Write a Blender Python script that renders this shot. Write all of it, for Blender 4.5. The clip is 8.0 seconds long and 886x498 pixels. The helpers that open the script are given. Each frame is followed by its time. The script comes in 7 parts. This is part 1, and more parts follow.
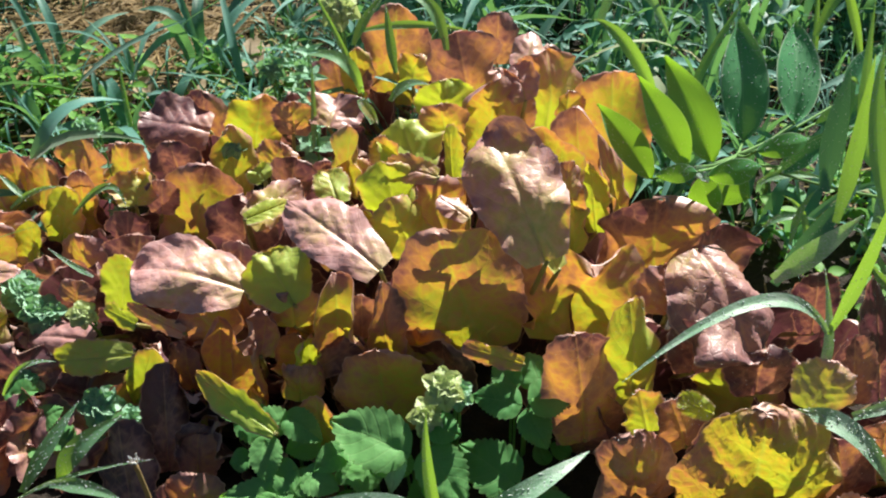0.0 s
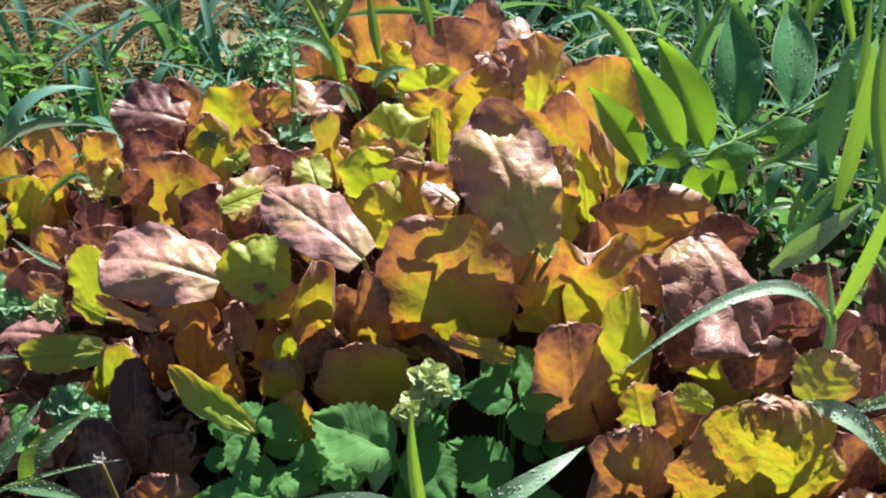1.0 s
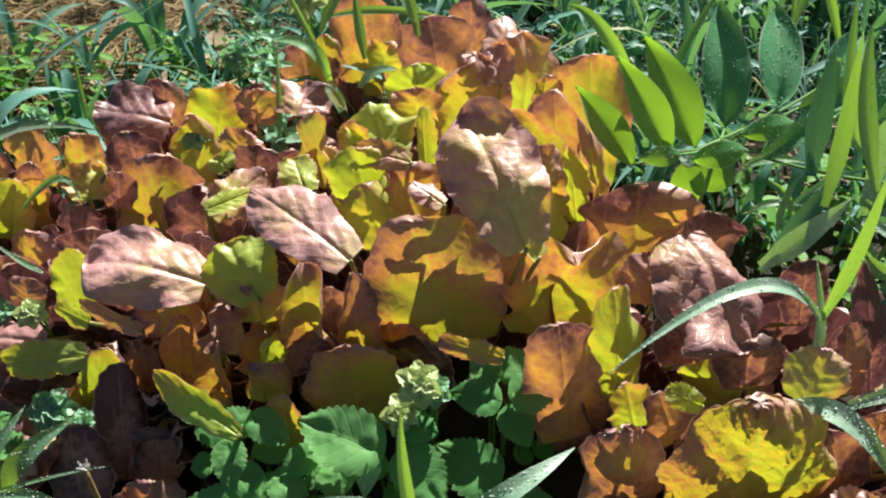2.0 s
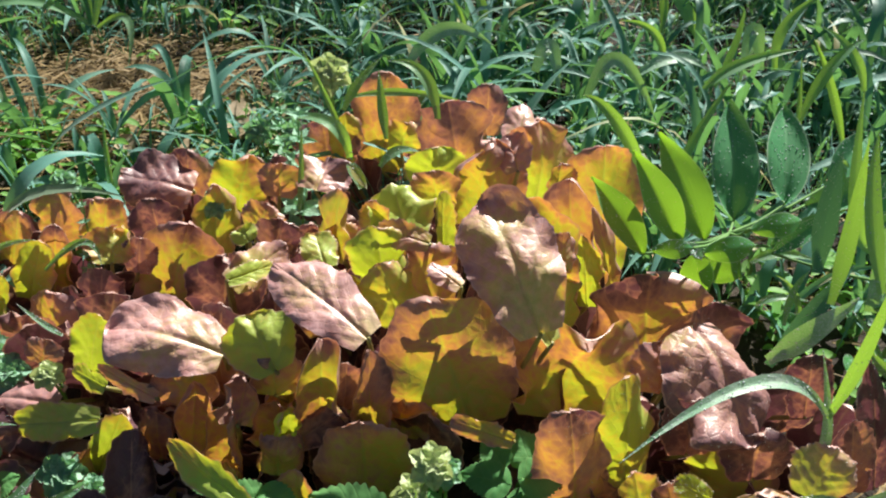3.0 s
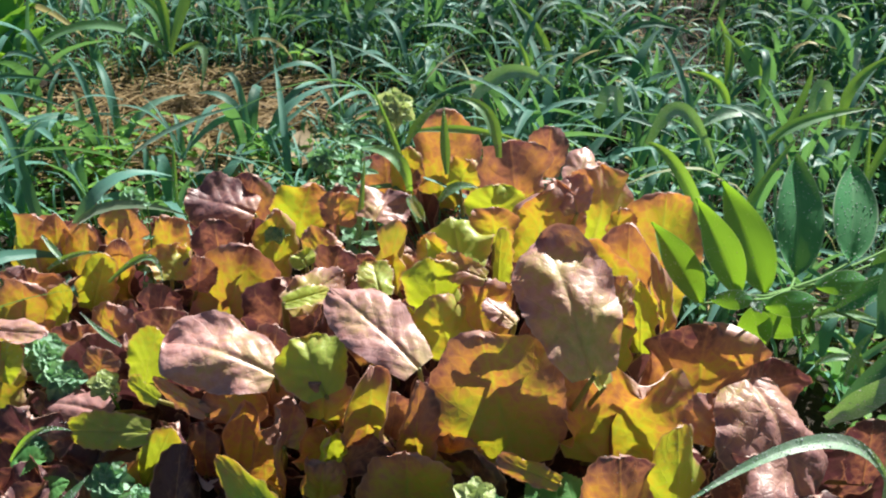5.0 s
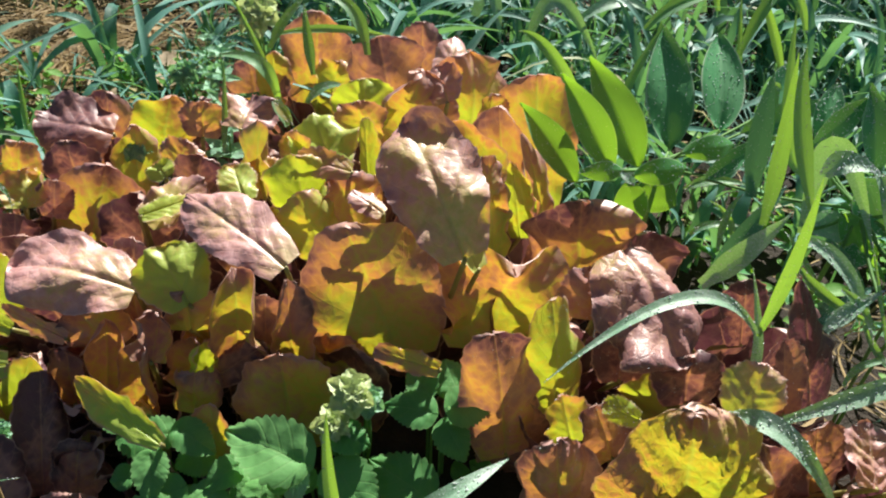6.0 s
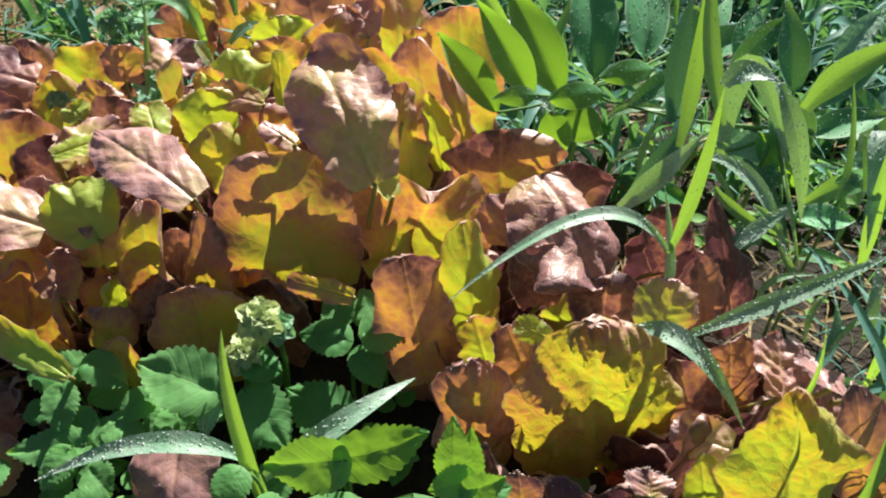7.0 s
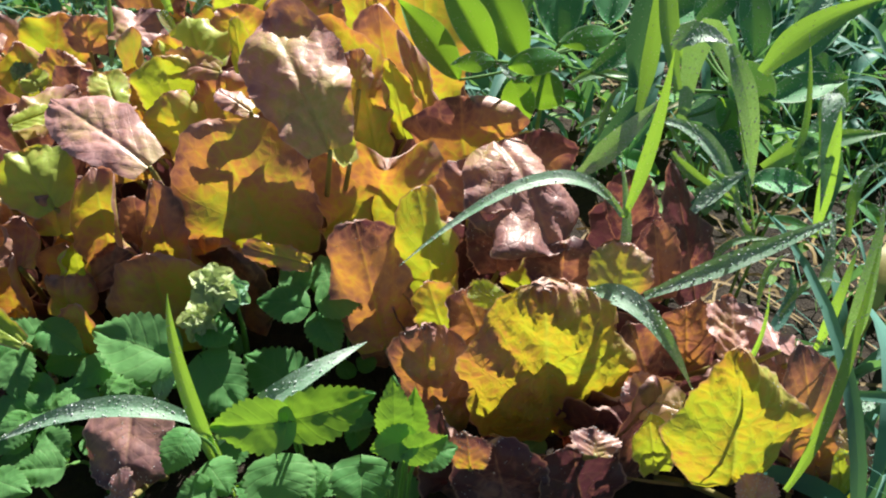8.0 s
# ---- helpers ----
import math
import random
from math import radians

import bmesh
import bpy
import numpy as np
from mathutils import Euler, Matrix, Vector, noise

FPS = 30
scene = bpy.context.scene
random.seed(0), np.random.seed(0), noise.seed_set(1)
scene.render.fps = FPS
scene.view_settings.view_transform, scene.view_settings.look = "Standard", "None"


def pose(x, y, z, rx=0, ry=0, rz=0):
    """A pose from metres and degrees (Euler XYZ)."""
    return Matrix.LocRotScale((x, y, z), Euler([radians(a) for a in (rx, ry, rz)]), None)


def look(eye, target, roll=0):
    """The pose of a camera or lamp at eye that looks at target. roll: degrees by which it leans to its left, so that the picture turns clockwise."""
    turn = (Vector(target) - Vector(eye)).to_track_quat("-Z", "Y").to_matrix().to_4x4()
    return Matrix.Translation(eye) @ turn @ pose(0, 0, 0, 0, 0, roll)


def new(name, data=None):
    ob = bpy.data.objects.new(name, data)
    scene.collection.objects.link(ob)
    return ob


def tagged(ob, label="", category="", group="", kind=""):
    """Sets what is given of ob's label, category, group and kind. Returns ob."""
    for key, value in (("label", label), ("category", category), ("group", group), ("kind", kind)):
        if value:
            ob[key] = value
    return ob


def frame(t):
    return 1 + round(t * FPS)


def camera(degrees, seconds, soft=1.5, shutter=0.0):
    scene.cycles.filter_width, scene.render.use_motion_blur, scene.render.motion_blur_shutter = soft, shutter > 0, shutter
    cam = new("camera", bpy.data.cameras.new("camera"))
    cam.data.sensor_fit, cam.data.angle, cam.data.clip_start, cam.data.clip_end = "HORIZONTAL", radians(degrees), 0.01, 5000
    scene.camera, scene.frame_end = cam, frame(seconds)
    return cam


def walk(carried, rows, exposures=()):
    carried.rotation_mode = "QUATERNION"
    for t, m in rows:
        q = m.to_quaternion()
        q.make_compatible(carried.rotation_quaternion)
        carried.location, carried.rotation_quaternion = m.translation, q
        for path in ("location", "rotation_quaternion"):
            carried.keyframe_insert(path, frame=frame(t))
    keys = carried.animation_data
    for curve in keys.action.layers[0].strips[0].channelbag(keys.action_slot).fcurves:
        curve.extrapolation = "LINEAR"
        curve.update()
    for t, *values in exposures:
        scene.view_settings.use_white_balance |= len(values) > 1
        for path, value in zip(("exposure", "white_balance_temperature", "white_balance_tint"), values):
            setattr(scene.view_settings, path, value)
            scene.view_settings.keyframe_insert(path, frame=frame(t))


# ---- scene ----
cam = camera(56.8, 8.0, soft=2.1)
PATH = [
    (0, (-0.008, -0.006, 0.599), (0.017, 1.523, -0.69), 0.8),
    (0.5, (-0.009, 0.0, 0.585), (0.033, 1.534, -0.699), 1.1),
    (1, (-0.009, 0.008, 0.569), (0.055, 1.546, -0.708), 1.6),
    (2.5, (-0.009, 0.012, 0.565), (0.106, 1.552, -0.705), 2.4),
    (3, (-0.026, 0.007, 0.584), (0.073, 1.643, -0.562), 4.3),
    (3.5, (-0.04, 0.0, 0.601), (-0.045, 1.692, -0.465), 5.1),
    (4, (-0.051, -0.005, 0.61), (-0.092, 1.709, -0.419), 5.7),
    (4.2, (-0.054, -0.007, 0.611), (-0.108, 1.713, -0.409), 5.7),
    (5.3, (-0.021, 0.005, 0.565), (-0.001, 1.673, -0.539), 5.1),
    (5.5, (-0.013, 0.006, 0.558), (0.051, 1.655, -0.571), 4.8),
    (6, (0.011, 0.001, 0.539), (0.19, 1.605, -0.642), 4.7),
    (6.5, (0.036, -0.01, 0.54), (0.235, 1.578, -0.659), 4.0),
    (7, (0.066, -0.022, 0.514), (0.275, 1.539, -0.718), 3.7),
    (7.5, (0.072, -0.026, 0.513), (0.288, 1.517, -0.742), 3.8),
    (8, (0.097, -0.032, 0.509), (0.306, 1.497, -0.763), 3.4),
]
walk(cam, [(t, look(eye, target, roll)) for t, eye, target, roll in PATH], [(0, 1.15, 6300, 8)])

# ---- light ----
SUN_TO = Vector((0.32, 0.64, 0.69)).normalized()
world = bpy.data.worlds.new("sky")
scene.world = world
world.use_nodes = True
wn = world.node_tree
sky = wn.nodes.new("ShaderNodeTexSky")
sky.sky_type, sky.sun_disc = "NISHITA", False
sky.sun_elevation = math.asin(SUN_TO.z)
sky.sun_rotation = math.atan2(SUN_TO.x, SUN_TO.y)
wn.links.new(sky.outputs[0], wn.nodes["Background"].inputs[0])
wn.nodes["Background"].inputs[1].default_value = 0.023
sun = new("sun", bpy.data.lights.new("sun", "SUN"))
sun.data.energy, sun.data.angle, sun.data.color = 5.0, radians(0.5), (1.0, 0.93, 0.82)
sun.matrix_world = look(SUN_TO * 5, (0, 0, 0))


# ---- materials ----
def nodes_of(name):
    m = bpy.data.materials.new(name)
    m.use_nodes = True
    t = m.node_tree
    t.nodes.clear()
    return m, t


def node(t, kind, **values):
    n = t.nodes.new("ShaderNode" + kind)
    for key, value in values.items():
        if key in ("operation", "blend_type", "data_type", "attribute_name", "noise_dimensions", "feature", "layer_name"):
            if key == "operation":
                n.operation = value
            elif key == "blend_type":
                n.blend_type = value
            elif key == "data_type":
                n.data_type = value
            elif key == "attribute_name":
                n.attribute_name = value
            elif key == "feature":
                n.feature = value
        else:
            n.inputs[key.replace("_", " ")].default_value = value
    return n


def ramp(t, source, *stops):
    n = t.nodes.new("ShaderNodeValToRGB")
    while len(n.color_ramp.elements) < len(stops):
        n.color_ramp.elements.new(0.5)
    for e, (at, colour) in zip(n.color_ramp.elements, stops):
        e.position, e.color = at, (*colour, 1)
    t.links.new(source, n.inputs[0])
    return n.outputs[0]


def calc(t, operation, a, b=None, clamp=False):
    n = t.nodes.new("ShaderNodeMath")
    n.operation, n.use_clamp = operation, clamp
    for i, v in enumerate((a, b)):
        if v is None:
            continue
        if isinstance(v, (int, float)):
            n.inputs[i].default_value = v
        else:
            t.links.new(v, n.inputs[i])
    return n.outputs[0]


def blend(t, f, a, b, kind="MIX"):
    n = t.nodes.new("ShaderNodeMix")
    n.data_type, n.blend_type = "RGBA", kind
    for socket, v in ((n.inputs[0], f), (n.inputs[6], a), (n.inputs[7], b)):
        if isinstance(v, (int, float)):
            socket.default_value = v
        elif isinstance(v, tuple):
            socket.default_value = (*v, 1)
        else:
            t.links.new(v, socket)
    return n.outputs[2]


def noise_of(t, scale, detail=3, rough=0.55, vector=None):
    n = t.nodes.new("ShaderNodeTexNoise")
    n.inputs["Scale"].default_value, n.inputs["Detail"].default_value, n.inputs["Roughness"].default_value = scale, detail, rough
    t.links.new(vector if vector else t.nodes.new("ShaderNodeNewGeometry").outputs["Position"], n.inputs["Vector"])
    return n.outputs["Fac"]


def sheet(t, colour, through_colour, share, rough, bump=None, strength=0.3, distance=0.002, specular=0.5, down=0.0):
    """A thin leaf: glossy upper skin over a body that lets light through."""
    p = t.nodes.new("ShaderNodeBsdfPrincipled")
    q = t.nodes.new("ShaderNodeBsdfTranslucent")
    mix = t.nodes.new("ShaderNodeMixShader")
    out = t.nodes.new("ShaderNodeOutputMaterial")
    p.inputs["Specular IOR Level"].default_value = specular
    p.inputs["Sheen Weight"].default_value, p.inputs["Sheen Roughness"].default_value = down, 0.45
    for socket, v in ((p.inputs["Base Color"], colour), (q.inputs["Color"], through_colour), (p.inputs["Roughness"], rough), (mix.inputs[0], share)):
        if isinstance(v, (int, float)):
            socket.default_value = v
        elif isinstance(v, tuple):
            socket.default_value = (*v, 1)
        else:
            t.links.new(v, socket)
    if bump is not None:
        b = t.nodes.new("ShaderNodeBump")
        b.inputs["Strength"].default_value, b.inputs["Distance"].default_value = strength, distance
        t.links.new(bump, b.inputs["Height"])
        t.links.new(b.outputs[0], p.inputs["Normal"])
        t.links.new(b.outputs[0], q.inputs["Normal"])
    t.links.new(p.outputs[0], mix.inputs[1])
    t.links.new(q.outputs[0], mix.inputs[2])
    t.links.new(mix.outputs[0], out.inputs[0])
    return p


def uv_of(t):
    n = t.nodes.new("ShaderNodeUVMap")
    s = t.nodes.new("ShaderNodeSeparateXYZ")
    t.links.new(n.outputs[0], s.inputs[0])
    u = s.outputs[0]
    v = calc(t, "ABSOLUTE", calc(t, "MULTIPLY", calc(t, "SUBTRACT", s.outputs[1], 0.5), 2.0))
    return u, v, n.outputs[0]


def tone_of(t, what="tone"):
    n = t.nodes.new("ShaderNodeAttribute")
    n.attribute_name = what
    return n.outputs["Fac"]


def vein_lines(t, u, v, count, slope, width):
    """Side veins that leave the midrib and run up to the margin, and the midrib: 1 on a vein."""
    w = calc(t, "FRACT", calc(t, "MULTIPLY", calc(t, "SUBTRACT", u, calc(t, "MULTIPLY", v, slope)), count))
    side = calc(t, "SUBTRACT", 1.0, calc(t, "DIVIDE", calc(t, "ABSOLUTE", calc(t, "SUBTRACT", w, 0.5)), width), True)
    mid = calc(t, "SUBTRACT", 1.0, calc(t, "DIVIDE", v, 0.05), True)
    return side, mid


def cell_net(t, scale):
    """A fine net of veins: 0 on a vein, 1 in the middle of a blister."""
    cell = t.nodes.new("ShaderNodeTexVoronoi")
    cell.feature = "DISTANCE_TO_EDGE"
    cell.inputs["Scale"].default_value = scale
    t.links.new(t.nodes.new("ShaderNodeNewGeometry").outputs["Position"], cell.inputs["Vector"])
    return calc(t, "MULTIPLY", cell.outputs["Distance"], 3.0, True)


def lettuce_material():
    """Lettuce leaf: green to purple by its pigment, redder at the margin, with a waxy skin and painted glare."""
    m, t = nodes_of("lettuce_leaf")
    u, v, uv = uv_of(t)
    wobble = noise_of(t, 24, 4)
    fine = noise_of(t, 150, 3)
    side, mid = vein_lines(t, calc(t, "ADD", u, calc(t, "MULTIPLY", wobble, 0.10)), v, 5.0, 0.45, 0.04)
    net = cell_net(t, 105.0)
    small = cell_net(t, 330.0)
    rim = calc(t, "SUBTRACT", calc(t, "ADD", 0.7, wobble), calc(t, "MULTIPLY", tone_of(t, "edge"), 9.0), True)
    lines = calc(t, "MAXIMUM", calc(t, "MULTIPLY", side, 0.7), mid)
    web = calc(t, "MAXIMUM", lines, calc(t, "MULTIPLY", calc(t, "SUBTRACT", 1.0, calc(t, "MULTIPLY", net, 5.0), True), 0.55))
    red = calc(t, "ADD", tone_of(t), calc(t, "MULTIPLY", calc(t, "SUBTRACT", wobble, 0.5), 0.7))
    red = calc(t, "ADD", red, calc(t, "MULTIPLY", calc(t, "SUBTRACT", fine, 0.5), 0.45))
    red = calc(t, "ADD", red, calc(t, "MULTIPLY", calc(t, "SUBTRACT", net, 0.6), 0.14))
    red = calc(t, "SUBTRACT", red, calc(t, "MULTIPLY", lines, 0.16), True)
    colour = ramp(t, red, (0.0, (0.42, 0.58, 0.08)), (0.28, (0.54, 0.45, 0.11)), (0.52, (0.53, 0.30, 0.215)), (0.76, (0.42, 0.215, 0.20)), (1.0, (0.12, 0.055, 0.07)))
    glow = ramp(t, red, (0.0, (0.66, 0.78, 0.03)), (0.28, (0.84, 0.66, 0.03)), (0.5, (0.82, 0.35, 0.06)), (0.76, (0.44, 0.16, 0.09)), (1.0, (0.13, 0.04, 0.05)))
    web = calc(t, "MULTIPLY", web, calc(t, "SUBTRACT", 1.05, calc(t, "MULTIPLY", red, 0.8)))
    colour = blend(t, calc(t, "MULTIPLY", web, 0.26), colour, (0.52, 0.40, 0.24))
    glow = blend(t, calc(t, "MULTIPLY", web, 0.3), glow, (0.74, 0.62, 0.12))
    # paler rim, with the sun's glint on curled edges put into its colour
    colour = blend(t, calc(t, "MULTIPLY", rim, 0.75), colour, (0.70, 0.45, 0.38))
    glow = blend(t, calc(t, "MULTIPLY", rim, 0.75), glow, (0.56, 0.24, 0.12))
    # glare of sun and sky on upturned leaves, put into the colour as pink
    glare_mask = calc(t, "MULTIPLY", tone_of(t, "glare"), calc(t, "ADD", 0.3, calc(t, "MULTIPLY", wobble, 0.6)), True)
    colour = blend(t, calc(t, "MULTIPLY", glare_mask, 0.9), colour, ramp(t, fine, (0.32, (0.55, 0.25, 0.27)), (0.66, (0.90, 0.55, 0.55))))
    height = calc(t, "ADD", calc(t, "MULTIPLY", net, 0.7), calc(t, "MULTIPLY", small, 0.12))
    height = calc(t, "SUBTRACT", calc(t, "ADD", height, calc(t, "MULTIPLY", noise_of(t, 90, 3), 0.3)), calc(t, "MULTIPLY", lines, 0.4))
    skin = sheet(t, colour, glow, calc(t, "SUBTRACT", 0.33, calc(t, "MULTIPLY", glare_mask, 0.2)), calc(t, "ADD", calc(t, "MULTIPLY", fine, 0.25), 0.30), calc(t, "MULTIPLY", height, tone_of(t, "puff")), 0.45, 0.003, 0.5)
    skin.inputs["Coat Roughness"].default_value = 0.42
    t.links.new(calc(t, "ADD", 0.4, calc(t, "MULTIPLY", tone_of(t, "glare"), 0.4), True), skin.inputs["Coat Weight"])
    return m


def herb_material(name, low, high, glow, share=0.4, rough=0.5, count=7.0, slope=0.4, bump=0.35, scale=90, vein=(0.30, 0.45, 0.18)):
    m, t = nodes_of(name)
    u, v, uv = uv_of(t)
    wobble = noise_of(t, 40, 3)
    side, mid = vein_lines(t, u, v, count, slope, 0.12)
    lines = calc(t, "MAXIMUM", calc(t, "MULTIPLY", side, 0.6), mid)
    info = t.nodes.new("ShaderNodeObjectInfo")
    mixed = calc(t, "ADD", calc(t, "MULTIPLY", wobble, 0.6), calc(t, "MULTIPLY", info.outputs["Random"], 0.5), True)
    colour = blend(t, calc(t, "MULTIPLY", lines, 0.35), ramp(t, mixed, (0.15, low), (0.85, high)), vein)
    if count == 0.0:
        colour = blend(t, calc(t, "MULTIPLY", calc(t, "SUBTRACT", calc(t, "MULTIPLY", v, 16.0), 14.6, True), 0.6), colour, (0.62, 0.70, 0.55))
        ridge = calc(t, "ABSOLUTE", calc(t, "SUBTRACT", calc(t, "FRACT", calc(t, "MULTIPLY", v, 5.0)), 0.5))
        lines = calc(t, "MAXIMUM", lines, calc(t, "SUBTRACT", 1.0, calc(t, "MULTIPLY", ridge, 6.0), True))
        colour = blend(t, calc(t, "MULTIPLY", lines, 0.12), colour, vein)
        lines = calc(t, "MULTIPLY", lines, 0.3)
    else:
        margin = calc(t, "SUBTRACT", calc(t, "MULTIPLY", v, 9.0), 8.0, True)
        colour = blend(t, calc(t, "MULTIPLY", margin, 0.45), colour, tuple(0.55 * a + b for a, b in zip(high, (0.16, 0.2, 0.1))))
    height = calc(t, "SUBTRACT", noise_of(t, scale, 2), calc(t, "MULTIPLY", lines, 0.3))
    sheet(t, colour, glow, share, calc(t, "ADD", calc(t, "MULTIPLY", wobble, 0.2), rough - 0.1), height, bump, 0.002, 0.22)
    return m


def grass_material(name, low, high, glow, share=0.4, rough=0.38, dry=0.0, down=0.18):
    m, t = nodes_of(name)
    u, v, uv = uv_of(t)
    geo = t.nodes.new("ShaderNodeNewGeometry")
    info = t.nodes.new("ShaderNodeObjectInfo")
    pick = calc(t, "FRACT", calc(t, "ADD", geo.outputs["Random Per Island"], info.outputs["Random"]))
    streak = calc(t, "FRACT", calc(t, "MULTIPLY", v, 5.0))
    colour = ramp(t, pick, (0.0, low), (0.8 - dry, high), (0.97 - dry, high), (1.0 - dry * 0.6, (0.42, 0.34, 0.13)))
    colour = blend(t, calc(t, "MULTIPLY", streak, 0.25), colour, (0.16, 0.30, 0.10))
    sheet(t, colour, glow, share, rough, calc(t, "ADD", streak, noise_of(t, 300, 2)), 0.25, 0.0006, 0.24, down)
    return m


def dewy_material():
    """Grass under a film of dew: pale, finely speckled."""
    m, t = nodes_of("dewy_blade")
    u, v, uv = uv_of(t)
    streak = calc(t, "FRACT", calc(t, "MULTIPLY", v, 4.0))
    fine = noise_of(t, 900, 2, 0.7)
    patch = noise_of(t, 45, 3)
    wet = ramp(t, calc(t, "ADD", calc(t, "MULTIPLY", fine, 0.6), calc(t, "MULTIPLY", patch, 0.5)), (0.42, (0.20, 0.42, 0.27)), (0.56, (0.36, 0.58, 0.42)), (0.7, (0.70, 0.82, 0.74)))
    colour = blend(t, calc(t, "MULTIPLY", streak, 0.15), wet, (0.20, 0.36, 0.20))
    sheet(t, colour, (0.34, 0.58, 0.08), 0.32, 0.45, calc(t, "ADD", streak, fine), 0.3, 0.0006, 0.5, 0.3)
    return m


def soil_material():
    m, t = nodes_of("soil")
    big, small = noise_of(t, 4, 4), noise_of(t, 90, 5, 0.7)
    colour = ramp(t, calc(t, "ADD", calc(t, "MULTIPLY", big, 0.5), calc(t, "MULTIPLY", small, 0.6)), (0.35, (0.010, 0.007, 0.005)), (0.6, (0.028, 0.019, 0.012)), (0.85, (0.09, 0.06, 0.034)))
    # away from the bed the soil is covered by short turf
    geo = t.nodes.new("ShaderNodeNewGeometry")
    away = t.nodes.new("ShaderNodeVectorMath")
    away.operation = "DISTANCE"
    away.inputs[1].default_value = (0.0, 1.0, 0.0)
    t.links.new(geo.outputs["Position"], away.inputs[0])
    turf = calc(t, "ADD", calc(t, "SUBTRACT", calc(t, "MULTIPLY", away.outputs["Value"], 0.5), 1.9), calc(t, "MULTIPLY", noise_of(t, 1.6, 5, 0.65), 2.0), True)
    colour = blend(t, calc(t, "MULTIPLY", turf, 0.85), colour, ramp(t, noise_of(t, 40, 5, 0.7), (0.3, (0.012, 0.04, 0.02)), (0.7, (0.045, 0.11, 0.05))))
    p = t.nodes.new("ShaderNodeBsdfPrincipled")
    out = t.nodes.new("ShaderNodeOutputMaterial")
    b = t.nodes.new("ShaderNodeBump")
    b.inputs["Strength"].default_value, b.inputs["Distance"].default_value = 0.9, 0.01
    t.links.new(small, b.inputs["Height"])
    t.links.new(b.outputs[0], p.inputs["Normal"])
    t.links.new(colour, p.inputs["Base Color"])
    p.inputs["Roughness"].default_value = 0.92
    t.links.new(p.outputs[0], out.inputs[0])
    return m


def plain_material(name, low, high, scale, rough, glow=(0.3, 0.25, 0.1), share=0.15):
    m, t = nodes_of(name)
    geo = t.nodes.new("ShaderNodeNewGeometry")
    mixed = calc(t, "ADD", calc(t, "MULTIPLY", noise_of(t, scale, 4), 0.5), calc(t, "MULTIPLY", geo.outputs["Random Per Island"], 0.6))
    sheet(t, ramp(t, mixed, (0.2, low), (0.85, high)), glow, share, rough, noise_of(t, scale * 3, 3), 0.4, 0.001)
    return m


def dew_material():
    m, t = nodes_of("dew")
    p = t.nodes.new("ShaderNodeBsdfPrincipled")
    out = t.nodes.new("ShaderNodeOutputMaterial")
    p.inputs["Base Color"].default_value = (0.95, 0.97, 1, 1)
    p.inputs["Roughness"].default_value, p.inputs["IOR"].default_value = 0.03, 1.33
    p.inputs["Transmission Weight"].default_value = 0.25
    t.links.new(p.outputs[0], out.inputs[0])
    return m


LETTUCE = lettuce_material()
NETTLE = herb_material("toothed_leaf", (0.075, 0.26, 0.08), (0.20, 0.45, 0.16), (0.36, 0.66, 0.04), 0.33, 0.5, 6.0, 0.3, 0.3)
PALE = herb_material("downy_leaf", (0.50, 0.62, 0.32), (0.74, 0.82, 0.50), (0.6, 0.7, 0.25), 0.3, 0.75, 5.0, 0.5, 0.8, 160, (0.5, 0.6, 0.42))
GREY = herb_material("grey_green_leaf", (0.20, 0.42, 0.29), (0.40, 0.62, 0.46), (0.3, 0.6, 0.2), 0.3, 0.6, 5.0, 0.5, 0.8, 160, (0.4, 0.5, 0.4))
BROAD = herb_material("broad_leaf", (0.055, 0.23, 0.085), (0.12, 0.36, 0.14), (0.38, 0.68, 0.03), 0.34, 0.6, 0.0, 0.0, 0.15, 60, (0.2, 0.42, 0.12))
DULL = herb_material("dewy_broad_leaf", (0.065, 0.27, 0.11), (0.15, 0.41, 0.19), (0.30, 0.55, 0.05), 0.12, 0.5, 0.0, 0.0, 0.2, 60, (0.25, 0.45, 0.25))
CLOVER = herb_material("small_weed_leaf", (0.10, 0.26, 0.06), (0.20, 0.42, 0.10), (0.35, 0.7, 0.06), 0.4, 0.5)
BLADE = grass_material("grass_blade", (0.12, 0.30, 0.19), (0.25, 0.48, 0.28), (0.42, 0.70, 0.05), 0.42)
# the sky's reflection on the blades is put into this bluish green
FIELD = grass_material("grass_field", (0.038, 0.15, 0.14), (0.125, 0.325, 0.30), (0.20, 0.44, 0.10), 0.28, 0.48, 0.03)
DEWY = dewy_material()
STEM = plain_material("green_stem", (0.08, 0.22, 0.05), (0.17, 0.34, 0.09), 60, 0.75, (0.3, 0.5, 0.05))
STRAW = plain_material("straw", (0.14, 0.095, 0.04), (0.38, 0.27, 0.12), 50, 0.7, (0.5, 0.36, 0.12), 0.2)
DEAD = plain_material("dead_leaf", (0.20, 0.14, 0.09), (0.46, 0.36, 0.24), 40, 0.75, (0.3, 0.2, 0.1), 0.15)
SOIL = soil_material()
DEW = dew_material()


# ---- building ----
def smooth(x):
    x = min(1, max(0, x))
    return x * x * (3 - 2 * x)


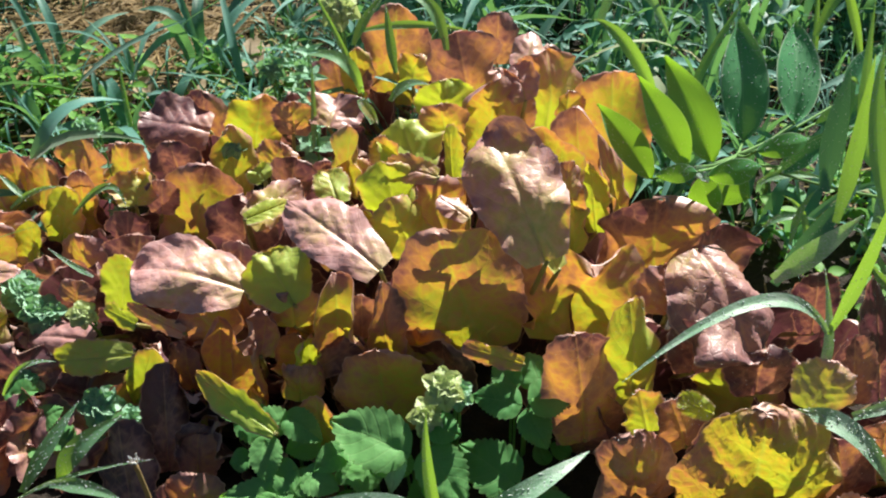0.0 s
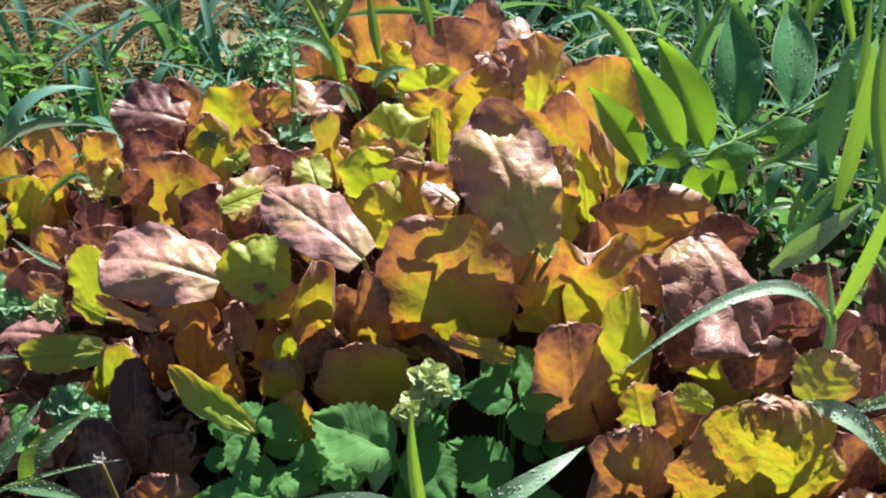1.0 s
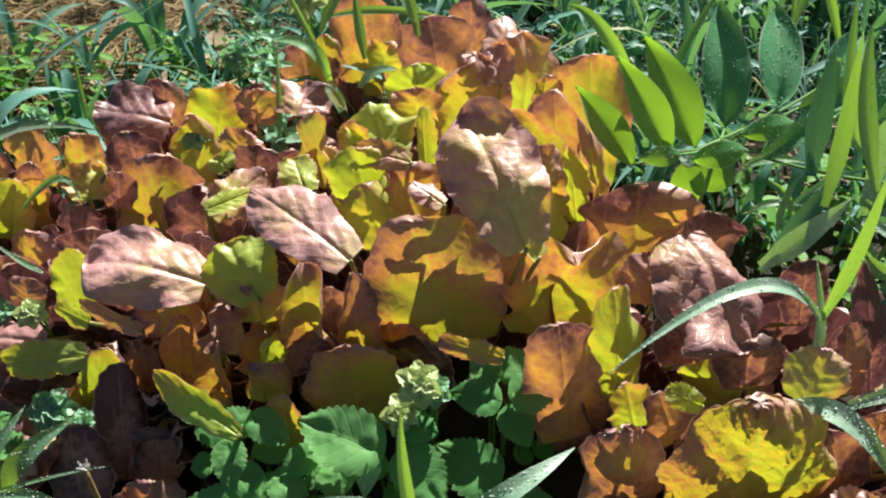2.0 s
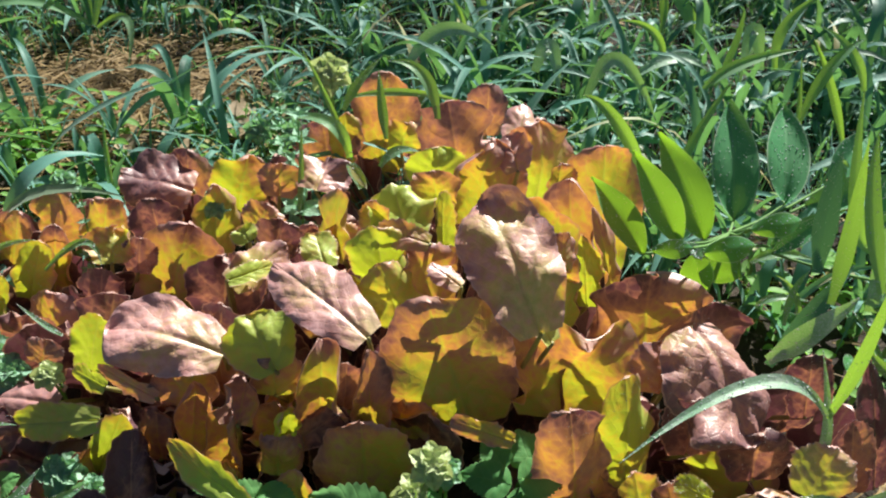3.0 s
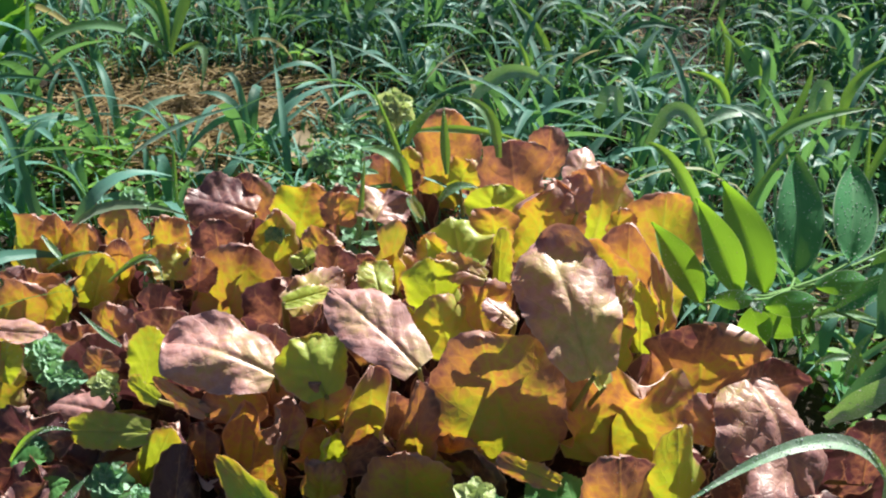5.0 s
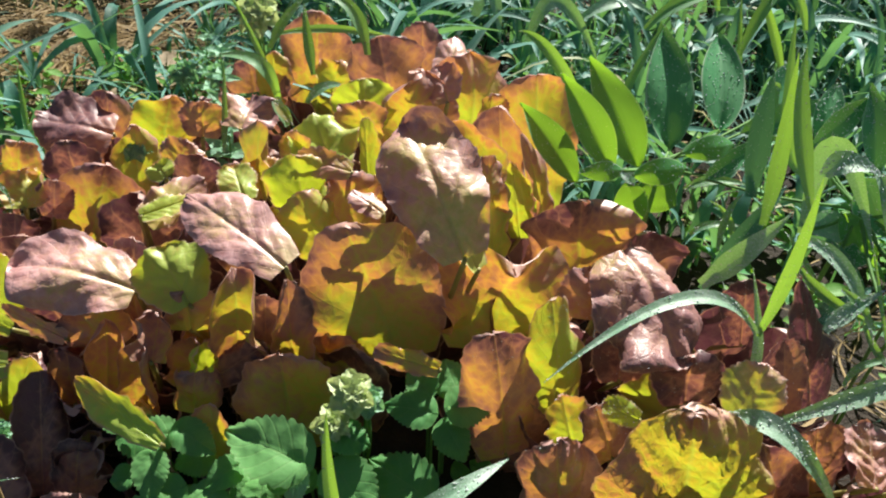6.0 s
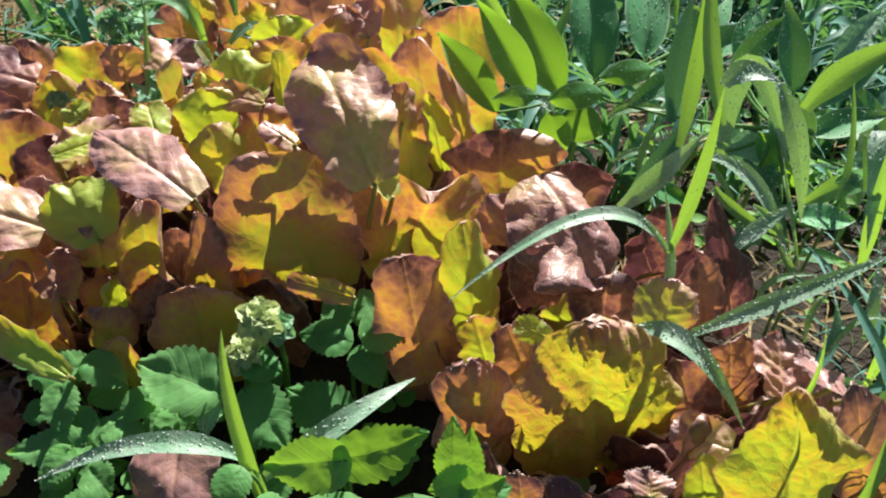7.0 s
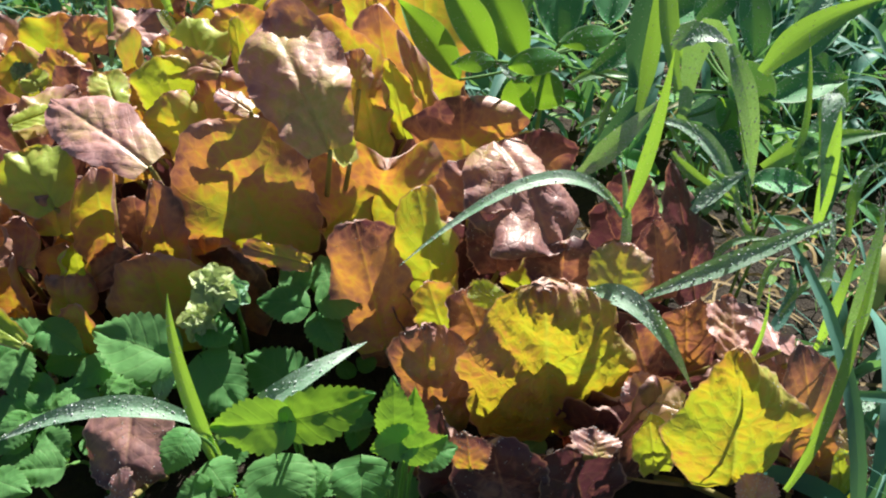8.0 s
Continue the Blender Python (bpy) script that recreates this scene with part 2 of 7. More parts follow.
def mesh_of(name, verts, faces, uvs=None, values=None, material=None):
    """A smooth mesh; values are named floats, one for each vertex."""
    me = bpy.data.meshes.new(name)
    me.from_pydata(verts, [], faces)
    if uvs is not None:
        layer = me.uv_layers.new(name="UVMap")
        index = np.empty(len(me.loops), dtype=np.int32)
        me.loops.foreach_get("vertex_index", index)
        layer.data.foreach_set("uv", np.asarray(uvs, dtype=np.float32)[index].ravel())
    for key, floats in (values or {}).items():
        me.attributes.new(key, "FLOAT", "POINT").data.foreach_set("value", np.asarray(floats, dtype=np.float32))
    me.polygons.foreach_set("use_smooth", [True] * len(me.polygons))
    if material:
        me.materials.append(material)
    me.update()
    return me


def thing(name, at, label, category, group="", kind=""):
    ob = new(name)
    ob.location, ob.empty_display_size = at, 0.02
    return tagged(ob, label, category, group, kind)


def under(ob, parent):
    """Makes ob, whose mesh is in world metres, a part of parent."""
    ob.parent = parent
    at = Vector(parent.location)
    up = parent.parent
    while up:
        at += Vector(up.location)
        up = up.parent
    ob.matrix_parent_inverse = Matrix.Translation(-at)
    return ob


def grid_faces(nu, nv):
    return [(i * nv + j, i * nv + j + 1, (i + 1) * nv + j + 1, (i + 1) * nv + j) for i in range(nu - 1) for j in range(nv - 1)]


def leaf_axes(base, tip, face):
    b, p = Vector(base), Vector(tip)
    axis = p - b
    length = axis.length
    a = axis / length
    n = Vector(face)
    n = (n - a * n.dot(a)).normalized()
    return b, a, n, a.cross(n), length


LEAF_U, LEAF_V = 42, 33


def lettuce_leaf(plant, base, tip, face, width, tone=0.5, arch=10, left=0, right=0, ruffle=1.0, wide=0.6, base_width=0.6, tip_roll=0, sway=0.0, glare=0.1, puff=1.0, lobe=1.0, rimtone=0.3, tone_spread=1.0, tip_point=0, seed=0, name="leaf"):
    """A rounded lettuce leaf. arch: degrees by which it bends back along its length, tip_roll: more of it at the tip; left, right:
    degrees by which each half turns towards (+) or away from (-) the way that the leaf faces; wide: where it is widest."""
    b, a, n, s, length = leaf_axes(base, tip, face)
    rng = random.Random(seed)
    ph = [rng.uniform(0, 6.3) for _ in range(10)]
    k = min(1.6, width / 0.1)
    us = [1 - (1 - i / (LEAF_U - 1)) ** 1.6 for i in range(LEAF_U)]
    # the middle line, bent in the plane of the leaf's axis and normal, then turned back onto its chord
    line, slope, x, z = [], [], 0.0, 0.0
    for i, u in enumerate(us):
        turn = radians(arch) * (u - 0.5) + radians(tip_roll) * smooth((u - 0.62) / 0.38)
        if i:
            x += (u - us[i - 1]) * math.cos(turn)
            z -= (u - us[i - 1]) * math.sin(turn)
        line.append((x, z))
        slope.append(turn)
    lean, reach = math.atan2(z, x), math.hypot(x, z)
    verts, uvs, tones, edges = [], [], [], []
    half = LEAF_V // 2
    power = 2.05 - 0.75 * tip_point
    for i, u in enumerate(us):
        if u < wide:
            w = base_width + (1 - base_width) * math.sin(math.pi / 2 * u / wide) ** 0.9
        else:
            w = max(0.0, 1 - ((u - wide) / (1 - wide)) ** power) ** (0.5 + 0.3 * tip_point)
        w *= width / 2
        x, z = line[i]
        x, z = (x * math.cos(lean) + z * math.sin(lean)) / reach * length, (z * math.cos(lean) - x * math.sin(lean)) / reach * length
        back = slope[i] + lean
        along, normal = a * math.cos(back) - n * math.sin(back), n * math.cos(back) + a * math.sin(back)
        centre = b + a * x + n * z + s * (length * sway * 4 * u * (1 - u))
        sides = []
        for sign, angle in ((-1, left), (1, right)):
            angle = radians(angle) * (0.45 + 0.55 * smooth(u * 1.6)) * (1 + 0.25 * math.sin(u * 5 + ph[8] + sign))
            px = pz = 0.0
            row = [(0.0, 0.0, 0.0)]
            for j in range(1, half + 1):
                bent = angle * 1.6 * ((j - 0.5) / half) ** 1.3
                px += math.cos(bent) / half
                pz += math.sin(bent) / half
                row.append((sign * px, pz, sign * bent))
            sides.append(row)
        for j in range(LEAF_V):
            q = abs(j - half) / half
            v = (j - half) / half
            lx, lz, bent = sides[0 if j < half else 1][abs(j - half)]
            out = s * math.cos(bent) + normal * math.sin(bent)
            up = normal * math.cos(bent) - s * math.sin(bent)
            way = math.atan2(v * w, (u - 0.42) * length * 0.9 + 1e-6)
            inside = min(w * (1 - q), length * (1 - u) * 0.8)
            rim = max(0.0, 1 - inside / (0.30 * width)) * smooth(u / 0.22)
            wave = math.sin(way * 4 + ph[0]) * 0.7 + math.sin(way * 7 + ph[1]) * 0.55 + math.sin(way * 13 + ph[2]) * 0.15
            lift = ruffle * 0.0098 * k * rim ** 1.6 * wave
            lift += 0.0048 * k * math.sin(v * 3.2 + u * 5 + ph[4]) * smooth(u * 2)
            p = centre + s * (w * lx) + normal * (w * lz)
            # the margin's shallow scallops and irregular lobes
            notch = rim ** 3 * (0.0008 * math.sin(way * 33 + ph[5] + 2 * math.sin(way * 5)) + 0.0014 * k * math.sin(way * 9 + ph[6]) + 0.0022 * k * noise.noise((way * 2.2, ph[7], 1.0))) * lobe
            p += (out * v + along * max(0.0, u - 0.5)) * notch
            # blisters between the veins, a furrow on the midrib
            d = noise.voronoi(((u * 1.25 - q * 0.42) * length * 75 + ph[6], v * w * 85 + (50 if v > 0 else 0), ph[7]))[0]
            swell = min(1.0, (d[1] - d[0]) * 1.6) * smooth(u * 3) * smooth(q * 6)
            vein = math.cos((u - q * 0.34) * math.pi * 2 * 5 + ph[3] * 0.3)
            lift += max(0.0, puff - 0.7) * 0.0019 * swell + puff * 0.0006 * vein * smooth(q * 4) * (1 - q) + noise.noise(p * 45) * 0.0011 * min(1.2, puff) + noise.noise(p * 170) * 0.0004
            lift -= 0.0028 * math.exp(-(v / 0.07) ** 2) * (1.1 - u)
            verts.append(p + up * (lift * min(1.0, k + 0.2)))
            uvs.append((u, (v + 1) / 2))
            patch = noise.noise((p.x * 22 + ph[9] * 9, p.y * 22, p.z * 22))
            tones.append(tone - 0.10 + tone_spread * (0.34 * patch + 0.2 * (u - 0.6)) + (0.06 + rimtone) * rim ** 2.2 * (0.4 + 0.6 * min(1, 2 * tone)))
            edges.append(min(1.0, inside / 0.012))
    values = {"tone": tones, "edge": edges, "glare": [glare] * len(verts), "puff": [min(0.9, max(0.3, (puff - 0.6) * 0.5))] * len(verts)}
    ob = new(name, mesh_of("lettuce_leaf", verts, grid_faces(LEAF_U, LEAF_V), uvs, values, LETTUCE))
    under(ob, plant)
    return ob


def toothed_leaf(plant, base, tip, face, width, bend=0.06, cup=-0.06, curl=0.1, teeth=11, material=None, seed=0, name="leaf"):
    """A heart-shaped leaf with a scalloped margin and a puckered blade."""
    b, a, n, s, length = leaf_axes(base, tip, face)
    rng = random.Random(seed)
    nu, nv = 49, 15
    ph = rng.uniform(0, 6)
    vee = rng.uniform(-0.02, 0.14)
    verts, uvs = [], []
    for i in range(nu):
        u = i / (nu - 1)
        w = (1 - (1 - u / 0.3) ** 2) ** 0.5 if u < 0.3 else max(0.0, 1 - ((u - 0.3) / 0.7) ** 1.75)
        w = max(0.02, w) * width / 2
        c = b + a * (length * u) + n * (length * (bend * 4 * u * (1 - u) - curl * u * u))
        tooth = abs(math.sin(u * math.pi * teeth + 0.3))
        for j in range(nv):
            v = 2 * j / (nv - 1) - 1
            e = abs(v)
            out = 1 + 0.13 * e ** 9 * (tooth - 0.6)
            p = c + s * (v * w * out) + a * (0.035 * width * e ** 9 * tooth - 0.2 * width * e ** 1.5 * (1 - smooth(u / 0.45)))
            lift = (cup * e + vee) * width * e + 0.03 * width * math.sin(u * 6 + ph + 3 * v) * e
            lift += 0.035 * width * noise.noise(p * (3.0 / width) + Vector((ph, 0, 0))) + 0.014 * width * noise.noise(p * (9.0 / width))
            lift -= 0.02 * width * math.exp(-(v / 0.12) ** 2)
            verts.append(p + n * lift)
            uvs.append((u, (v + 1) / 2))
    ob = new(name, mesh_of("toothed_leaf", verts, grid_faces(nu, nv), uvs, None, material or NETTLE))
    return under(ob, plant)


def broad_leaf(plant, base, tip, face, width, bend=0.06, cup=0.1, curl=0.0, seed=0, material=None, name="leaf"):
    """A smooth pointed leaf with lengthwise veins, channelled along its middle."""
    b, a, n, s, length = leaf_axes(base, tip, face)
    nu, nv = 26, 15
    verts, uvs = [], []
    for i in range(nu):
        u = i / (nu - 1)
        w = math.sin(math.pi * u ** 0.85)
        w = max(0.03, w ** (0.75 if u < 0.44 else 0.92))
        w *= width / 2
        c = b + a * (length * u) + n * (length * (bend * 4 * u * (1 - u) - curl * u ** 2.2)) - a * (length * abs(curl) * 0.35 * u ** 3)
        for j in range(nv):
            v = 2 * j / (nv - 1) - 1
            ridge = 0.004 * width * math.cos(v * 22)
            wave = 0.03 * width * math.sin(u * 8 + seed + 2 * v) * abs(v)
            verts.append(c + s * (v * w) + n * ((cup + 0.04) * width * abs(v) ** 1.15 + ridge + wave))
            uvs.append((u, (v + 1) / 2))
    ob = new(name, mesh_of("broad_leaf", verts, grid_faces(nu, nv), uvs, None, material or BROAD))
    under(ob, plant)
    if name == "leaf":
        rib = [verts[i * nv + nv // 2] - n * 0.0002 for i in range(0, 24, 3)]
        tube(ob, rib, 0.0009, 0.0003, STEM, "midrib", 6)
    return ob


def blade_geometry(base, mid, tip, width, face, twist=0.0, n=16, cross=5, root=0.45):
    """A grass blade that arches from its base over mid to its tip, folded along its midrib."""
    b, m, e = Vector(base), Vector(mid), Vector(tip)
    c = 2 * m - 0.5 * (b + e)
    f = Vector(face)
    verts, uvs = [], []
    for i in range(n):
        u = i / (n - 1)
        p = b * (1 - u) ** 2 + c * (2 * u * (1 - u)) + e * u * u
        d = ((c - b) * (1 - u) + (e - c) * u).normalized()
        g = Matrix.Rotation(twist * u, 3, d) @ f
        g = g - d * g.dot(d)
        g = g.normalized() if g.length > 1e-5 else Vector((0, 0, 1))
        s = d.cross(g)
        w = width / 2 * (root + (1 - root) * smooth(u / 0.35)) * max(0.03, (1 - max(0, (u - 0.35) / 0.65) ** 1.9))
        for j in range(cross):
            v = 2 * j / (cross - 1) - 1
            verts.append(p + s * (v * w) + g * (0.22 * w * abs(v)))
            uvs.append((u, (v + 1) / 2))
    return verts, grid_faces(n, cross), uvs


def grass_blade(plant, base, mid, tip, width, face=(0, -0.5, 0.8), twist=0.0, material=None, name="blade"):
    verts, faces, uvs = blade_geometry(base, mid, tip, width, face, twist)
    ob = new(name, mesh_of("grass_blade", verts, faces, uvs, None, material or BLADE))
    return under(ob, plant)


def tube(plant, points, r0, r1, material, name="stem", sides=7):
    """A stem along a smooth line of points, thinning from r0 to r1."""
    pts = [Vector(p) for p in points]
    line = []
    for i in range(len(pts) - 1):
        p0, p1, p2, p3 = pts[max(0, i - 1)], pts[i], pts[i + 1], pts[min(len(pts) - 1, i + 2)]
        for k in range(6):
            x = k / 6
            line.append(0.5 * ((2 * p1) + (p2 - p0) * x + (2 * p0 - 5 * p1 + 4 * p2 - p3) * x * x + (3 * p1 - p0 - 3 * p2 + p3) * x ** 3))
    line.append(pts[-1])
    verts, faces = [], []
    for i, p in enumerate(line):
        d = (line[min(i + 1, len(line) - 1)] - line[max(i - 1, 0)]).normalized()
        x = d.orthogonal().normalized()
        y = d.cross(x)
        r = r0 + (r1 - r0) * i / (len(line) - 1)
        for j in range(sides):
            th = 2 * math.pi * j / sides
            verts.append(p + x * (r * math.cos(th)) + y * (r * math.sin(th)))
    for i in range(len(line) - 1):
        for j in range(sides):
            k = (j + 1) % sides
            faces.append((i * sides + j, i * sides + k, (i + 1) * sides + k, (i + 1) * sides + j))
    faces.append(tuple(range(sides))[::-1])
    faces.append(tuple((len(line) - 1) * sides + j for j in range(sides)))
    ob = new(name, mesh_of("stem", verts, faces, None, None, material))
    return under(ob, plant)


# ---- ground ----
def ground_height(x, y):
    near = math.exp(-((x / 1.6) ** 2 + ((y - 0.7) / 1.6) ** 2))
    return near * (0.012 * noise.noise((x * 6, y * 6, 0)) + 0.006 * noise.noise((x * 25, y * 25, 3))) + 0.03 * smooth((y - 0.8) / 1.2)


def build_ground():
    def axis(lo, hi, step, far):
        inner = list(np.arange(lo, hi + step / 2, step))
        return [-far, -far / 8, -far / 60, -far / 300] + inner + [far / 300, far / 60, far / 8, far]
    xs, ys = axis(-1.8, 1.8, 0.03, 1500), axis(-0.6, 3.4, 0.03, 1500)
    xs[3], xs[-4] = -3.5, 3.5
    ys[3], ys[-4] = -3.5, 6.0
    verts = [(x, y, ground_height(x, y)) for x in xs for y in ys]
    ob = new("ground", mesh_of("ground", verts, grid_faces(len(xs), len(ys)), None, None, SOIL))
    tagged(ob, "dark crumbly garden soil under grass and straw", "ground", kind="structure")
    for f in ob.data.polygons:
        f.flip() if f.normal.z < 0 else None
    return ob


build_ground()


def rosette(plant, at, face, radius, material, seed=0):
    """A whorled, frilled top: rings of small crinkled leaves, and its stem."""
    rng = random.Random(seed)
    c, f = Vector(at), Vector(face).normalized()
    x = f.orthogonal().normalized()
    y = f.cross(x)
    turn = rng.uniform(0, 6)
    for ring, count, reach, lift in ((0, 6, 1.0, -0.1), (1, 5, 0.72, 0.18), (2, 4, 0.42, 0.36)):
        for i in range(count):
            th = turn + ring * 0.5 + 2 * math.pi * i / count + rng.uniform(-0.2, 0.2)
            d = x * math.cos(th) + y * math.sin(th)
            tip = c + d * (radius * reach) + f * (radius * (lift - 0.25 * reach))
            toothed_leaf(plant, c + d * (radius * 0.05) + f * (radius * lift * 0.6), tip, f + d * 0.3, radius * reach * 0.85, 0.15, 0.2, 0.1, 4, material, seed * 20 + ring * 7 + i)
    foot = Vector((c.x + rng.uniform(-0.01, 0.01), c.y + 0.02, ground_height(c.x, c.y + 0.02) - 0.005))
    tube(plant, (foot, foot.lerp(c, 0.5) + Vector((rng.uniform(-0.006, 0.006), 0.004, 0)), c), 0.0016, 0.0012, STEM)


def leaf_foot(o):
    v = [o.data.vertices[j].co for j in range(LEAF_V if "lettuce" in o.data.name else 13)]
    return sum(v, Vector()) / len(v)


def petioles(plant):
    """A stalk to each leaf of a lettuce, from the crown by which it stands in the soil."""
    crown = Vector(plant.location)
    for o in [c for c in plant.children if c.name.startswith("leaf")]:
        foot = leaf_foot(o)
        root = Vector((foot.x + (crown.x - foot.x) * 0.35, foot.y + 0.05 + max(0.0, crown.y - foot.y) * 0.25, 0))
        root.z = ground_height(root.x, root.y) - 0.004
        if foot.z - root.z < 0.01:
            continue
        mid = root.lerp(foot, 0.5) + Vector((0, 0.012, -0.1 * (foot.z - root.z)))
        tube(plant, (root, mid, foot), 0.0034, 0.0018, STALK, "stalk")


def root_stock(plant):
    """The stem by which a weed stands in the soil, with a stalk to each of its leaves."""
    leaves = [o for o in plant.children if o.name.startswith("leaf")]
    if plant.name.startswith("broadleaf"):
        node = sum((leaf_foot(o) for o in leaves), Vector()) / len(leaves)
        foot = Vector((node.x, node.y + 0.03, ground_height(node.x, node.y + 0.03) - 0.004))
        tube(plant, (foot, foot.lerp(node, 0.5) + Vector((0.004, 0.004, 0)), node), 0.0026, 0.0018, STEM, "stem")
        for o in leaves:
            base = leaf_foot(o)
            tube(plant, (node, node.lerp(base, 0.5) - Vector((0, 0, 0.004)), base), 0.0016, 0.0012, STEM, "stalk")
        return
    at = Vector(plant.location)
    for o in leaves:
        base = leaf_foot(o)
        if (base - at).length < 0.02:
            continue
        foot = Vector((at.x * 0.15 + base.x * 0.85, base.y + 0.02, 0))
        foot.z = ground_height(foot.x, foot.y) - 0.004
        mid = foot.lerp(base, 0.55) + Vector((0, 0.012, 0.05 * (base.z - foot.z)))
        tube(plant, (foot, mid, base), 0.0013, 0.00105, STEM, "stalk")


STALK = plain_material("lettuce_stalk", (0.22, 0.23, 0.07), (0.38, 0.32, 0.12), 40, 0.45, (0.5, 0.5, 0.1))


def whorled_weed(plant, base, top, reach, seed=0):
    """A thin upright weed with rings of narrow leaves up its stem."""
    rng = random.Random(seed)
    b, e = Vector(base), Vector(top)
    tube(plant, (b, b.lerp(e, 0.5) + Vector((0.003, 0, 0)), e), 0.0011, 0.0007, STEM)
    for i in range(6):
        c = b.lerp(e, 0.35 + 0.13 * i)
        r = reach * (1 - 0.1 * i)
        for k in range(6):
            th = k * 1.047 + i * 0.5 + rng.uniform(-0.15, 0.15)
            d = Vector((math.cos(th), math.sin(th), rng.uniform(0.1, 0.5)))
            toothed_leaf(plant, c, c + d * r, (0, -0.5, 1), r * 0.45, 0.05, 0.1, 0.1, 3, GREY, seed * 50 + i * 6 + k)


def dry_stalk(at, top):
    """A cut dry stalk with a ragged pale end."""
    plant = thing("dry_stalk", (at[0], at[1], ground_height(at[0], at[1])), "dry tan stalk with a split pale end, stuck in the soil", "stalk")
    b, e = Vector(at), Vector(top)
    tube(plant, (b, b.lerp(e, 0.5) + Vector((0.002, 0, 0)), e), 0.0022, 0.0017, STRAW)
    for k in range(5):
        d = Vector((math.cos(k * 1.3), math.sin(k * 1.3), 1.6)).normalized()
        grass_blade(plant, e, e + d * 0.004, e + d * 0.008, 0.003, (0, -1, 0.2), 0, STRAW, "splinter")


def dead_leaf(at, tip, face, width, seed):
    plant = thing("dead_leaf", (at[0], at[1], at[2] - 0.004), "dried pale tan leaf lying on the straw", "leaf", "dead leaves on the straw")
    toothed_leaf(plant, at, tip, face, width, 0.1, 0.15, 0.05, 3, DEAD, seed, "blade")


# ---- the plants of the bed ----

plant_centre = thing("lettuce", (0.02, 0.56, 0), "red oak lettuce head with amber and pink crinkled leaves", "lettuce", "lettuce heads in the bed")
lettuce_leaf(plant_centre, (0.038, 0.482, 0.071), (-0.007, 0.49, 0.2), (0.129, -0.986, 0.106), 0.108, tone=0.44, arch=14, left=-14, right=8, ruffle=0.7, wide=0.56, base_width=0.55, glare=0.25, puff=1.3, seed=1)
lettuce_leaf(plant_centre, (0.08, 0.468, 0.187), (0.035, 0.56, 0.25), (-0.033, -0.575, 0.817), 0.076, tone=0.5, arch=40, left=-22, right=4, ruffle=1.1, lobe=0.8, wide=0.58, base_width=0.45, glare=0.75, puff=1.5, seed=2)
lettuce_leaf(plant_centre, (0.105, 0.558, 0.115), (0.066, 0.566, 0.244), (0.263, -0.955, 0.137), 0.078, tone=0.36, arch=12, left=-6, right=26, ruffle=1.5, wide=0.62, base_width=0.5, glare=0.15, puff=1.3, seed=3)
lettuce_leaf(plant_centre, (0.102, 0.53, 0.202), (0.101, 0.545, 0.228), (0.287, -0.823, 0.49), 0.029, tone=0.55, ruffle=1.5, left=-15, right=-30, glare=0.2, seed=4)
lettuce_leaf(plant_centre, (-0.12, 0.464, 0.119), (-0.121, 0.472, 0.151), (0.003, -0.972, 0.237), 0.051, tone=0.55, ruffle=1.0, left=-39, right=-39, seed=5)
lettuce_leaf(plant_centre, (-0.181, 0.478, 0.087), (-0.212, 0.486, 0.122), (0.079, -0.956, 0.282), 0.056, tone=0.6, ruffle=1.25, left=-21, right=-30, seed=6)
lettuce_leaf(plant_centre, (0.11, 0.487, 0.078), (0.122, 0.495, 0.171), (-0.035, -0.995, 0.091), 0.114, tone=0.6, arch=-8, left=18, right=14, ruffle=1.5, wide=0.62, base_width=0.6, tip_roll=-18, rimtone=-0.1, glare=0.15, puff=1.3, seed=7)
lettuce_leaf(plant_centre, (0.093, 0.485, 0.164), (0.073, 0.505, 0.209), (0.645, -0.549, 0.531), 0.033, tone=0.12, arch=-20, left=60, right=45, ruffle=2.0, glare=0.4, seed=8)
lettuce_leaf(plant_centre, (0.116, 0.552, 0.12), (0.102, 0.56, 0.209), (0.361, -0.922, 0.138), 0.048, tone=0.28, arch=20, left=15, right=-30, ruffle=1.62, seed=9)
lettuce_leaf(plant_centre, (0.063, 0.425, 0.118), (0.015, 0.435, 0.128), (0.005, -0.708, 0.706), 0.020, tone=0.55, ruffle=2.25, left=-38, right=45, base_width=0.6, seed=10)
lettuce_leaf(plant_centre, (-0.086, 0.458, 0.09), (-0.084, 0.466, 0.177), (0.195, -0.977, 0.085), 0.054, tone=0.52, arch=13, left=60, right=75, tip_roll=45, ruffle=0.88, seed=11)
lettuce_leaf(plant_centre, (-0.044, 0.462, 0.073), (-0.048, 0.47, 0.163), (-0.243, -0.967, 0.076), 0.040, tone=0.6, arch=16, left=93, right=-38, ruffle=1.0, glare=0.3, seed=12)
lettuce_leaf(plant_centre, (-0.044, 0.426, 0.031), (-0.052, 0.434, 0.125), (0.021, -0.996, 0.086), 0.076, tone=0.44, arch=18, left=-16, right=-14, ruffle=0.6, wide=0.55, base_width=0.6, seed=13)
lettuce_leaf(plant_centre, (-0.096, 0.392, 0.047), (-0.096, 0.4, 0.11), (-0.164, -0.979, 0.122), 0.035, tone=0.5, arch=13, left=22, right=22, ruffle=0.75, seed=14)
lettuce_leaf(plant_centre, (-0.08, 0.547, 0.11), (-0.095, 0.555, 0.18), (-0.181, -0.981, 0.072), 0.077, tone=0.78, arch=-13, left=52, right=60, ruffle=1.12, wide=0.65, seed=15)
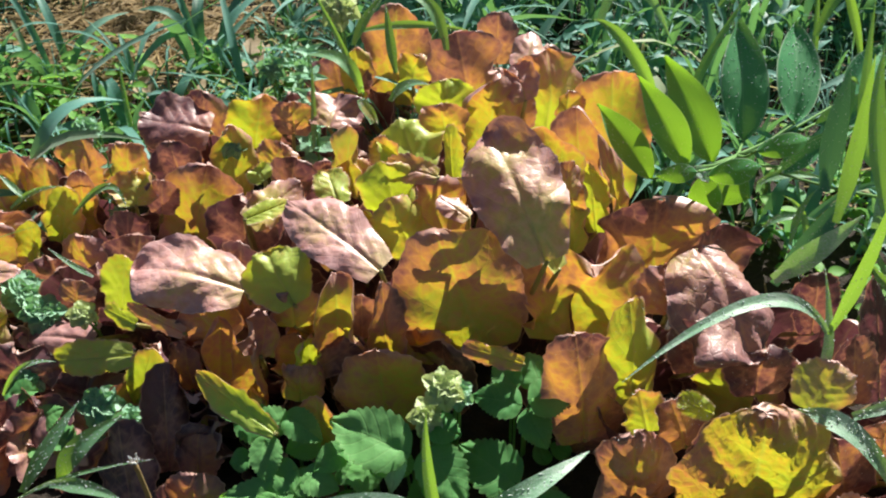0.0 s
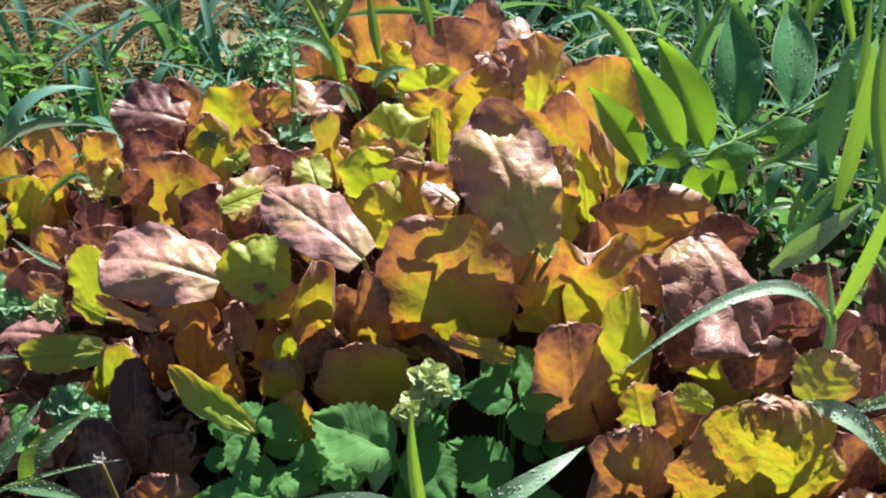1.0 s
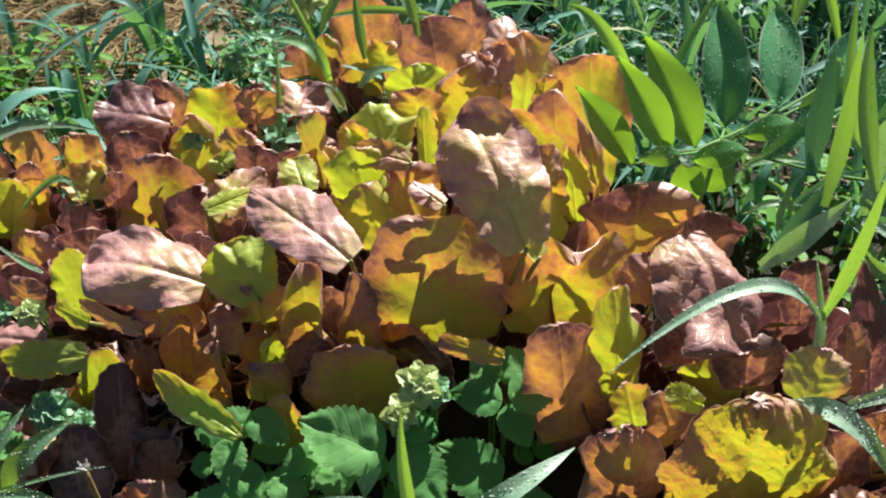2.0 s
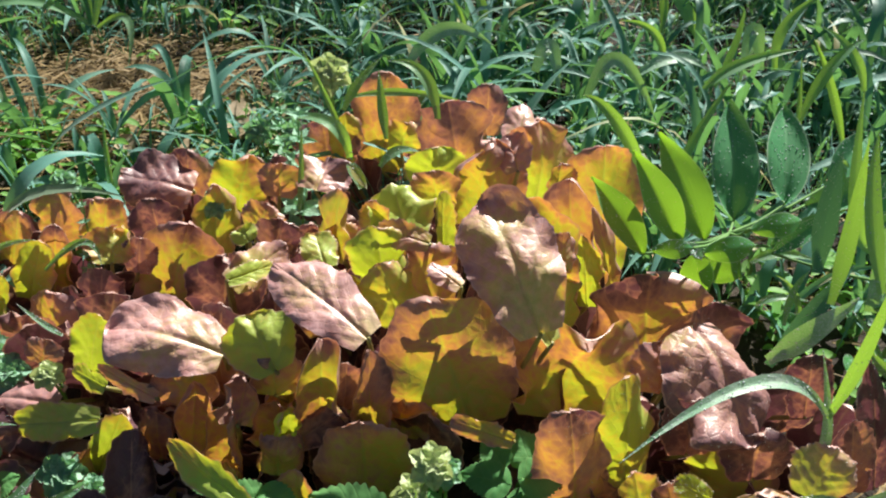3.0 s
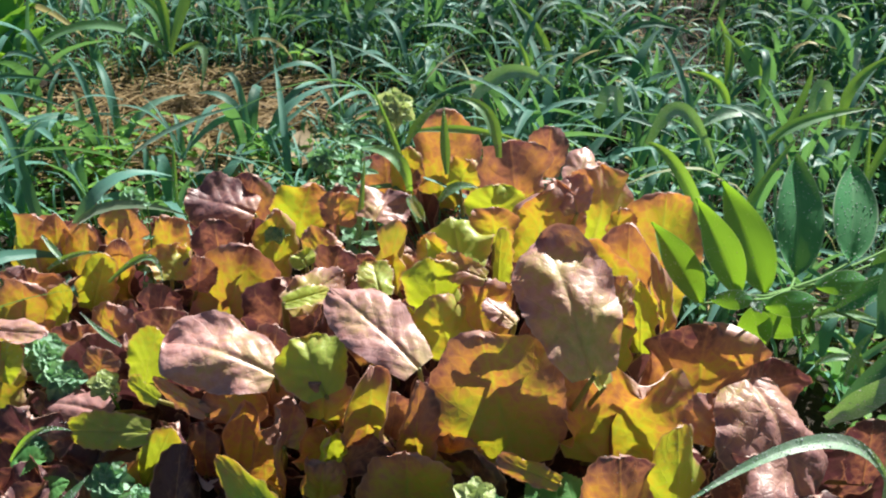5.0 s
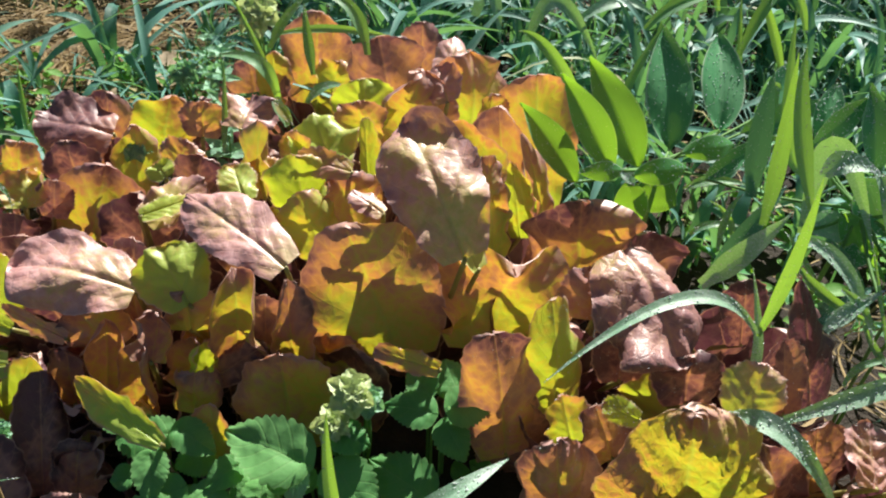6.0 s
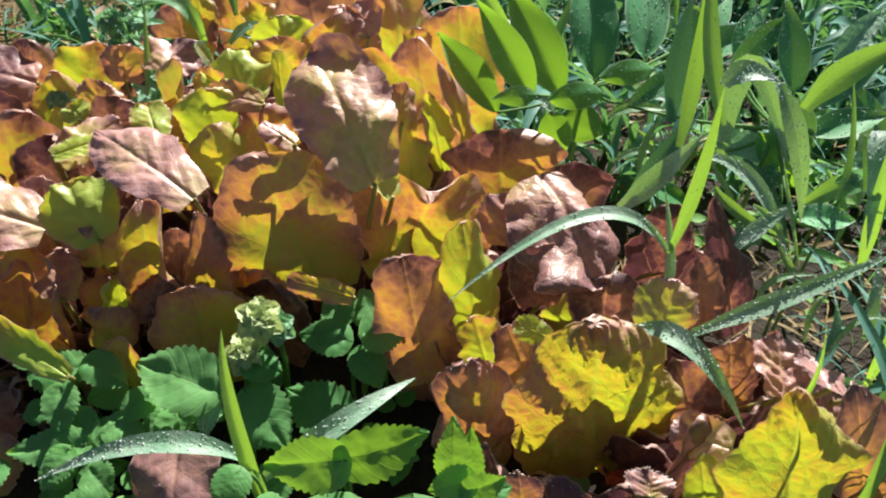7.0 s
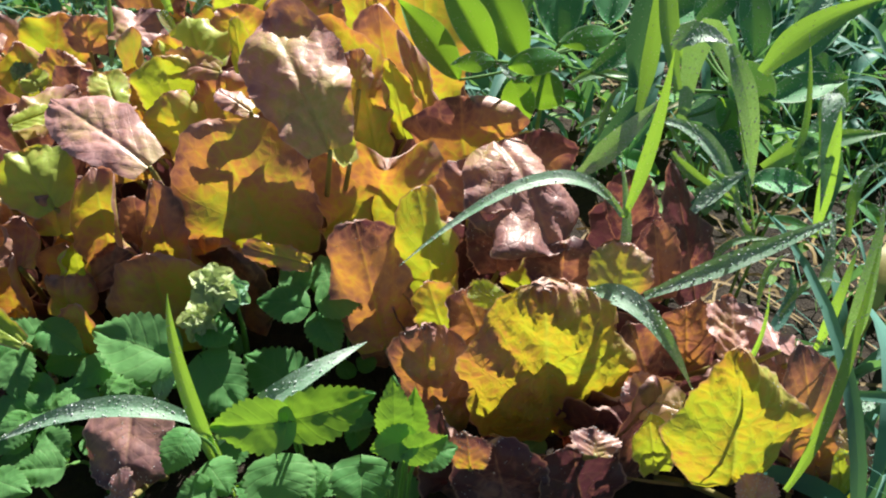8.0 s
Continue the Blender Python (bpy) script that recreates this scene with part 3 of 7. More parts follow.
lettuce_leaf(plant_centre, (-0.049, 0.475, 0.172), (-0.128, 0.54, 0.187), (-0.064, -0.296, 0.953), 0.055, tone=0.55, arch=36, left=-18, right=-12, ruffle=0.6, lobe=0.5, wide=0.55, base_width=0.55, glare=1.0, puff=1.4, seed=16)
lettuce_leaf(plant_centre, (-0.118, 0.465, 0.143), (-0.142, 0.495, 0.175), (-0.121, -0.772, 0.624), 0.058, tone=0.03, arch=18, left=15, right=-24, ruffle=1.12, wide=0.6, base_width=0.5, seed=17)
lettuce_leaf(plant_centre, (-0.022, 0.585, 0.189), (-0.036, 0.632, 0.212), (-0.198, -0.482, 0.854), 0.061, tone=0.04, arch=21, left=21, right=-27, ruffle=1.5, wide=0.6, seed=18)
lettuce_leaf(plant_centre, (0.012, 0.584, 0.161), (0.006, 0.592, 0.232), (0.569, -0.81, 0.139), 0.025, tone=0.06, arch=-10, left=38, right=38, ruffle=1.5, seed=19)
lettuce_leaf(plant_centre, (-0.046, 0.602, 0.178), (-0.053, 0.61, 0.21), (-0.333, -0.929, 0.16), 0.034, tone=0.6, left=38, right=22, ruffle=1.38, glare=0.3, seed=20)
lettuce_leaf(plant_centre, (-0.004, 0.555, 0.205), (-0.048, 0.568, 0.209), (-0.075, -0.48, 0.874), 0.025, tone=0.64, left=-38, right=22, ruffle=1.62, rimtone=0, seed=21)
lettuce_leaf(plant_centre, (-0.039, 0.552, 0.154), (-0.048, 0.56, 0.216), (-0.022, -0.992, 0.124), 0.054, tone=0.2, arch=23, left=-15, right=-39, ruffle=1.5, wide=0.62, seed=22)
lettuce_leaf(plant_centre, (-0.024, 0.527, 0.143), (-0.044, 0.535, 0.198), (0.206, -0.955, 0.212), 0.050, tone=0.24, arch=13, left=-15, right=-39, tip_roll=25, ruffle=1.5, seed=23)
lettuce_leaf(plant_centre, (0.005, 0.542, 0.147), (-0.015, 0.55, 0.203), (0.224, -0.951, 0.214), 0.057, tone=0.62, arch=-13, left=27, right=-33, ruffle=1.62, glare=0.2, seed=24)
lettuce_leaf(plant_centre, (0.021, 0.515, 0.193), (-0.004, 0.53, 0.202), (0.101, -0.36, 0.928), 0.022, tone=0.55, glare=0.9, ruffle=1.5, left=-15, right=-30, seed=25)
lettuce_leaf(plant_centre, (-0.091, 0.624, 0.135), (-0.083, 0.632, 0.207), (-0.387, -0.911, 0.145), 0.043, tone=0.34, arch=13, left=-38, right=42, ruffle=1.5, glare=0.45, seed=26)
lettuce_leaf(plant_centre, (-0.089, 0.56, 0.172), (-0.102, 0.592, 0.187), (-0.165, -0.485, 0.859), 0.033, tone=0.1, left=15, right=-30, ruffle=1.38, seed=27)
lettuce_leaf(plant_centre, (0.142, 0.577, 0.128), (0.128, 0.585, 0.201), (-0.126, -0.988, 0.085), 0.030, tone=0.03, left=-30, right=30, ruffle=2.75, lobe=1.6, seed=28)
lettuce_leaf(plant_centre, (0.168, 0.592, 0.131), (0.135, 0.6, 0.218), (0.555, -0.781, 0.285), 0.034, tone=0.56, arch=16, left=45, right=-30, ruffle=1.25, seed=29)
lettuce_leaf(plant_centre, (0.196, 0.554, 0.073), (0.185, 0.562, 0.178), (0.044, -0.996, 0.08), 0.108, tone=0.6, arch=31, left=-30, right=-36, ruffle=1.25, wide=0.58, seed=30)
lettuce_leaf(plant_centre, (-0.067, 0.467, 0.102), (-0.065, 0.475, 0.146), (0.32, -0.934, 0.157), 0.034, tone=0.75, ruffle=1.25, left=30, right=30, seed=31)
lettuce_leaf(plant_centre, (-0.025, 0.47, 0.071), (-0.018, 0.475, 0.108), (-0.042, -0.989, 0.145), 0.058, tone=0.6, ruffle=1.25, seed=32)
petioles(plant_centre)

plant_back = thing("lettuce", (0.04, 0.74, 0), "tall bronze lettuce head standing against the grass", "lettuce", "lettuce heads in the bed")
lettuce_leaf(plant_back, (0.047, 0.692, 0.135), (0.054, 0.7, 0.225), (-0.272, -0.956, 0.107), 0.085, tone=0.5, arch=13, left=82, right=-22, ruffle=1.5, wide=0.62, glare=0.25, seed=33)
lettuce_leaf(plant_back, (0.111, 0.727, 0.137), (0.106, 0.735, 0.233), (0.191, -0.977, 0.093), 0.082, tone=0.36, arch=29, left=-27, right=-39, ruffle=1.62, wide=0.62, glare=0.35, seed=34)
lettuce_leaf(plant_back, (0.12, 0.682, 0.182), (0.123, 0.69, 0.211), (0.386, -0.9, 0.202), 0.036, tone=0.55, left=30, right=30, ruffle=1.25, seed=35)
lettuce_leaf(plant_back, (0.176, 0.692, 0.079), (0.163, 0.7, 0.228), (-0.072, -0.996, 0.047), 0.086, tone=0.42, arch=23, left=-18, right=-15, ruffle=1.12, wide=0.66, glare=0.2, seed=36)
lettuce_leaf(plant_back, (0.145, 0.627, 0.095), (0.119, 0.635, 0.225), (-0.31, -0.951, -0.004), 0.064, tone=0.55, arch=13, left=21, right=38, ruffle=1.25, glare=0.35, seed=37)
lettuce_leaf(plant_back, (0.005, 0.692, 0.171), (0.005, 0.7, 0.217), (0.004, -0.986, 0.169), 0.062, tone=0.1, arch=18, left=15, right=-15, ruffle=1.25, seed=38)
lettuce_leaf(plant_back, (0.005, 0.652, 0.179), (-0.001, 0.66, 0.214), (-0.107, -0.973, 0.203), 0.051, tone=0.46, arch=18, left=30, right=30, ruffle=1.25, seed=39)
lettuce_leaf(plant_back, (0.032, 0.812, 0.139), (0.017, 0.82, 0.209), (0.073, -0.989, 0.13), 0.090, tone=0.68, arch=21, left=-27, right=-21, ruffle=0.88, glare=0.5, seed=40)
lettuce_leaf(plant_back, (0.069, 0.892, 0.133), (0.067, 0.9, 0.197), (0.007, -0.992, 0.123), 0.052, tone=0.75, arch=13, left=-15, right=-21, ruffle=0.75, glare=0.35, seed=41)
lettuce_leaf(plant_back, (0.084, 0.74, 0.199), (0.096, 0.79, 0.224), (-0.009, -0.442, 0.897), 0.043, tone=0.6, arch=24, left=-38, right=-38, ruffle=1.0, glare=1.0, seed=42)
lettuce_leaf(plant_back, (-0.056, 0.912, 0.066), (-0.052, 0.92, 0.196), (-0.008, -0.998, 0.062), 0.080, tone=0.55, arch=10, left=15, right=15, ruffle=1.25, wide=0.66, seed=43)
lettuce_leaf(plant_back, (-0.096, 0.832, 0.12), (-0.095, 0.84, 0.18), (0.244, -0.962, 0.121), 0.042, tone=0.2, left=22, right=-30, ruffle=1.5, seed=44)
lettuce_leaf(plant_back, (-0.11, 0.832, 0.105), (-0.122, 0.84, 0.17), (-0.11, -0.989, 0.101), 0.076, tone=0.7, arch=16, left=-15, right=-21, ruffle=1.0, glare=0.25, seed=45)
lettuce_leaf(plant_back, (-0.116, 0.72, 0.151), (-0.104, 0.76, 0.168), (-0.026, -0.395, 0.918), 0.065, tone=0.88, ruffle=1.62, left=-30, right=-30, glare=0.5, seed=46)
lettuce_leaf(plant_back, (-0.032, 0.832, 0.138), (-0.025, 0.84, 0.173), (0.292, -0.943, 0.161), 0.055, tone=0.3, ruffle=1.5, left=22, seed=47)
lettuce_leaf(plant_back, (0.08, 0.68, 0.205), (0.073, 0.72, 0.224), (-0.326, -0.454, 0.829), 0.039, tone=0.6, glare=0.6, ruffle=1.62, left=-30, right=30, seed=48)
lettuce_leaf(plant_back, (-0.023, 0.602, 0.147), (-0.03, 0.61, 0.188), (0.342, -0.908, 0.241), 0.043, tone=0.58, left=60, right=-30, ruffle=1.25, rimtone=0, tone_spread=0.3, seed=49)
lettuce_leaf(plant_back, (0.008, 0.572, 0.159), (0.015, 0.58, 0.187), (-0.184, -0.929, 0.321), 0.034, tone=0.56, left=30, right=45, ruffle=1.5, rimtone=0, tone_spread=0.3, glare=0.3, seed=50)
lettuce_leaf(plant_back, (-0.08, 0.622, 0.136), (-0.086, 0.63, 0.172), (0.413, -0.872, 0.261), 0.043, tone=0.6, left=45, right=-15, ruffle=1.25, rimtone=0, tone_spread=0.3, seed=51)
lettuce_leaf(plant_back, (-0.061, 0.547, 0.131), (-0.073, 0.555, 0.175), (-0.254, -0.961, 0.108), 0.049, tone=0.58, left=45, right=60, ruffle=1.25, rimtone=0, tone_spread=0.4, seed=52)
petioles(plant_back)

plant_left = thing("lettuce", (-0.22, 0.6, 0), "red lettuce head with pale pink drooping outer leaves", "lettuce", "lettuce heads in the bed")
lettuce_leaf(plant_left, (-0.163, 0.49, 0.137), (-0.257, 0.505, 0.149), (0.073, -0.327, 0.942), 0.071, tone=0.6, arch=34, left=-30, right=-6, ruffle=0.7, lobe=0.5, wide=0.58, base_width=0.45, glare=1.0, puff=1.5, seed=53)
lettuce_leaf(plant_left, (-0.176, 0.517, 0.061), (-0.17, 0.525, 0.159), (-0.501, -0.859, 0.103), 0.050, tone=0.82, arch=16, left=22, right=-38, ruffle=1.25, glare=0.4, seed=54)
lettuce_leaf(plant_left, (-0.216, 0.475, 0.1), (-0.263, 0.49, 0.12), (-0.009, -0.802, 0.597), 0.020, tone=0.58, left=-30, right=60, ruffle=1.38, glare=0.4, seed=55)
lettuce_leaf(plant_left, (-0.272, 0.672, 0.004), (-0.237, 0.685, 0.127), (0.07, -0.994, 0.083), 0.092, tone=0.45, arch=12, left=-14, right=-8, ruffle=0.6, wide=0.56, base_width=0.5, glare=0.3, seed=56)
lettuce_leaf(plant_left, (-0.324, 0.647, 0.036), (-0.318, 0.655, 0.091), (-0.038, -0.988, 0.148), 0.047, tone=0.96, left=-15, right=-22, ruffle=1.12, glare=0.4, seed=57)
lettuce_leaf(plant_left, (-0.295, 0.592, 0.062), (-0.287, 0.6, 0.106), (-0.051, -0.981, 0.188), 0.063, tone=1.0, left=15, right=15, ruffle=1.12, seed=58)
lettuce_leaf(plant_left, (-0.294, 0.532, 0.06), (-0.276, 0.54, 0.131), (-0.317, -0.93, 0.183), 0.042, tone=0.06, arch=13, left=18, right=-27, ruffle=1.25, seed=59)
lettuce_leaf(plant_left, (-0.259, 0.485, 0.1), (-0.289, 0.5, 0.105), (-0.24, -0.706, 0.666), 0.021, tone=0.15, left=-38, right=38, ruffle=1.25, seed=60)
lettuce_leaf(plant_left, (-0.224, 0.722, 0.057), (-0.219, 0.73, 0.146), (0.24, -0.968, 0.074), 0.052, tone=0.32, left=45, right=-39, ruffle=1.38, arch=10, seed=61)
lettuce_leaf(plant_left, (-0.272, 0.792, 0.043), (-0.261, 0.8, 0.146), (-0.2, -0.975, 0.097), 0.062, tone=0.75, left=30, right=-30, ruffle=1.25, arch=13, seed=62)
lettuce_leaf(plant_left, (-0.252, 0.765, 0.117), (-0.326, 0.77, 0.129), (0.098, -0.513, 0.853), 0.072, tone=0.95, arch=20, left=-38, right=-15, ruffle=1.0, glare=0.3, seed=63)
lettuce_leaf(plant_left, (-0.208, 0.772, 0.088), (-0.194, 0.78, 0.154), (-0.061, -0.989, 0.134), 0.072, tone=0.36, left=30, right=-22, ruffle=1.5, arch=10, seed=64)
lettuce_leaf(plant_left, (-0.17, 0.56, 0.151), (-0.128, 0.6, 0.165), (0.32, -0.597, 0.736), 0.038, tone=0.56, left=-22, right=30, ruffle=1.5, glare=0.2, seed=65)
lettuce_leaf(plant_left, (-0.171, 0.555, 0.159), (-0.135, 0.575, 0.163), (0.264, -0.604, 0.752), 0.020, tone=0.05, left=-15, right=30, ruffle=1.5, seed=66)
lettuce_leaf(plant_left, (-0.186, 0.592, 0.077), (-0.182, 0.6, 0.152), (-0.016, -0.994, 0.107), 0.074, tone=1.1, left=15, right=18, ruffle=1.25, seed=67)
lettuce_leaf(plant_left, (-0.146, 0.632, 0.129), (-0.138, 0.64, 0.166), (-0.067, -0.973, 0.222), 0.050, tone=0.98, left=-15, right=-22, ruffle=1.25, glare=0.35, seed=68)
lettuce_leaf(plant_left, (-0.165, 0.652, 0.145), (-0.152, 0.66, 0.169), (-0.081, -0.932, 0.353), 0.044, tone=0.4, left=-15, right=-22, ruffle=1.5, seed=69)
lettuce_leaf(plant_left, (-0.162, 0.61, 0.161), (-0.172, 0.62, 0.17), (0.009, -0.651, 0.759), 0.026, tone=0.06, ruffle=1.75, seed=70)
lettuce_leaf(plant_left, (-0.155, 0.732, 0.133), (-0.152, 0.74, 0.169), (-0.018, -0.976, 0.218), 0.047, tone=0.75, ruffle=1.25, seed=71)
lettuce_leaf(plant_left, (-0.275, 0.712, 0.069), (-0.282, 0.72, 0.133), (0.03, -0.991, 0.129), 0.054, tone=1.05, ruffle=1.25, seed=72)
petioles(plant_left)

plant_farleft = thing("lettuce", (-0.42, 0.66, 0), "small bronze lettuce head beside grey-green weeds", "lettuce", "lettuce heads in the bed")
lettuce_leaf(plant_farleft, (-0.367, 0.622, 0.019), (-0.355, 0.63, 0.079), (-0.211, -0.962, 0.172), 0.060, tone=0.66, arch=21, left=-21, right=-27, ruffle=0.75, glare=0.5, seed=73)
lettuce_leaf(plant_farleft, (-0.387, 0.727, 0.065), (-0.378, 0.735, 0.129), (-0.053, -0.99, 0.131), 0.056, tone=0.5, arch=18, left=-15, right=15, ruffle=1.12, glare=0.15, seed=74)
lettuce_leaf(plant_farleft, (-0.338, 0.715, 0.072), (-0.327, 0.723, 0.129), (0.098, -0.988, 0.12), 0.052, tone=0.34, arch=10, left=-33, right=30, ruffle=1.5, seed=75)
lettuce_leaf(plant_farleft, (-0.387, 0.682, 0.018), (-0.369, 0.69, 0.117), (0.253, -0.967, 0.031), 0.056, tone=0.58, left=51, right=60, ruffle=0.88, arch=10, seed=76)
lettuce_leaf(plant_farleft, (-0.399, 0.662, 0.043), (-0.377, 0.67, 0.11), (0.07, -0.993, 0.094), 0.042, tone=0.3, left=30, right=15, ruffle=1.25, seed=77)
lettuce_leaf(plant_farleft, (-0.436, 0.712, 0.045), (-0.418, 0.72, 0.109), (-0.091, -0.984, 0.15), 0.051, tone=0.56, arch=13, left=-15, right=21, ruffle=0.88, glare=0.35, seed=78)
lettuce_leaf(plant_farleft, (-0.487, 0.732, 0.03), (-0.464, 0.74, 0.104), (-0.101, -0.985, 0.138), 0.044, tone=0.42, arch=13, left=30, right=-30, ruffle=1.25, glare=0.3, seed=79)
lettuce_leaf(plant_farleft, (-0.417, 0.627, 0.038), (-0.405, 0.635, 0.095), (-0.065, -0.987, 0.15), 0.035, tone=0.14, left=51, right=51, ruffle=1.0, seed=80)
lettuce_leaf(plant_farleft, (-0.309, 0.66, 0.093), (-0.312, 0.69, 0.115), (-0.023, -0.585, 0.811), 0.055, tone=0.32, left=45, right=45, ruffle=1.25, seed=81)
lettuce_leaf(plant_farleft, (-0.286, 0.662, 0.081), (-0.28, 0.67, 0.119), (-0.049, -0.976, 0.212), 0.037, tone=0.9, left=-15, right=-18, ruffle=1.25, glare=0.3, seed=82)
lettuce_leaf(plant_farleft, (-0.489, 0.712, 0.035), (-0.476, 0.72, 0.114), (-0.208, -0.969, 0.132), 0.063, tone=0.42, arch=10, left=-30, right=-30, ruffle=1.25, glare=0.4, seed=83)
lettuce_leaf(plant_farleft, (-0.456, 0.712, 0.041), (-0.452, 0.72, 0.117), (0.316, -0.945, 0.083), 0.045, tone=0.36, left=15, right=30, ruffle=1.25, seed=84)
lettuce_leaf(plant_farleft, (-0.455, 0.622, 0.015), (-0.445, 0.63, 0.097), (-0.042, -0.994, 0.102), 0.064, tone=0.5, arch=18, left=-15, right=-27, ruffle=0.75, glare=0.4, seed=85)
lettuce_leaf(plant_farleft, (-0.448, 0.54, 0.107), (-0.375, 0.54, 0.11), (-0.035, -0.53, 0.847), 0.028, tone=0.6, left=-30, right=30, ruffle=1.25, glare=0.7, seed=86)
lettuce_leaf(plant_farleft, (-0.433, 0.503, 0.004), (-0.427, 0.53, 0.112), (0.239, -0.945, 0.223), 0.071, tone=0.32, arch=13, left=-15, right=-30, ruffle=1.0, seed=87)
lettuce_leaf(plant_farleft, (-0.415, 0.522, 0.066), (-0.404, 0.53, 0.109), (-0.08, -0.976, 0.201), 0.032, tone=0.1, left=15, right=-15, ruffle=1.25, seed=88)
lettuce_leaf(plant_farleft, (-0.451, 0.647, 0.059), (-0.448, 0.655, 0.093), (-0.023, -0.973, 0.229), 0.070, tone=0.7, ruffle=1.25, seed=89)
lettuce_leaf(plant_farleft, (-0.377, 0.482, 0.025), (-0.369, 0.49, 0.067), (-0.047, -0.979, 0.197), 0.074, tone=0.85, ruffle=1.25, seed=90)
lettuce_leaf(plant_farleft, (-0.376, 0.592, 0.041), (-0.378, 0.6, 0.077), (0.011, -0.976, 0.216), 0.061, tone=0.75, ruffle=1.25, seed=91)
lettuce_leaf(plant_farleft, (-0.342, 0.55, 0.062), (-0.336, 0.56, 0.082), (-0.042, -0.887, 0.459), 0.037, tone=0.7, ruffle=1.25, glare=0.2, seed=92)
petioles(plant_farleft)

plant_right = thing("lettuce", (0.23, 0.49, 0), "dark purple lettuce with broad drooping leaves", "lettuce", "lettuce heads in the bed")
lettuce_leaf(plant_right, (0.209, 0.505, 0.171), (0.245, 0.42, 0.126), (0.087, -0.436, 0.896), 0.104, tone=0.9, arch=34, left=-82, right=-33, ruffle=1.25, wide=0.55, base_width=0.55, glare=0.4, puff=1.9, seed=93)
lettuce_leaf(plant_right, (0.259, 0.582, 0.062), (0.253, 0.59, 0.127), (0.034, -0.992, 0.124), 0.094, tone=0.85, arch=18, ruffle=1.12, glare=0.5, seed=94)
lettuce_leaf(plant_right, (0.184, 0.47, 0.127), (0.189, 0.5, 0.156), (0.028, -0.699, 0.715), 0.056, tone=0.78, arch=18, ruffle=1.12, glare=0.4, seed=95)
lettuce_leaf(plant_right, (0.159, 0.432, 0.062), (0.14, 0.44, 0.175), (0.167, -0.981, 0.098), 0.056, tone=0.2, arch=21, left=12, right=-45, ruffle=1.25, wide=0.56, tone_spread=0.8, seed=96)
lettuce_leaf(plant_right, (0.117, 0.404, 0.048), (0.096, 0.412, 0.168), (0.181, -0.979, 0.098), 0.066, tone=0.64, arch=13, left=-27, right=-24, ruffle=1.12, wide=0.6, seed=97)
lettuce_leaf(plant_right, (0.384, 0.454, 0.04), (0.331, 0.462, 0.18), (0.184, -0.975, 0.126), 0.051, tone=1.15, arch=18, left=-21, right=-36, ruffle=1.0, wide=0.36, base_width=0.6, glare=0.2, puff=1.8, tip_point=1, seed=98)
lettuce_leaf(plant_right, (0.336, 0.422, 0.074), (0.316, 0.43, 0.148), (-0.259, -0.965, 0.033), 0.036, tone=0.9, left=30, right=-15, ruffle=1.25, seed=99)
lettuce_leaf(plant_right, (0.206, 0.442, 0.089), (0.202, 0.45, 0.146), (0.014, -0.99, 0.139), 0.050, tone=1.05, ruffle=1.25, seed=100)
lettuce_leaf(plant_right, (0.254, 0.422, 0.085), (0.25, 0.43, 0.129), (0.022, -0.984, 0.178), 0.058, tone=1.05, ruffle=1.25, seed=101)
lettuce_leaf(plant_right, (0.338, 0.512, 0.063), (0.325, 0.52, 0.131), (0.036, -0.992, 0.124), 0.044, tone=1.1, ruffle=1.0, seed=102)
petioles(plant_right)

plant_front = thing("lettuce", (-0.2, 0.45, 0), "shaded red lettuce head with curled green-edged leaves", "lettuce", "lettuce heads in the bed")
lettuce_leaf(plant_front, (-0.197, 0.467, 0.02), (-0.183, 0.475, 0.12), (0.304, -0.952, 0.034), 0.052, tone=0.56, left=82, right=45, ruffle=1.25, arch=13, seed=103)
lettuce_leaf(plant_front, (-0.146, 0.445, 0.105), (-0.143, 0.47, 0.133), (0.012, -0.743, 0.669), 0.051, tone=0.66, left=87, right=93, ruffle=1.0, tip_roll=-30, seed=104)
lettuce_leaf(plant_front, (-0.158, 0.447, 0.045), (-0.151, 0.455, 0.115), (-0.256, -0.957, 0.135), 0.049, tone=0.62, left=72, right=84, ruffle=1.25, tip_roll=25, seed=105)
lettuce_leaf(plant_front, (-0.115, 0.422, 0.076), (-0.113, 0.43, 0.107), (0, -0.97, 0.243), 0.056, tone=0.6, arch=-20, left=-70, right=-70, ruffle=0.5, wide=0.55, base_width=0.6, seed=106)
lettuce_leaf(plant_front, (-0.109, 0.442, 0.081), (-0.107, 0.45, 0.124), (-0.011, -0.983, 0.186), 0.038, tone=0.0, left=84, right=84, ruffle=1.88, tip_roll=-20, seed=107)
lettuce_leaf(plant_front, (-0.121, 0.458, 0.069), (-0.118, 0.466, 0.11), (-0.012, -0.981, 0.191), 0.053, tone=0.62, left=45, right=45, ruffle=0.88, seed=108)
lettuce_leaf(plant_front, (-0.12, 0.477, 0.078), (-0.115, 0.485, 0.132), (-0.022, -0.989, 0.148), 0.044, tone=0.8, left=75, right=68, ruffle=1.25, seed=109)
lettuce_leaf(plant_front, (-0.104, 0.447, 0.086), (-0.064, 0.455, 0.115), (-0.121, -0.901, 0.417), 0.030, tone=0.92, left=30, right=15, ruffle=1.0, seed=110)
lettuce_leaf(plant_front, (-0.124, 0.37, 0.103), (-0.192, 0.42, 0.112), (-0.144, -0.367, 0.919), 0.027, tone=0.08, arch=24, left=-36, right=54, ruffle=1.25, base_width=0.4, seed=111)
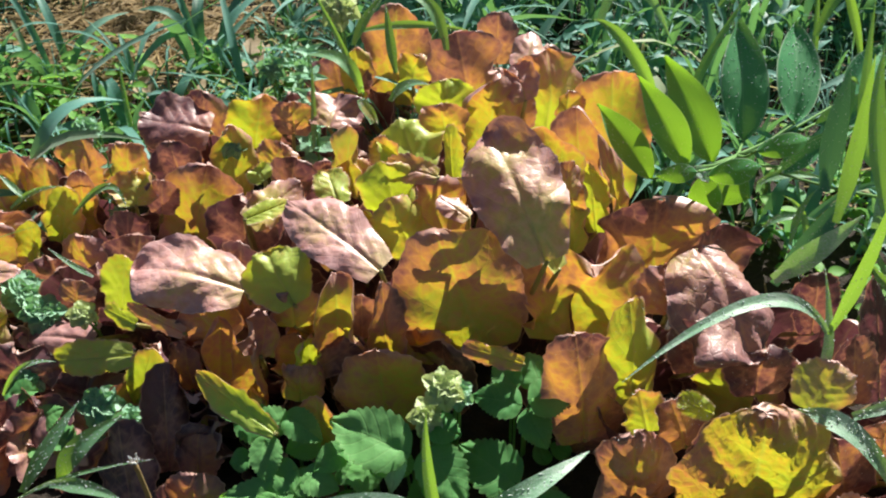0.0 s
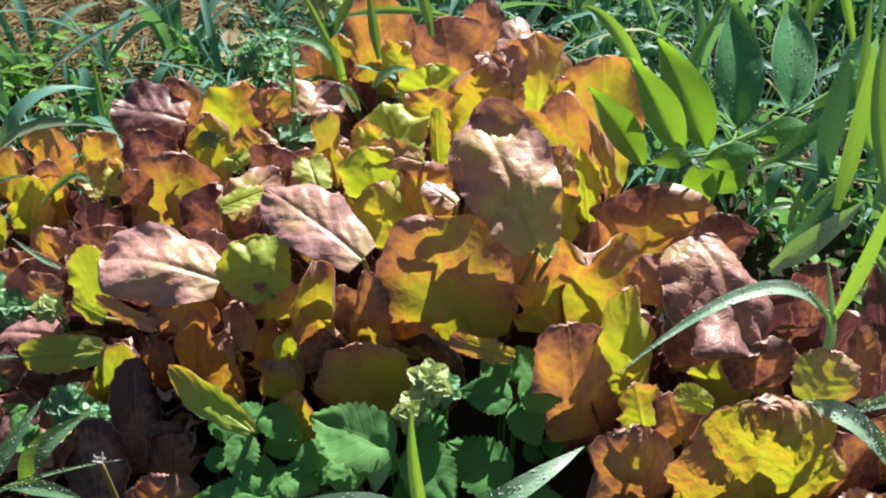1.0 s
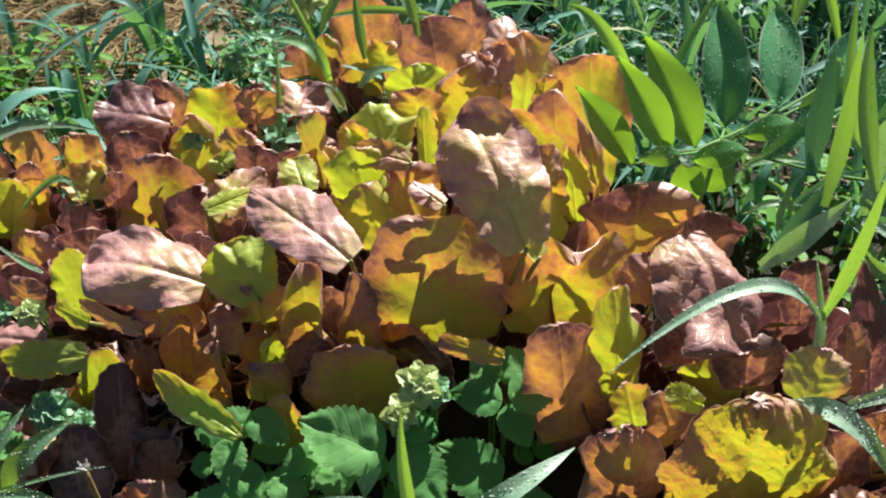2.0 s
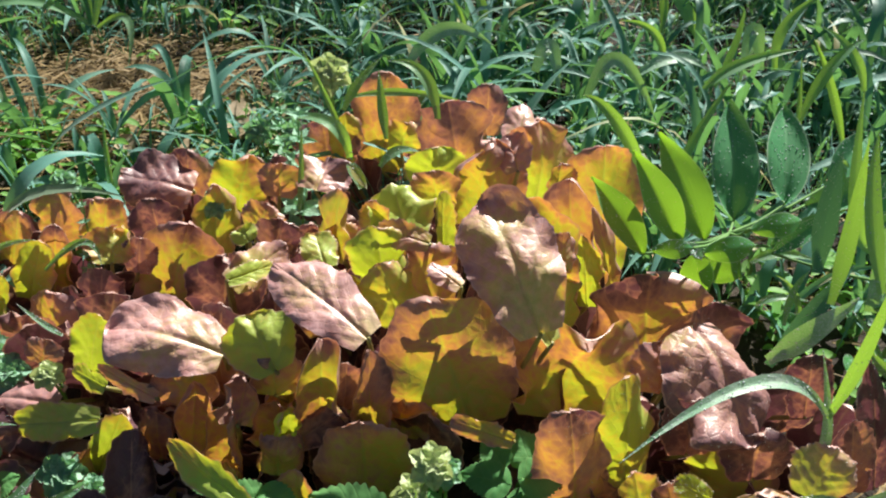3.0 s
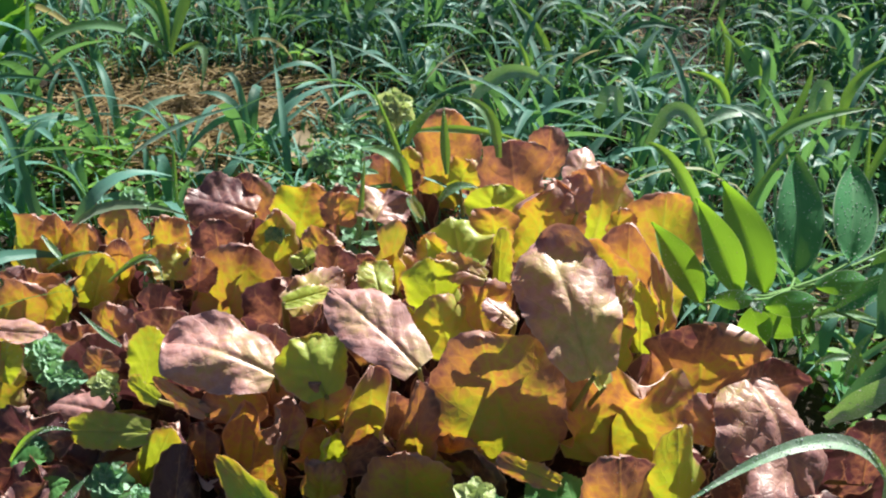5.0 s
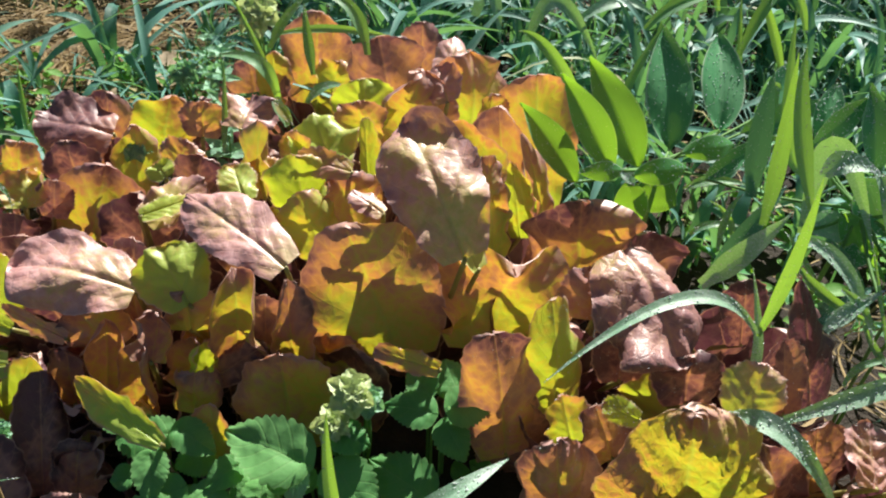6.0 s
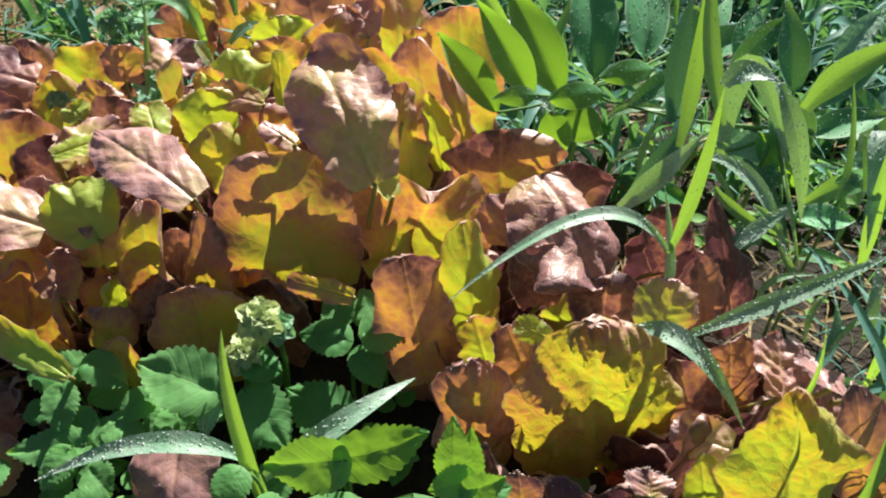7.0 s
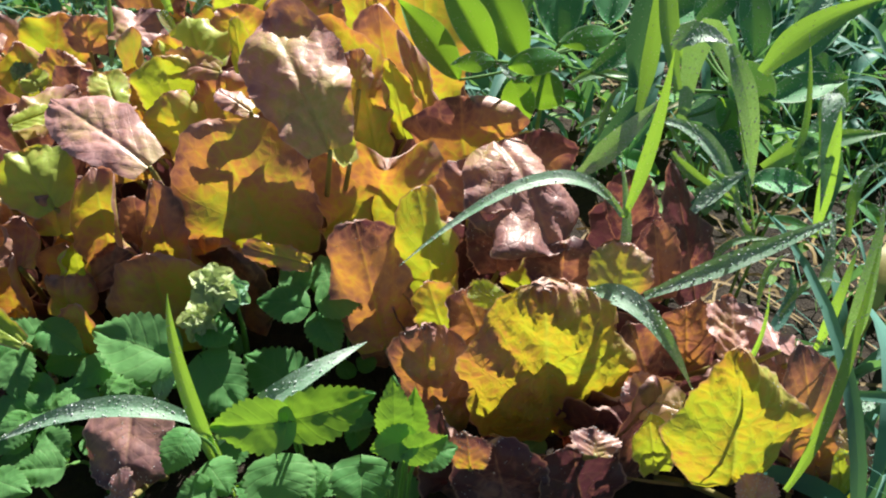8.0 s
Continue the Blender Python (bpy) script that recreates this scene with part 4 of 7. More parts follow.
lettuce_leaf(plant_front, (-0.158, 0.432, 0.042), (-0.16, 0.44, 0.069), (0.014, -0.958, 0.285), 0.043, tone=0.35, left=45, right=45, ruffle=1.25, seed=112)
lettuce_leaf(plant_front, (-0.268, 0.48, 0.068), (-0.347, 0.49, 0.048), (-0.269, -0.547, 0.793), 0.034, tone=0.1, arch=16, left=-38, right=21, ruffle=1.38, glare=0.25, seed=113)
lettuce_leaf(plant_front, (-0.277, 0.472, 0.006), (-0.249, 0.48, 0.078), (0.413, -0.909, -0.059), 0.034, tone=0.1, left=-30, right=38, ruffle=1.0, seed=114)
lettuce_leaf(plant_front, (-0.313, 0.51, 0.056), (-0.391, 0.525, 0.04), (-0.23, -0.172, 0.958), 0.055, tone=0.98, arch=18, left=-52, right=-15, ruffle=1.25, glare=0.8, seed=115)
# tone raised to paint in the corner's shade
lettuce_leaf(plant_front, (-0.322, 0.465, 0.004), (-0.32, 0.49, 0.039), (0.007, -0.82, 0.573), 0.092, tone=1.05, ruffle=1.12, seed=116)
lettuce_leaf(plant_front, (-0.231, 0.405, 0.004), (-0.231, 0.455, 0.087), (0.163, -0.848, 0.504), 0.041, tone=0.98, left=30, right=-45, arch=21, ruffle=0.75, puff=1.6, seed=117)
lettuce_leaf(plant_front, (-0.206, 0.4, 0.004), (-0.2, 0.42, 0.05), (-0.158, -0.896, 0.416), 0.045, tone=0.85, ruffle=1.0, seed=118)
lettuce_leaf(plant_front, (-0.212, 0.422, 0.009), (-0.188, 0.43, 0.045), (-0.141, -0.943, 0.302), 0.043, tone=0.45, ruffle=1.5, left=45, right=45, seed=119)
lettuce_leaf(plant_front, (-0.2, 0.352, 0.004), (-0.192, 0.37, 0.053), (-0.016, -0.941, 0.339), 0.053, tone=0.7, arch=18, ruffle=0.75, left=-18, right=-18, seed=120)
lettuce_leaf(plant_front, (-0.251, 0.363, 0.004), (-0.265, 0.42, 0.056), (-0.078, -0.681, 0.729), 0.054, tone=0.94, left=-30, right=-30, ruffle=0.88, seed=121)
# this tone too is darkened in place of shade
lettuce_leaf(plant_front, (-0.345, 0.405, 0.004), (-0.359, 0.46, 0.039), (0.044, -0.535, 0.844), 0.076, tone=1.1, ruffle=1.0, seed=122)
lettuce_leaf(plant_front, (-0.219, 0.467, 0.037), (-0.218, 0.475, 0.093), (-0.009, -0.99, 0.141), 0.049, tone=0.85, left=60, right=68, ruffle=1.5, seed=123)
petioles(plant_front)

plant_corner = thing("lettuce", (0.27, 0.33, 0), "sunlit golden lettuce head with blistered leaves", "lettuce", "lettuce heads in the bed")
lettuce_leaf(plant_corner, (0.235, 0.329, 0.027), (0.21, 0.337, 0.172), (0.05, -0.997, 0.064), 0.118, tone=0.37, arch=26, left=-28, right=-28, ruffle=0.6, wide=0.38, base_width=0.8, puff=4.5, tone_spread=0.5, rimtone=0.1, seed=124)
lettuce_leaf(plant_corner, (0.263, 0.442, 0.015), (0.245, 0.45, 0.102), (0.06, -0.993, 0.104), 0.084, tone=0.26, arch=16, left=-27, right=-33, ruffle=1.12, wide=0.55, seed=125)
lettuce_leaf(plant_corner, (0.277, 0.385, 0.111), (0.291, 0.4, 0.149), (-0.263, -0.861, 0.435), 0.048, tone=0.22, arch=16, left=-15, right=-21, ruffle=0.75, wide=0.55, glare=0.8, puff=1.6, seed=126)
lettuce_leaf(plant_corner, (0.157, 0.382, 0.089), (0.145, 0.39, 0.129), (-0.085, -0.982, 0.171), 0.037, tone=0.2, left=38, right=-15, ruffle=1.5, seed=127)
lettuce_leaf(plant_corner, (0.188, 0.377, 0.077), (0.168, 0.385, 0.126), (0.229, -0.941, 0.25), 0.045, tone=0.72, left=15, right=-15, ruffle=1.5, seed=128)
lettuce_leaf(plant_corner, (0.198, 0.375, 0.12), (0.173, 0.385, 0.127), (-0.09, -0.734, 0.673), 0.020, tone=0.1, ruffle=1.5, seed=129)
lettuce_leaf(plant_corner, (0.156, 0.353, 0.004), (0.139, 0.365, 0.112), (-0.029, -0.994, 0.106), 0.066, tone=0.68, arch=21, left=-30, right=-21, ruffle=1.0, glare=0.5, puff=2.4, seed=130)
lettuce_leaf(plant_corner, (0.331, 0.254, 0.069), (0.305, 0.262, 0.188), (-0.051, -0.997, 0.055), 0.083, tone=0.32, arch=26, left=-33, right=-36, ruffle=0.62, wide=0.45, base_width=0.6, tip_point=1, puff=2.2, rimtone=-0.05, tone_spread=0.5, seed=131)
lettuce_leaf(plant_corner, (0.302, 0.29, 0.101), (0.268, 0.31, 0.099), (-0.322, -0.464, 0.826), 0.034, tone=0.6, left=-38, right=18, ruffle=1.5, glare=0.9, seed=132)
lettuce_leaf(plant_corner, (0.355, 0.33, 0.101), (0.361, 0.37, 0.122), (0.148, -0.474, 0.868), 0.046, tone=0.64, arch=18, ruffle=1.25, glare=0.6, puff=2.6, seed=133)
lettuce_leaf(plant_corner, (0.347, 0.372, 0.041), (0.332, 0.38, 0.11), (0.077, -0.988, 0.134), 0.053, tone=0.74, ruffle=1.12, glare=0.3, puff=2.0, seed=134)
lettuce_leaf(plant_corner, (0.416, 0.282, 0.029), (0.366, 0.29, 0.154), (-0.183, -0.983, -0.009), 0.048, tone=0.9, left=30, right=-30, ruffle=1.5, glare=0.3, seed=135)
lettuce_leaf(plant_corner, (0.192, 0.264, 0.032), (0.176, 0.272, 0.101), (-0.044, -0.993, 0.106), 0.061, tone=1.15, arch=18, ruffle=0.75, glare=0.05, puff=1.6, seed=136)
lettuce_leaf(plant_corner, (0.244, 0.264, 0.026), (0.226, 0.272, 0.096), (0.246, -0.954, 0.172), 0.061, tone=1.15, arch=18, ruffle=0.75, glare=0.05, puff=1.6, seed=137)
lettuce_leaf(plant_corner, (0.382, 0.32, 0.074), (0.402, 0.35, 0.096), (0.264, -0.672, 0.692), 0.050, tone=1.05, arch=18, ruffle=1.25, glare=0.2, puff=1.6, seed=138)
lettuce_leaf(plant_corner, (0.401, 0.325, 0.103), (0.414, 0.29, 0.08), (-0.033, -0.558, 0.829), 0.014, tone=0.62, arch=14, left=30, right=-30, ruffle=1.25, glare=0.6, seed=139)
lettuce_leaf(plant_corner, (0.412, 0.28, 0.082), (0.427, 0.26, 0.067), (-0.023, -0.612, 0.79), 0.017, tone=0.6, left=38, right=-30, ruffle=1.0, glare=0.7, seed=140)
lettuce_leaf(plant_corner, (0.424, 0.262, 0.02), (0.408, 0.27, 0.078), (0.073, -0.985, 0.157), 0.023, tone=0.1, left=30, right=15, ruffle=1.25, seed=141)
lettuce_leaf(plant_corner, (0.337, 0.235, 0.068), (0.343, 0.25, 0.086), (0.002, -0.762, 0.648), 0.028, tone=0.5, ruffle=1.25, glare=0.7, seed=142)
lettuce_leaf(plant_corner, (0.162, 0.262, 0.09), (0.159, 0.27, 0.114), (-0.291, -0.917, 0.274), 0.028, tone=0.7, ruffle=1.25, seed=143)
lettuce_leaf(plant_corner, (0.288, 0.272, 0.061), (0.274, 0.28, 0.113), (-0.085, -0.988, 0.13), 0.031, tone=0.16, left=52, right=45, ruffle=1.25, seed=144)
lettuce_leaf(plant_corner, (0.313, 0.352, 0.045), (0.287, 0.36, 0.109), (0.103, -0.981, 0.163), 0.057, tone=0.85, ruffle=1.0, seed=145)
lettuce_leaf(plant_corner, (0.215, 0.337, 0.044), (0.209, 0.345, 0.095), (0.022, -0.987, 0.157), 0.047, tone=0.3, ruffle=1.0, seed=146)
lettuce_leaf(plant_corner, (0.367, 0.31, 0.131), (0.372, 0.34, 0.126), (0.394, 0.103, 0.913), 0.038, tone=0.9, ruffle=1.25, glare=0.5, seed=147)
lettuce_leaf(plant_corner, (0.233, 0.25, 0.113), (0.236, 0.265, 0.119), (0.096, -0.401, 0.911), 0.030, tone=0.85, ruffle=1.25, seed=148)
petioles(plant_corner)

plant_lone = thing("lettuce", (-0.043, 0.323, 0), "dark purple lettuce leaf tuft wet with dew", "lettuce", "lettuce heads in the bed")
lettuce_leaf(plant_lone, (-0.051, 0.325, 0.082), (-0.052, 0.285, 0.053), (0.004, -0.594, 0.804), 0.061, tone=1.0, arch=24, left=-21, right=-21, ruffle=0.38, wide=0.5, base_width=0.85, glare=0.3, puff=0.6, seed=149)
lettuce_leaf(plant_lone, (-0.044, 0.27, 0.066), (-0.062, 0.285, 0.058), (-0.614, -0.335, 0.715), 0.032, tone=0.9, ruffle=1.5, glare=0.4, seed=150)
petioles(plant_lone)

plant_nettle_a = thing("dead_nettle", (0.03, 0.36, 0), "low green weed with scalloped heart-shaped leaves", "weed", "weeds among the lettuces")
toothed_leaf(plant_nettle_a, (-0.032, 0.365, 0.09), (-0.087, 0.388, 0.098), (-0.067, -0.48, 0.875), 0.046, seed=131)
toothed_leaf(plant_nettle_a, (0.053, 0.365, 0.052), (0.013, 0.388, 0.067), (0.042, -0.483, 0.875), 0.043, seed=132)
toothed_leaf(plant_nettle_a, (-0.009, 0.365, 0.084), (0.018, 0.334, 0.063), (0.089, -0.507, 0.857), 0.039, seed=133)
toothed_leaf(plant_nettle_a, (-0.035, 0.365, 0.086), (-0.038, 0.341, 0.07), (0, -0.545, 0.839), 0.018, material=GREY, seed=134)
toothed_leaf(plant_nettle_a, (-0.009, 0.38, 0.102), (0.014, 0.373, 0.097), (0.062, -0.353, 0.934), 0.027, seed=135)
toothed_leaf(plant_nettle_a, (-0.027, 0.36, 0.071), (-0.048, 0.379, 0.077), (-0.062, -0.353, 0.934), 0.021, seed=136)
toothed_leaf(plant_nettle_a, (-0.049, 0.35, 0.081), (-0.042, 0.363, 0.089), (0, -0.515, 0.857), 0.015, seed=137)
root_stock(plant_nettle_a)

plant_nettle_b = thing("dead_nettle", (0.085, 0.41, 0), "low green weed with scalloped heart-shaped leaves", "weed", "weeds among the lettuces")
toothed_leaf(plant_nettle_b, (0.057, 0.405, 0.095), (0.023, 0.412, 0.097), (-0.038, -0.437, 0.899), 0.029, seed=138)
toothed_leaf(plant_nettle_b, (0.072, 0.405, 0.1), (0.103, 0.409, 0.101), (0.038, -0.437, 0.899), 0.032, seed=139)
toothed_leaf(plant_nettle_b, (0.068, 0.4, 0.088), (0.082, 0.378, 0.074), (0.089, -0.507, 0.857), 0.028, seed=140)
toothed_leaf(plant_nettle_b, (0.077, 0.425, 0.098), (0.069, 0.446, 0.11), (0, -0.515, 0.857), 0.032, seed=141)
toothed_leaf(plant_nettle_b, (0.056, 0.42, 0.099), (0.041, 0.438, 0.107), (-0.084, -0.477, 0.875), 0.024, seed=142)
toothed_leaf(plant_nettle_b, (0.089, 0.42, 0.103), (0.094, 0.436, 0.112), (0.133, -0.497, 0.857), 0.021, seed=143)
root_stock(plant_nettle_b)

plant_nettle_c = thing("dead_nettle", (-0.12, 0.375, 0), "low green weed with scalloped heart-shaped leaves", "weed", "weeds among the lettuces")
toothed_leaf(plant_nettle_c, (-0.121, 0.39, 0.09), (-0.155, 0.393, 0.09), (-0.038, -0.437, 0.899), 0.024, seed=144)
toothed_leaf(plant_nettle_c, (-0.117, 0.39, 0.096), (-0.091, 0.376, 0.086), (0.084, -0.477, 0.875), 0.025, seed=145)
toothed_leaf(plant_nettle_c, (-0.134, 0.375, 0.087), (-0.131, 0.349, 0.069), (0, -0.545, 0.839), 0.025, seed=146)
toothed_leaf(plant_nettle_c, (-0.152, 0.375, 0.065), (-0.165, 0.373, 0.063), (-0.076, -0.432, 0.899), 0.019, seed=147)
toothed_leaf(plant_nettle_c, (-0.076, 0.372, 0.079), (-0.098, 0.359, 0.072), (-0.038, -0.437, 0.899), 0.023, seed=148)
toothed_leaf(plant_nettle_c, (-0.063, 0.368, 0.071), (-0.082, 0.353, 0.064), (0, -0.438, 0.899), 0.021, seed=149)
toothed_leaf(plant_nettle_c, (-0.056, 0.368, 0.072), (-0.065, 0.379, 0.077), (0, -0.438, 0.899), 0.018, seed=150)
toothed_leaf(plant_nettle_c, (-0.116, 0.345, 0.062), (-0.168, 0.345, 0.06), (-0.034, -0.389, 0.921), 0.028, seed=151)
toothed_leaf(plant_nettle_c, (-0.126, 0.34, 0.064), (-0.141, 0.32, 0.051), (0, -0.515, 0.857), 0.022, seed=152)
toothed_leaf(plant_nettle_c, (-0.099, 0.358, 0.068), (-0.116, 0.343, 0.059), (-0.038, -0.437, 0.899), 0.021, seed=153)
toothed_leaf(plant_nettle_c, (-0.113, 0.335, 0.051), (-0.098, 0.319, 0.042), (0.042, -0.483, 0.875), 0.024, seed=154)
toothed_leaf(plant_nettle_c, (-0.158, 0.4, 0.088), (-0.176, 0.415, 0.096), (-0.042, -0.483, 0.875), 0.021, seed=155)
toothed_leaf(plant_nettle_c, (-0.067, 0.345, 0.053), (-0.051, 0.33, 0.047), (0, -0.391, 0.921), 0.021, seed=156)
toothed_leaf(plant_nettle_c, (-0.393, 0.419, 0.004), (-0.343, 0.416, 0.003), (0, -0.326, 0.946), 0.027, seed=157)
root_stock(plant_nettle_c)

plant_catmint = thing("dead_nettle", (0.09, 0.3, 0), "bright green scalloped weed in a patch of sun", "weed", "weeds among the lettuces")
toothed_leaf(plant_catmint, (0.055, 0.266, 0.14), (0.012, 0.267, 0.134), (-0.064, -0.918, 0.391), 0.036, seed=158)
toothed_leaf(plant_catmint, (0.057, 0.266, 0.14), (0.106, 0.276, 0.144), (0.162, -0.919, 0.358), 0.036, seed=159)
toothed_leaf(plant_catmint, (0.114, 0.242, 0.153), (0.114, 0.251, 0.187), (0, -0.966, 0.259), 0.020, seed=160)
toothed_leaf(plant_catmint, (0.123, 0.238, 0.155), (0.101, 0.236, 0.147), (-0.117, -0.831, 0.545), 0.021, seed=161)
toothed_leaf(plant_catmint, (0.12, 0.234, 0.149), (0.143, 0.239, 0.152), (0.168, -0.951, 0.259), 0.022, seed=162)
toothed_leaf(plant_catmint, (0.096, 0.26, 0.101), (0.096, 0.238, 0.086), (0, -0.574, 0.819), 0.037, seed=163)
toothed_leaf(plant_catmint, (0.047, 0.265, 0.099), (0.05, 0.243, 0.083), (-0.04, -0.572, 0.819), 0.041, seed=164)
toothed_leaf(plant_catmint, (0.124, 0.255, 0.125), (0.127, 0.265, 0.162), (0, -0.966, 0.259), 0.019, seed=165)
toothed_leaf(plant_catmint, (0.13, 0.25, 0.121), (0.152, 0.255, 0.122), (0.109, -0.62, 0.777), 0.020, seed=166)
toothed_leaf(plant_catmint, (-0.005, 0.28, 0.113), (-0.017, 0.262, 0.102), (-0.045, -0.513, 0.857), 0.023, seed=167)
root_stock(plant_catmint)

plant_nettle_d = thing("dead_nettle", (0.0, 0.31, 0), "low green weed with scalloped heart-shaped leaves", "weed", "weeds among the lettuces")
toothed_leaf(plant_nettle_d, (-0.154, 0.4, 0.084), (-0.129, 0.386, 0.074), (0.096, -0.438, 0.894), 0.031, seed=168)
toothed_leaf(plant_nettle_d, (-0.1, 0.387, 0.072), (-0.121, 0.378, 0.07), (0.101, -0.457, 0.884), 0.027, seed=169)
toothed_leaf(plant_nettle_d, (-0.113, 0.36, 0.07), (-0.133, 0.352, 0.064), (-0.061, -0.487, 0.871), 0.026, seed=170)
toothed_leaf(plant_nettle_d, (-0.102, 0.358, 0.067), (-0.078, 0.348, 0.064), (-0.044, -0.407, 0.912), 0.025, seed=171)
toothed_leaf(plant_nettle_d, (-0.059, 0.36, 0.073), (-0.06, 0.343, 0.064), (-0.083, -0.468, 0.88), 0.027, seed=172)
toothed_leaf(plant_nettle_d, (-0.127, 0.333, 0.05), (-0.146, 0.345, 0.057), (-0.079, -0.553, 0.829), 0.028, seed=173)
toothed_leaf(plant_nettle_d, (-0.095, 0.301, 0.06), (-0.124, 0.299, 0.063), (0.11, -0.479, 0.871), 0.023, seed=174)
toothed_leaf(plant_nettle_d, (0.001, 0.292, 0.064), (0.013, 0.277, 0.057), (0.037, -0.397, 0.917), 0.028, seed=175)
toothed_leaf(plant_nettle_d, (0.001, 0.279, 0.061), (-0.02, 0.272, 0.054), (-0.093, -0.565, 0.82), 0.023, seed=176)
toothed_leaf(plant_nettle_d, (0.039, 0.283, 0.04), (0.013, 0.293, 0.042), (-0.111, -0.448, 0.887), 0.027, seed=177)
toothed_leaf(plant_nettle_d, (-0.063, 0.374, 0.047), (-0.049, 0.388, 0.057), (-0.005, -0.538, 0.843), 0.029, seed=178)
toothed_leaf(plant_nettle_d, (-0.014, 0.36, 0.053), (0.018, 0.364, 0.05), (0.137, -0.581, 0.802), 0.024, seed=179)
toothed_leaf(plant_nettle_d, (0.067, 0.288, 0.063), (0.067, 0.27, 0.052), (0.074, -0.523, 0.849), 0.021, seed=180)
toothed_leaf(plant_nettle_d, (-0.127, 0.288, 0.069), (-0.105, 0.279, 0.067), (-0.062, -0.396, 0.916), 0.022, seed=181)
toothed_leaf(plant_nettle_d, (0.124, 0.288, 0.02), (0.114, 0.306, 0.032), (0.114, -0.52, 0.846), 0.030, seed=182)
toothed_leaf(plant_nettle_d, (0.002, 0.324, 0.036), (0.021, 0.338, 0.044), (-0.085, -0.438, 0.895), 0.029, seed=183)
root_stock(plant_nettle_d)

plant_broad = thing("broadleaf_weed", (0.25, 0.61, 0), "upright weed with broad pointed dewy leaves", "weed", "weeds among the lettuces")
broad_leaf(plant_broad, (0.188, 0.6, 0.172), (0.136, 0.63, 0.231), (0.201, -0.79, 0.58), 0.031, cup=0.14, seed=184)
broad_leaf(plant_broad, (0.217, 0.6, 0.186), (0.166, 0.625, 0.262), (0.183, -0.89, 0.417), 0.032, cup=0.14, seed=185)
broad_leaf(plant_broad, (0.246, 0.615, 0.18), (0.198, 0.665, 0.26), (0.061, -0.829, 0.555), 0.041, cup=0.1, seed=186)
broad_leaf(plant_broad, (0.289, 0.66, 0.173), (0.29, 0.75, 0.256), (0.005, -0.676, 0.737), 0.048, cup=0.08, material=DULL, seed=187)
broad_leaf(plant_broad, (0.333, 0.66, 0.193), (0.346, 0.75, 0.253), (0.013, -0.555, 0.832), 0.044, cup=0.08, material=DULL, seed=188)
broad_leaf(plant_broad, (0.266, 0.575, 0.219), (0.328, 0.595, 0.219), (0.247, -0.777, 0.579), 0.021, curl=0.16, cup=-0.1, seed=189)
broad_leaf(plant_broad, (0.218, 0.545, 0.214), (0.274, 0.555, 0.217), (0.121, -0.833, 0.54), 0.022, curl=0.2, cup=-0.12, seed=190)
broad_leaf(plant_broad, (0.208, 0.545, 0.218), (0.172, 0.535, 0.221), (0.264, -0.786, 0.558), 0.016, curl=0.22, cup=-0.1, seed=191)
broad_leaf(plant_broad, (0.22, 0.585, 0.195), (0.234, 0.575, 0.186), (0.113, -0.575, 0.811), 0.013, curl=0.2, material=GREY, seed=192)
broad_leaf(plant_broad, (0.237, 0.605, 0.171), (0.251, 0.6, 0.123), (-0.057, -0.995, 0.086), 0.031, cup=-0.08, seed=193)
broad_leaf(plant_broad, (0.25, 0.61, 0.165), (0.288, 0.605, 0.147), (0.013, -0.954, 0.301), 0.035, cup=-0.08, seed=194)
broad_leaf(plant_broad, (0.322, 0.64, 0.158), (0.394, 0.66, 0.19), (-0.198, -0.567, 0.799), 0.019, material=DULL, cup=0.12, seed=195)
broad_leaf(plant_broad, (0.359, 0.67, 0.187), (0.458, 0.66, 0.227), (-0.365, -0.533, 0.764), 0.032, material=DULL, curl=0.06, seed=196)
broad_leaf(plant_broad, (0.389, 0.7, 0.193), (0.444, 0.76, 0.225), (0.284, -0.642, 0.712), 0.036, material=DULL, seed=197)
root_stock(plant_broad)

plant_broadb = thing("broadleaf_weed", (0.41, 0.52, 0), "sprawling weed with dew-spotted broad green leaves", "weed", "weeds among the lettuces")
broad_leaf(plant_broadb, (0.426, 0.56, 0.212), (0.417, 0.6, 0.274), (0.108, -0.826, 0.553), 0.030, material=DULL, seed=198)
broad_leaf(plant_broadb, (0.428, 0.54, 0.209), (0.511, 0.58, 0.24), (0.135, -0.768, 0.626), 0.022, material=DULL, seed=199)
broad_leaf(plant_broadb, (0.403, 0.54, 0.221), (0.431, 0.52, 0.177), (-0.28, -0.929, 0.241), 0.036, material=DULL, seed=200)
broad_leaf(plant_broadb, (0.39, 0.6, 0.22), (0.416, 0.64, 0.255), (0.001, -0.662, 0.75), 0.025, material=DULL, seed=201)
broad_leaf(plant_broadb, (0.304, 0.6, 0.178), (0.361, 0.62, 0.211), (-0.204, -0.647, 0.735), 0.018, material=DULL, seed=202)
broad_leaf(plant_broadb, (0.425, 0.52, 0.196), (0.495, 0.53, 0.208), (-0.068, -0.547, 0.834), 0.025, material=DULL, seed=203)
broad_leaf(plant_broadb, (0.423, 0.48, 0.168), (0.478, 0.49, 0.173), (0.02, -0.497, 0.868), 0.021, material=DULL, seed=204)
broad_leaf(plant_broadb, (0.392, 0.45, 0.166), (0.444, 0.45, 0.16), (0.104, -0.472, 0.875), 0.022, material=DULL, seed=205)
broad_leaf(plant_broadb, (0.472, 0.56, 0.22), (0.504, 0.53, 0.184), (-0.084, -0.803, 0.59), 0.021, material=DULL, seed=206)
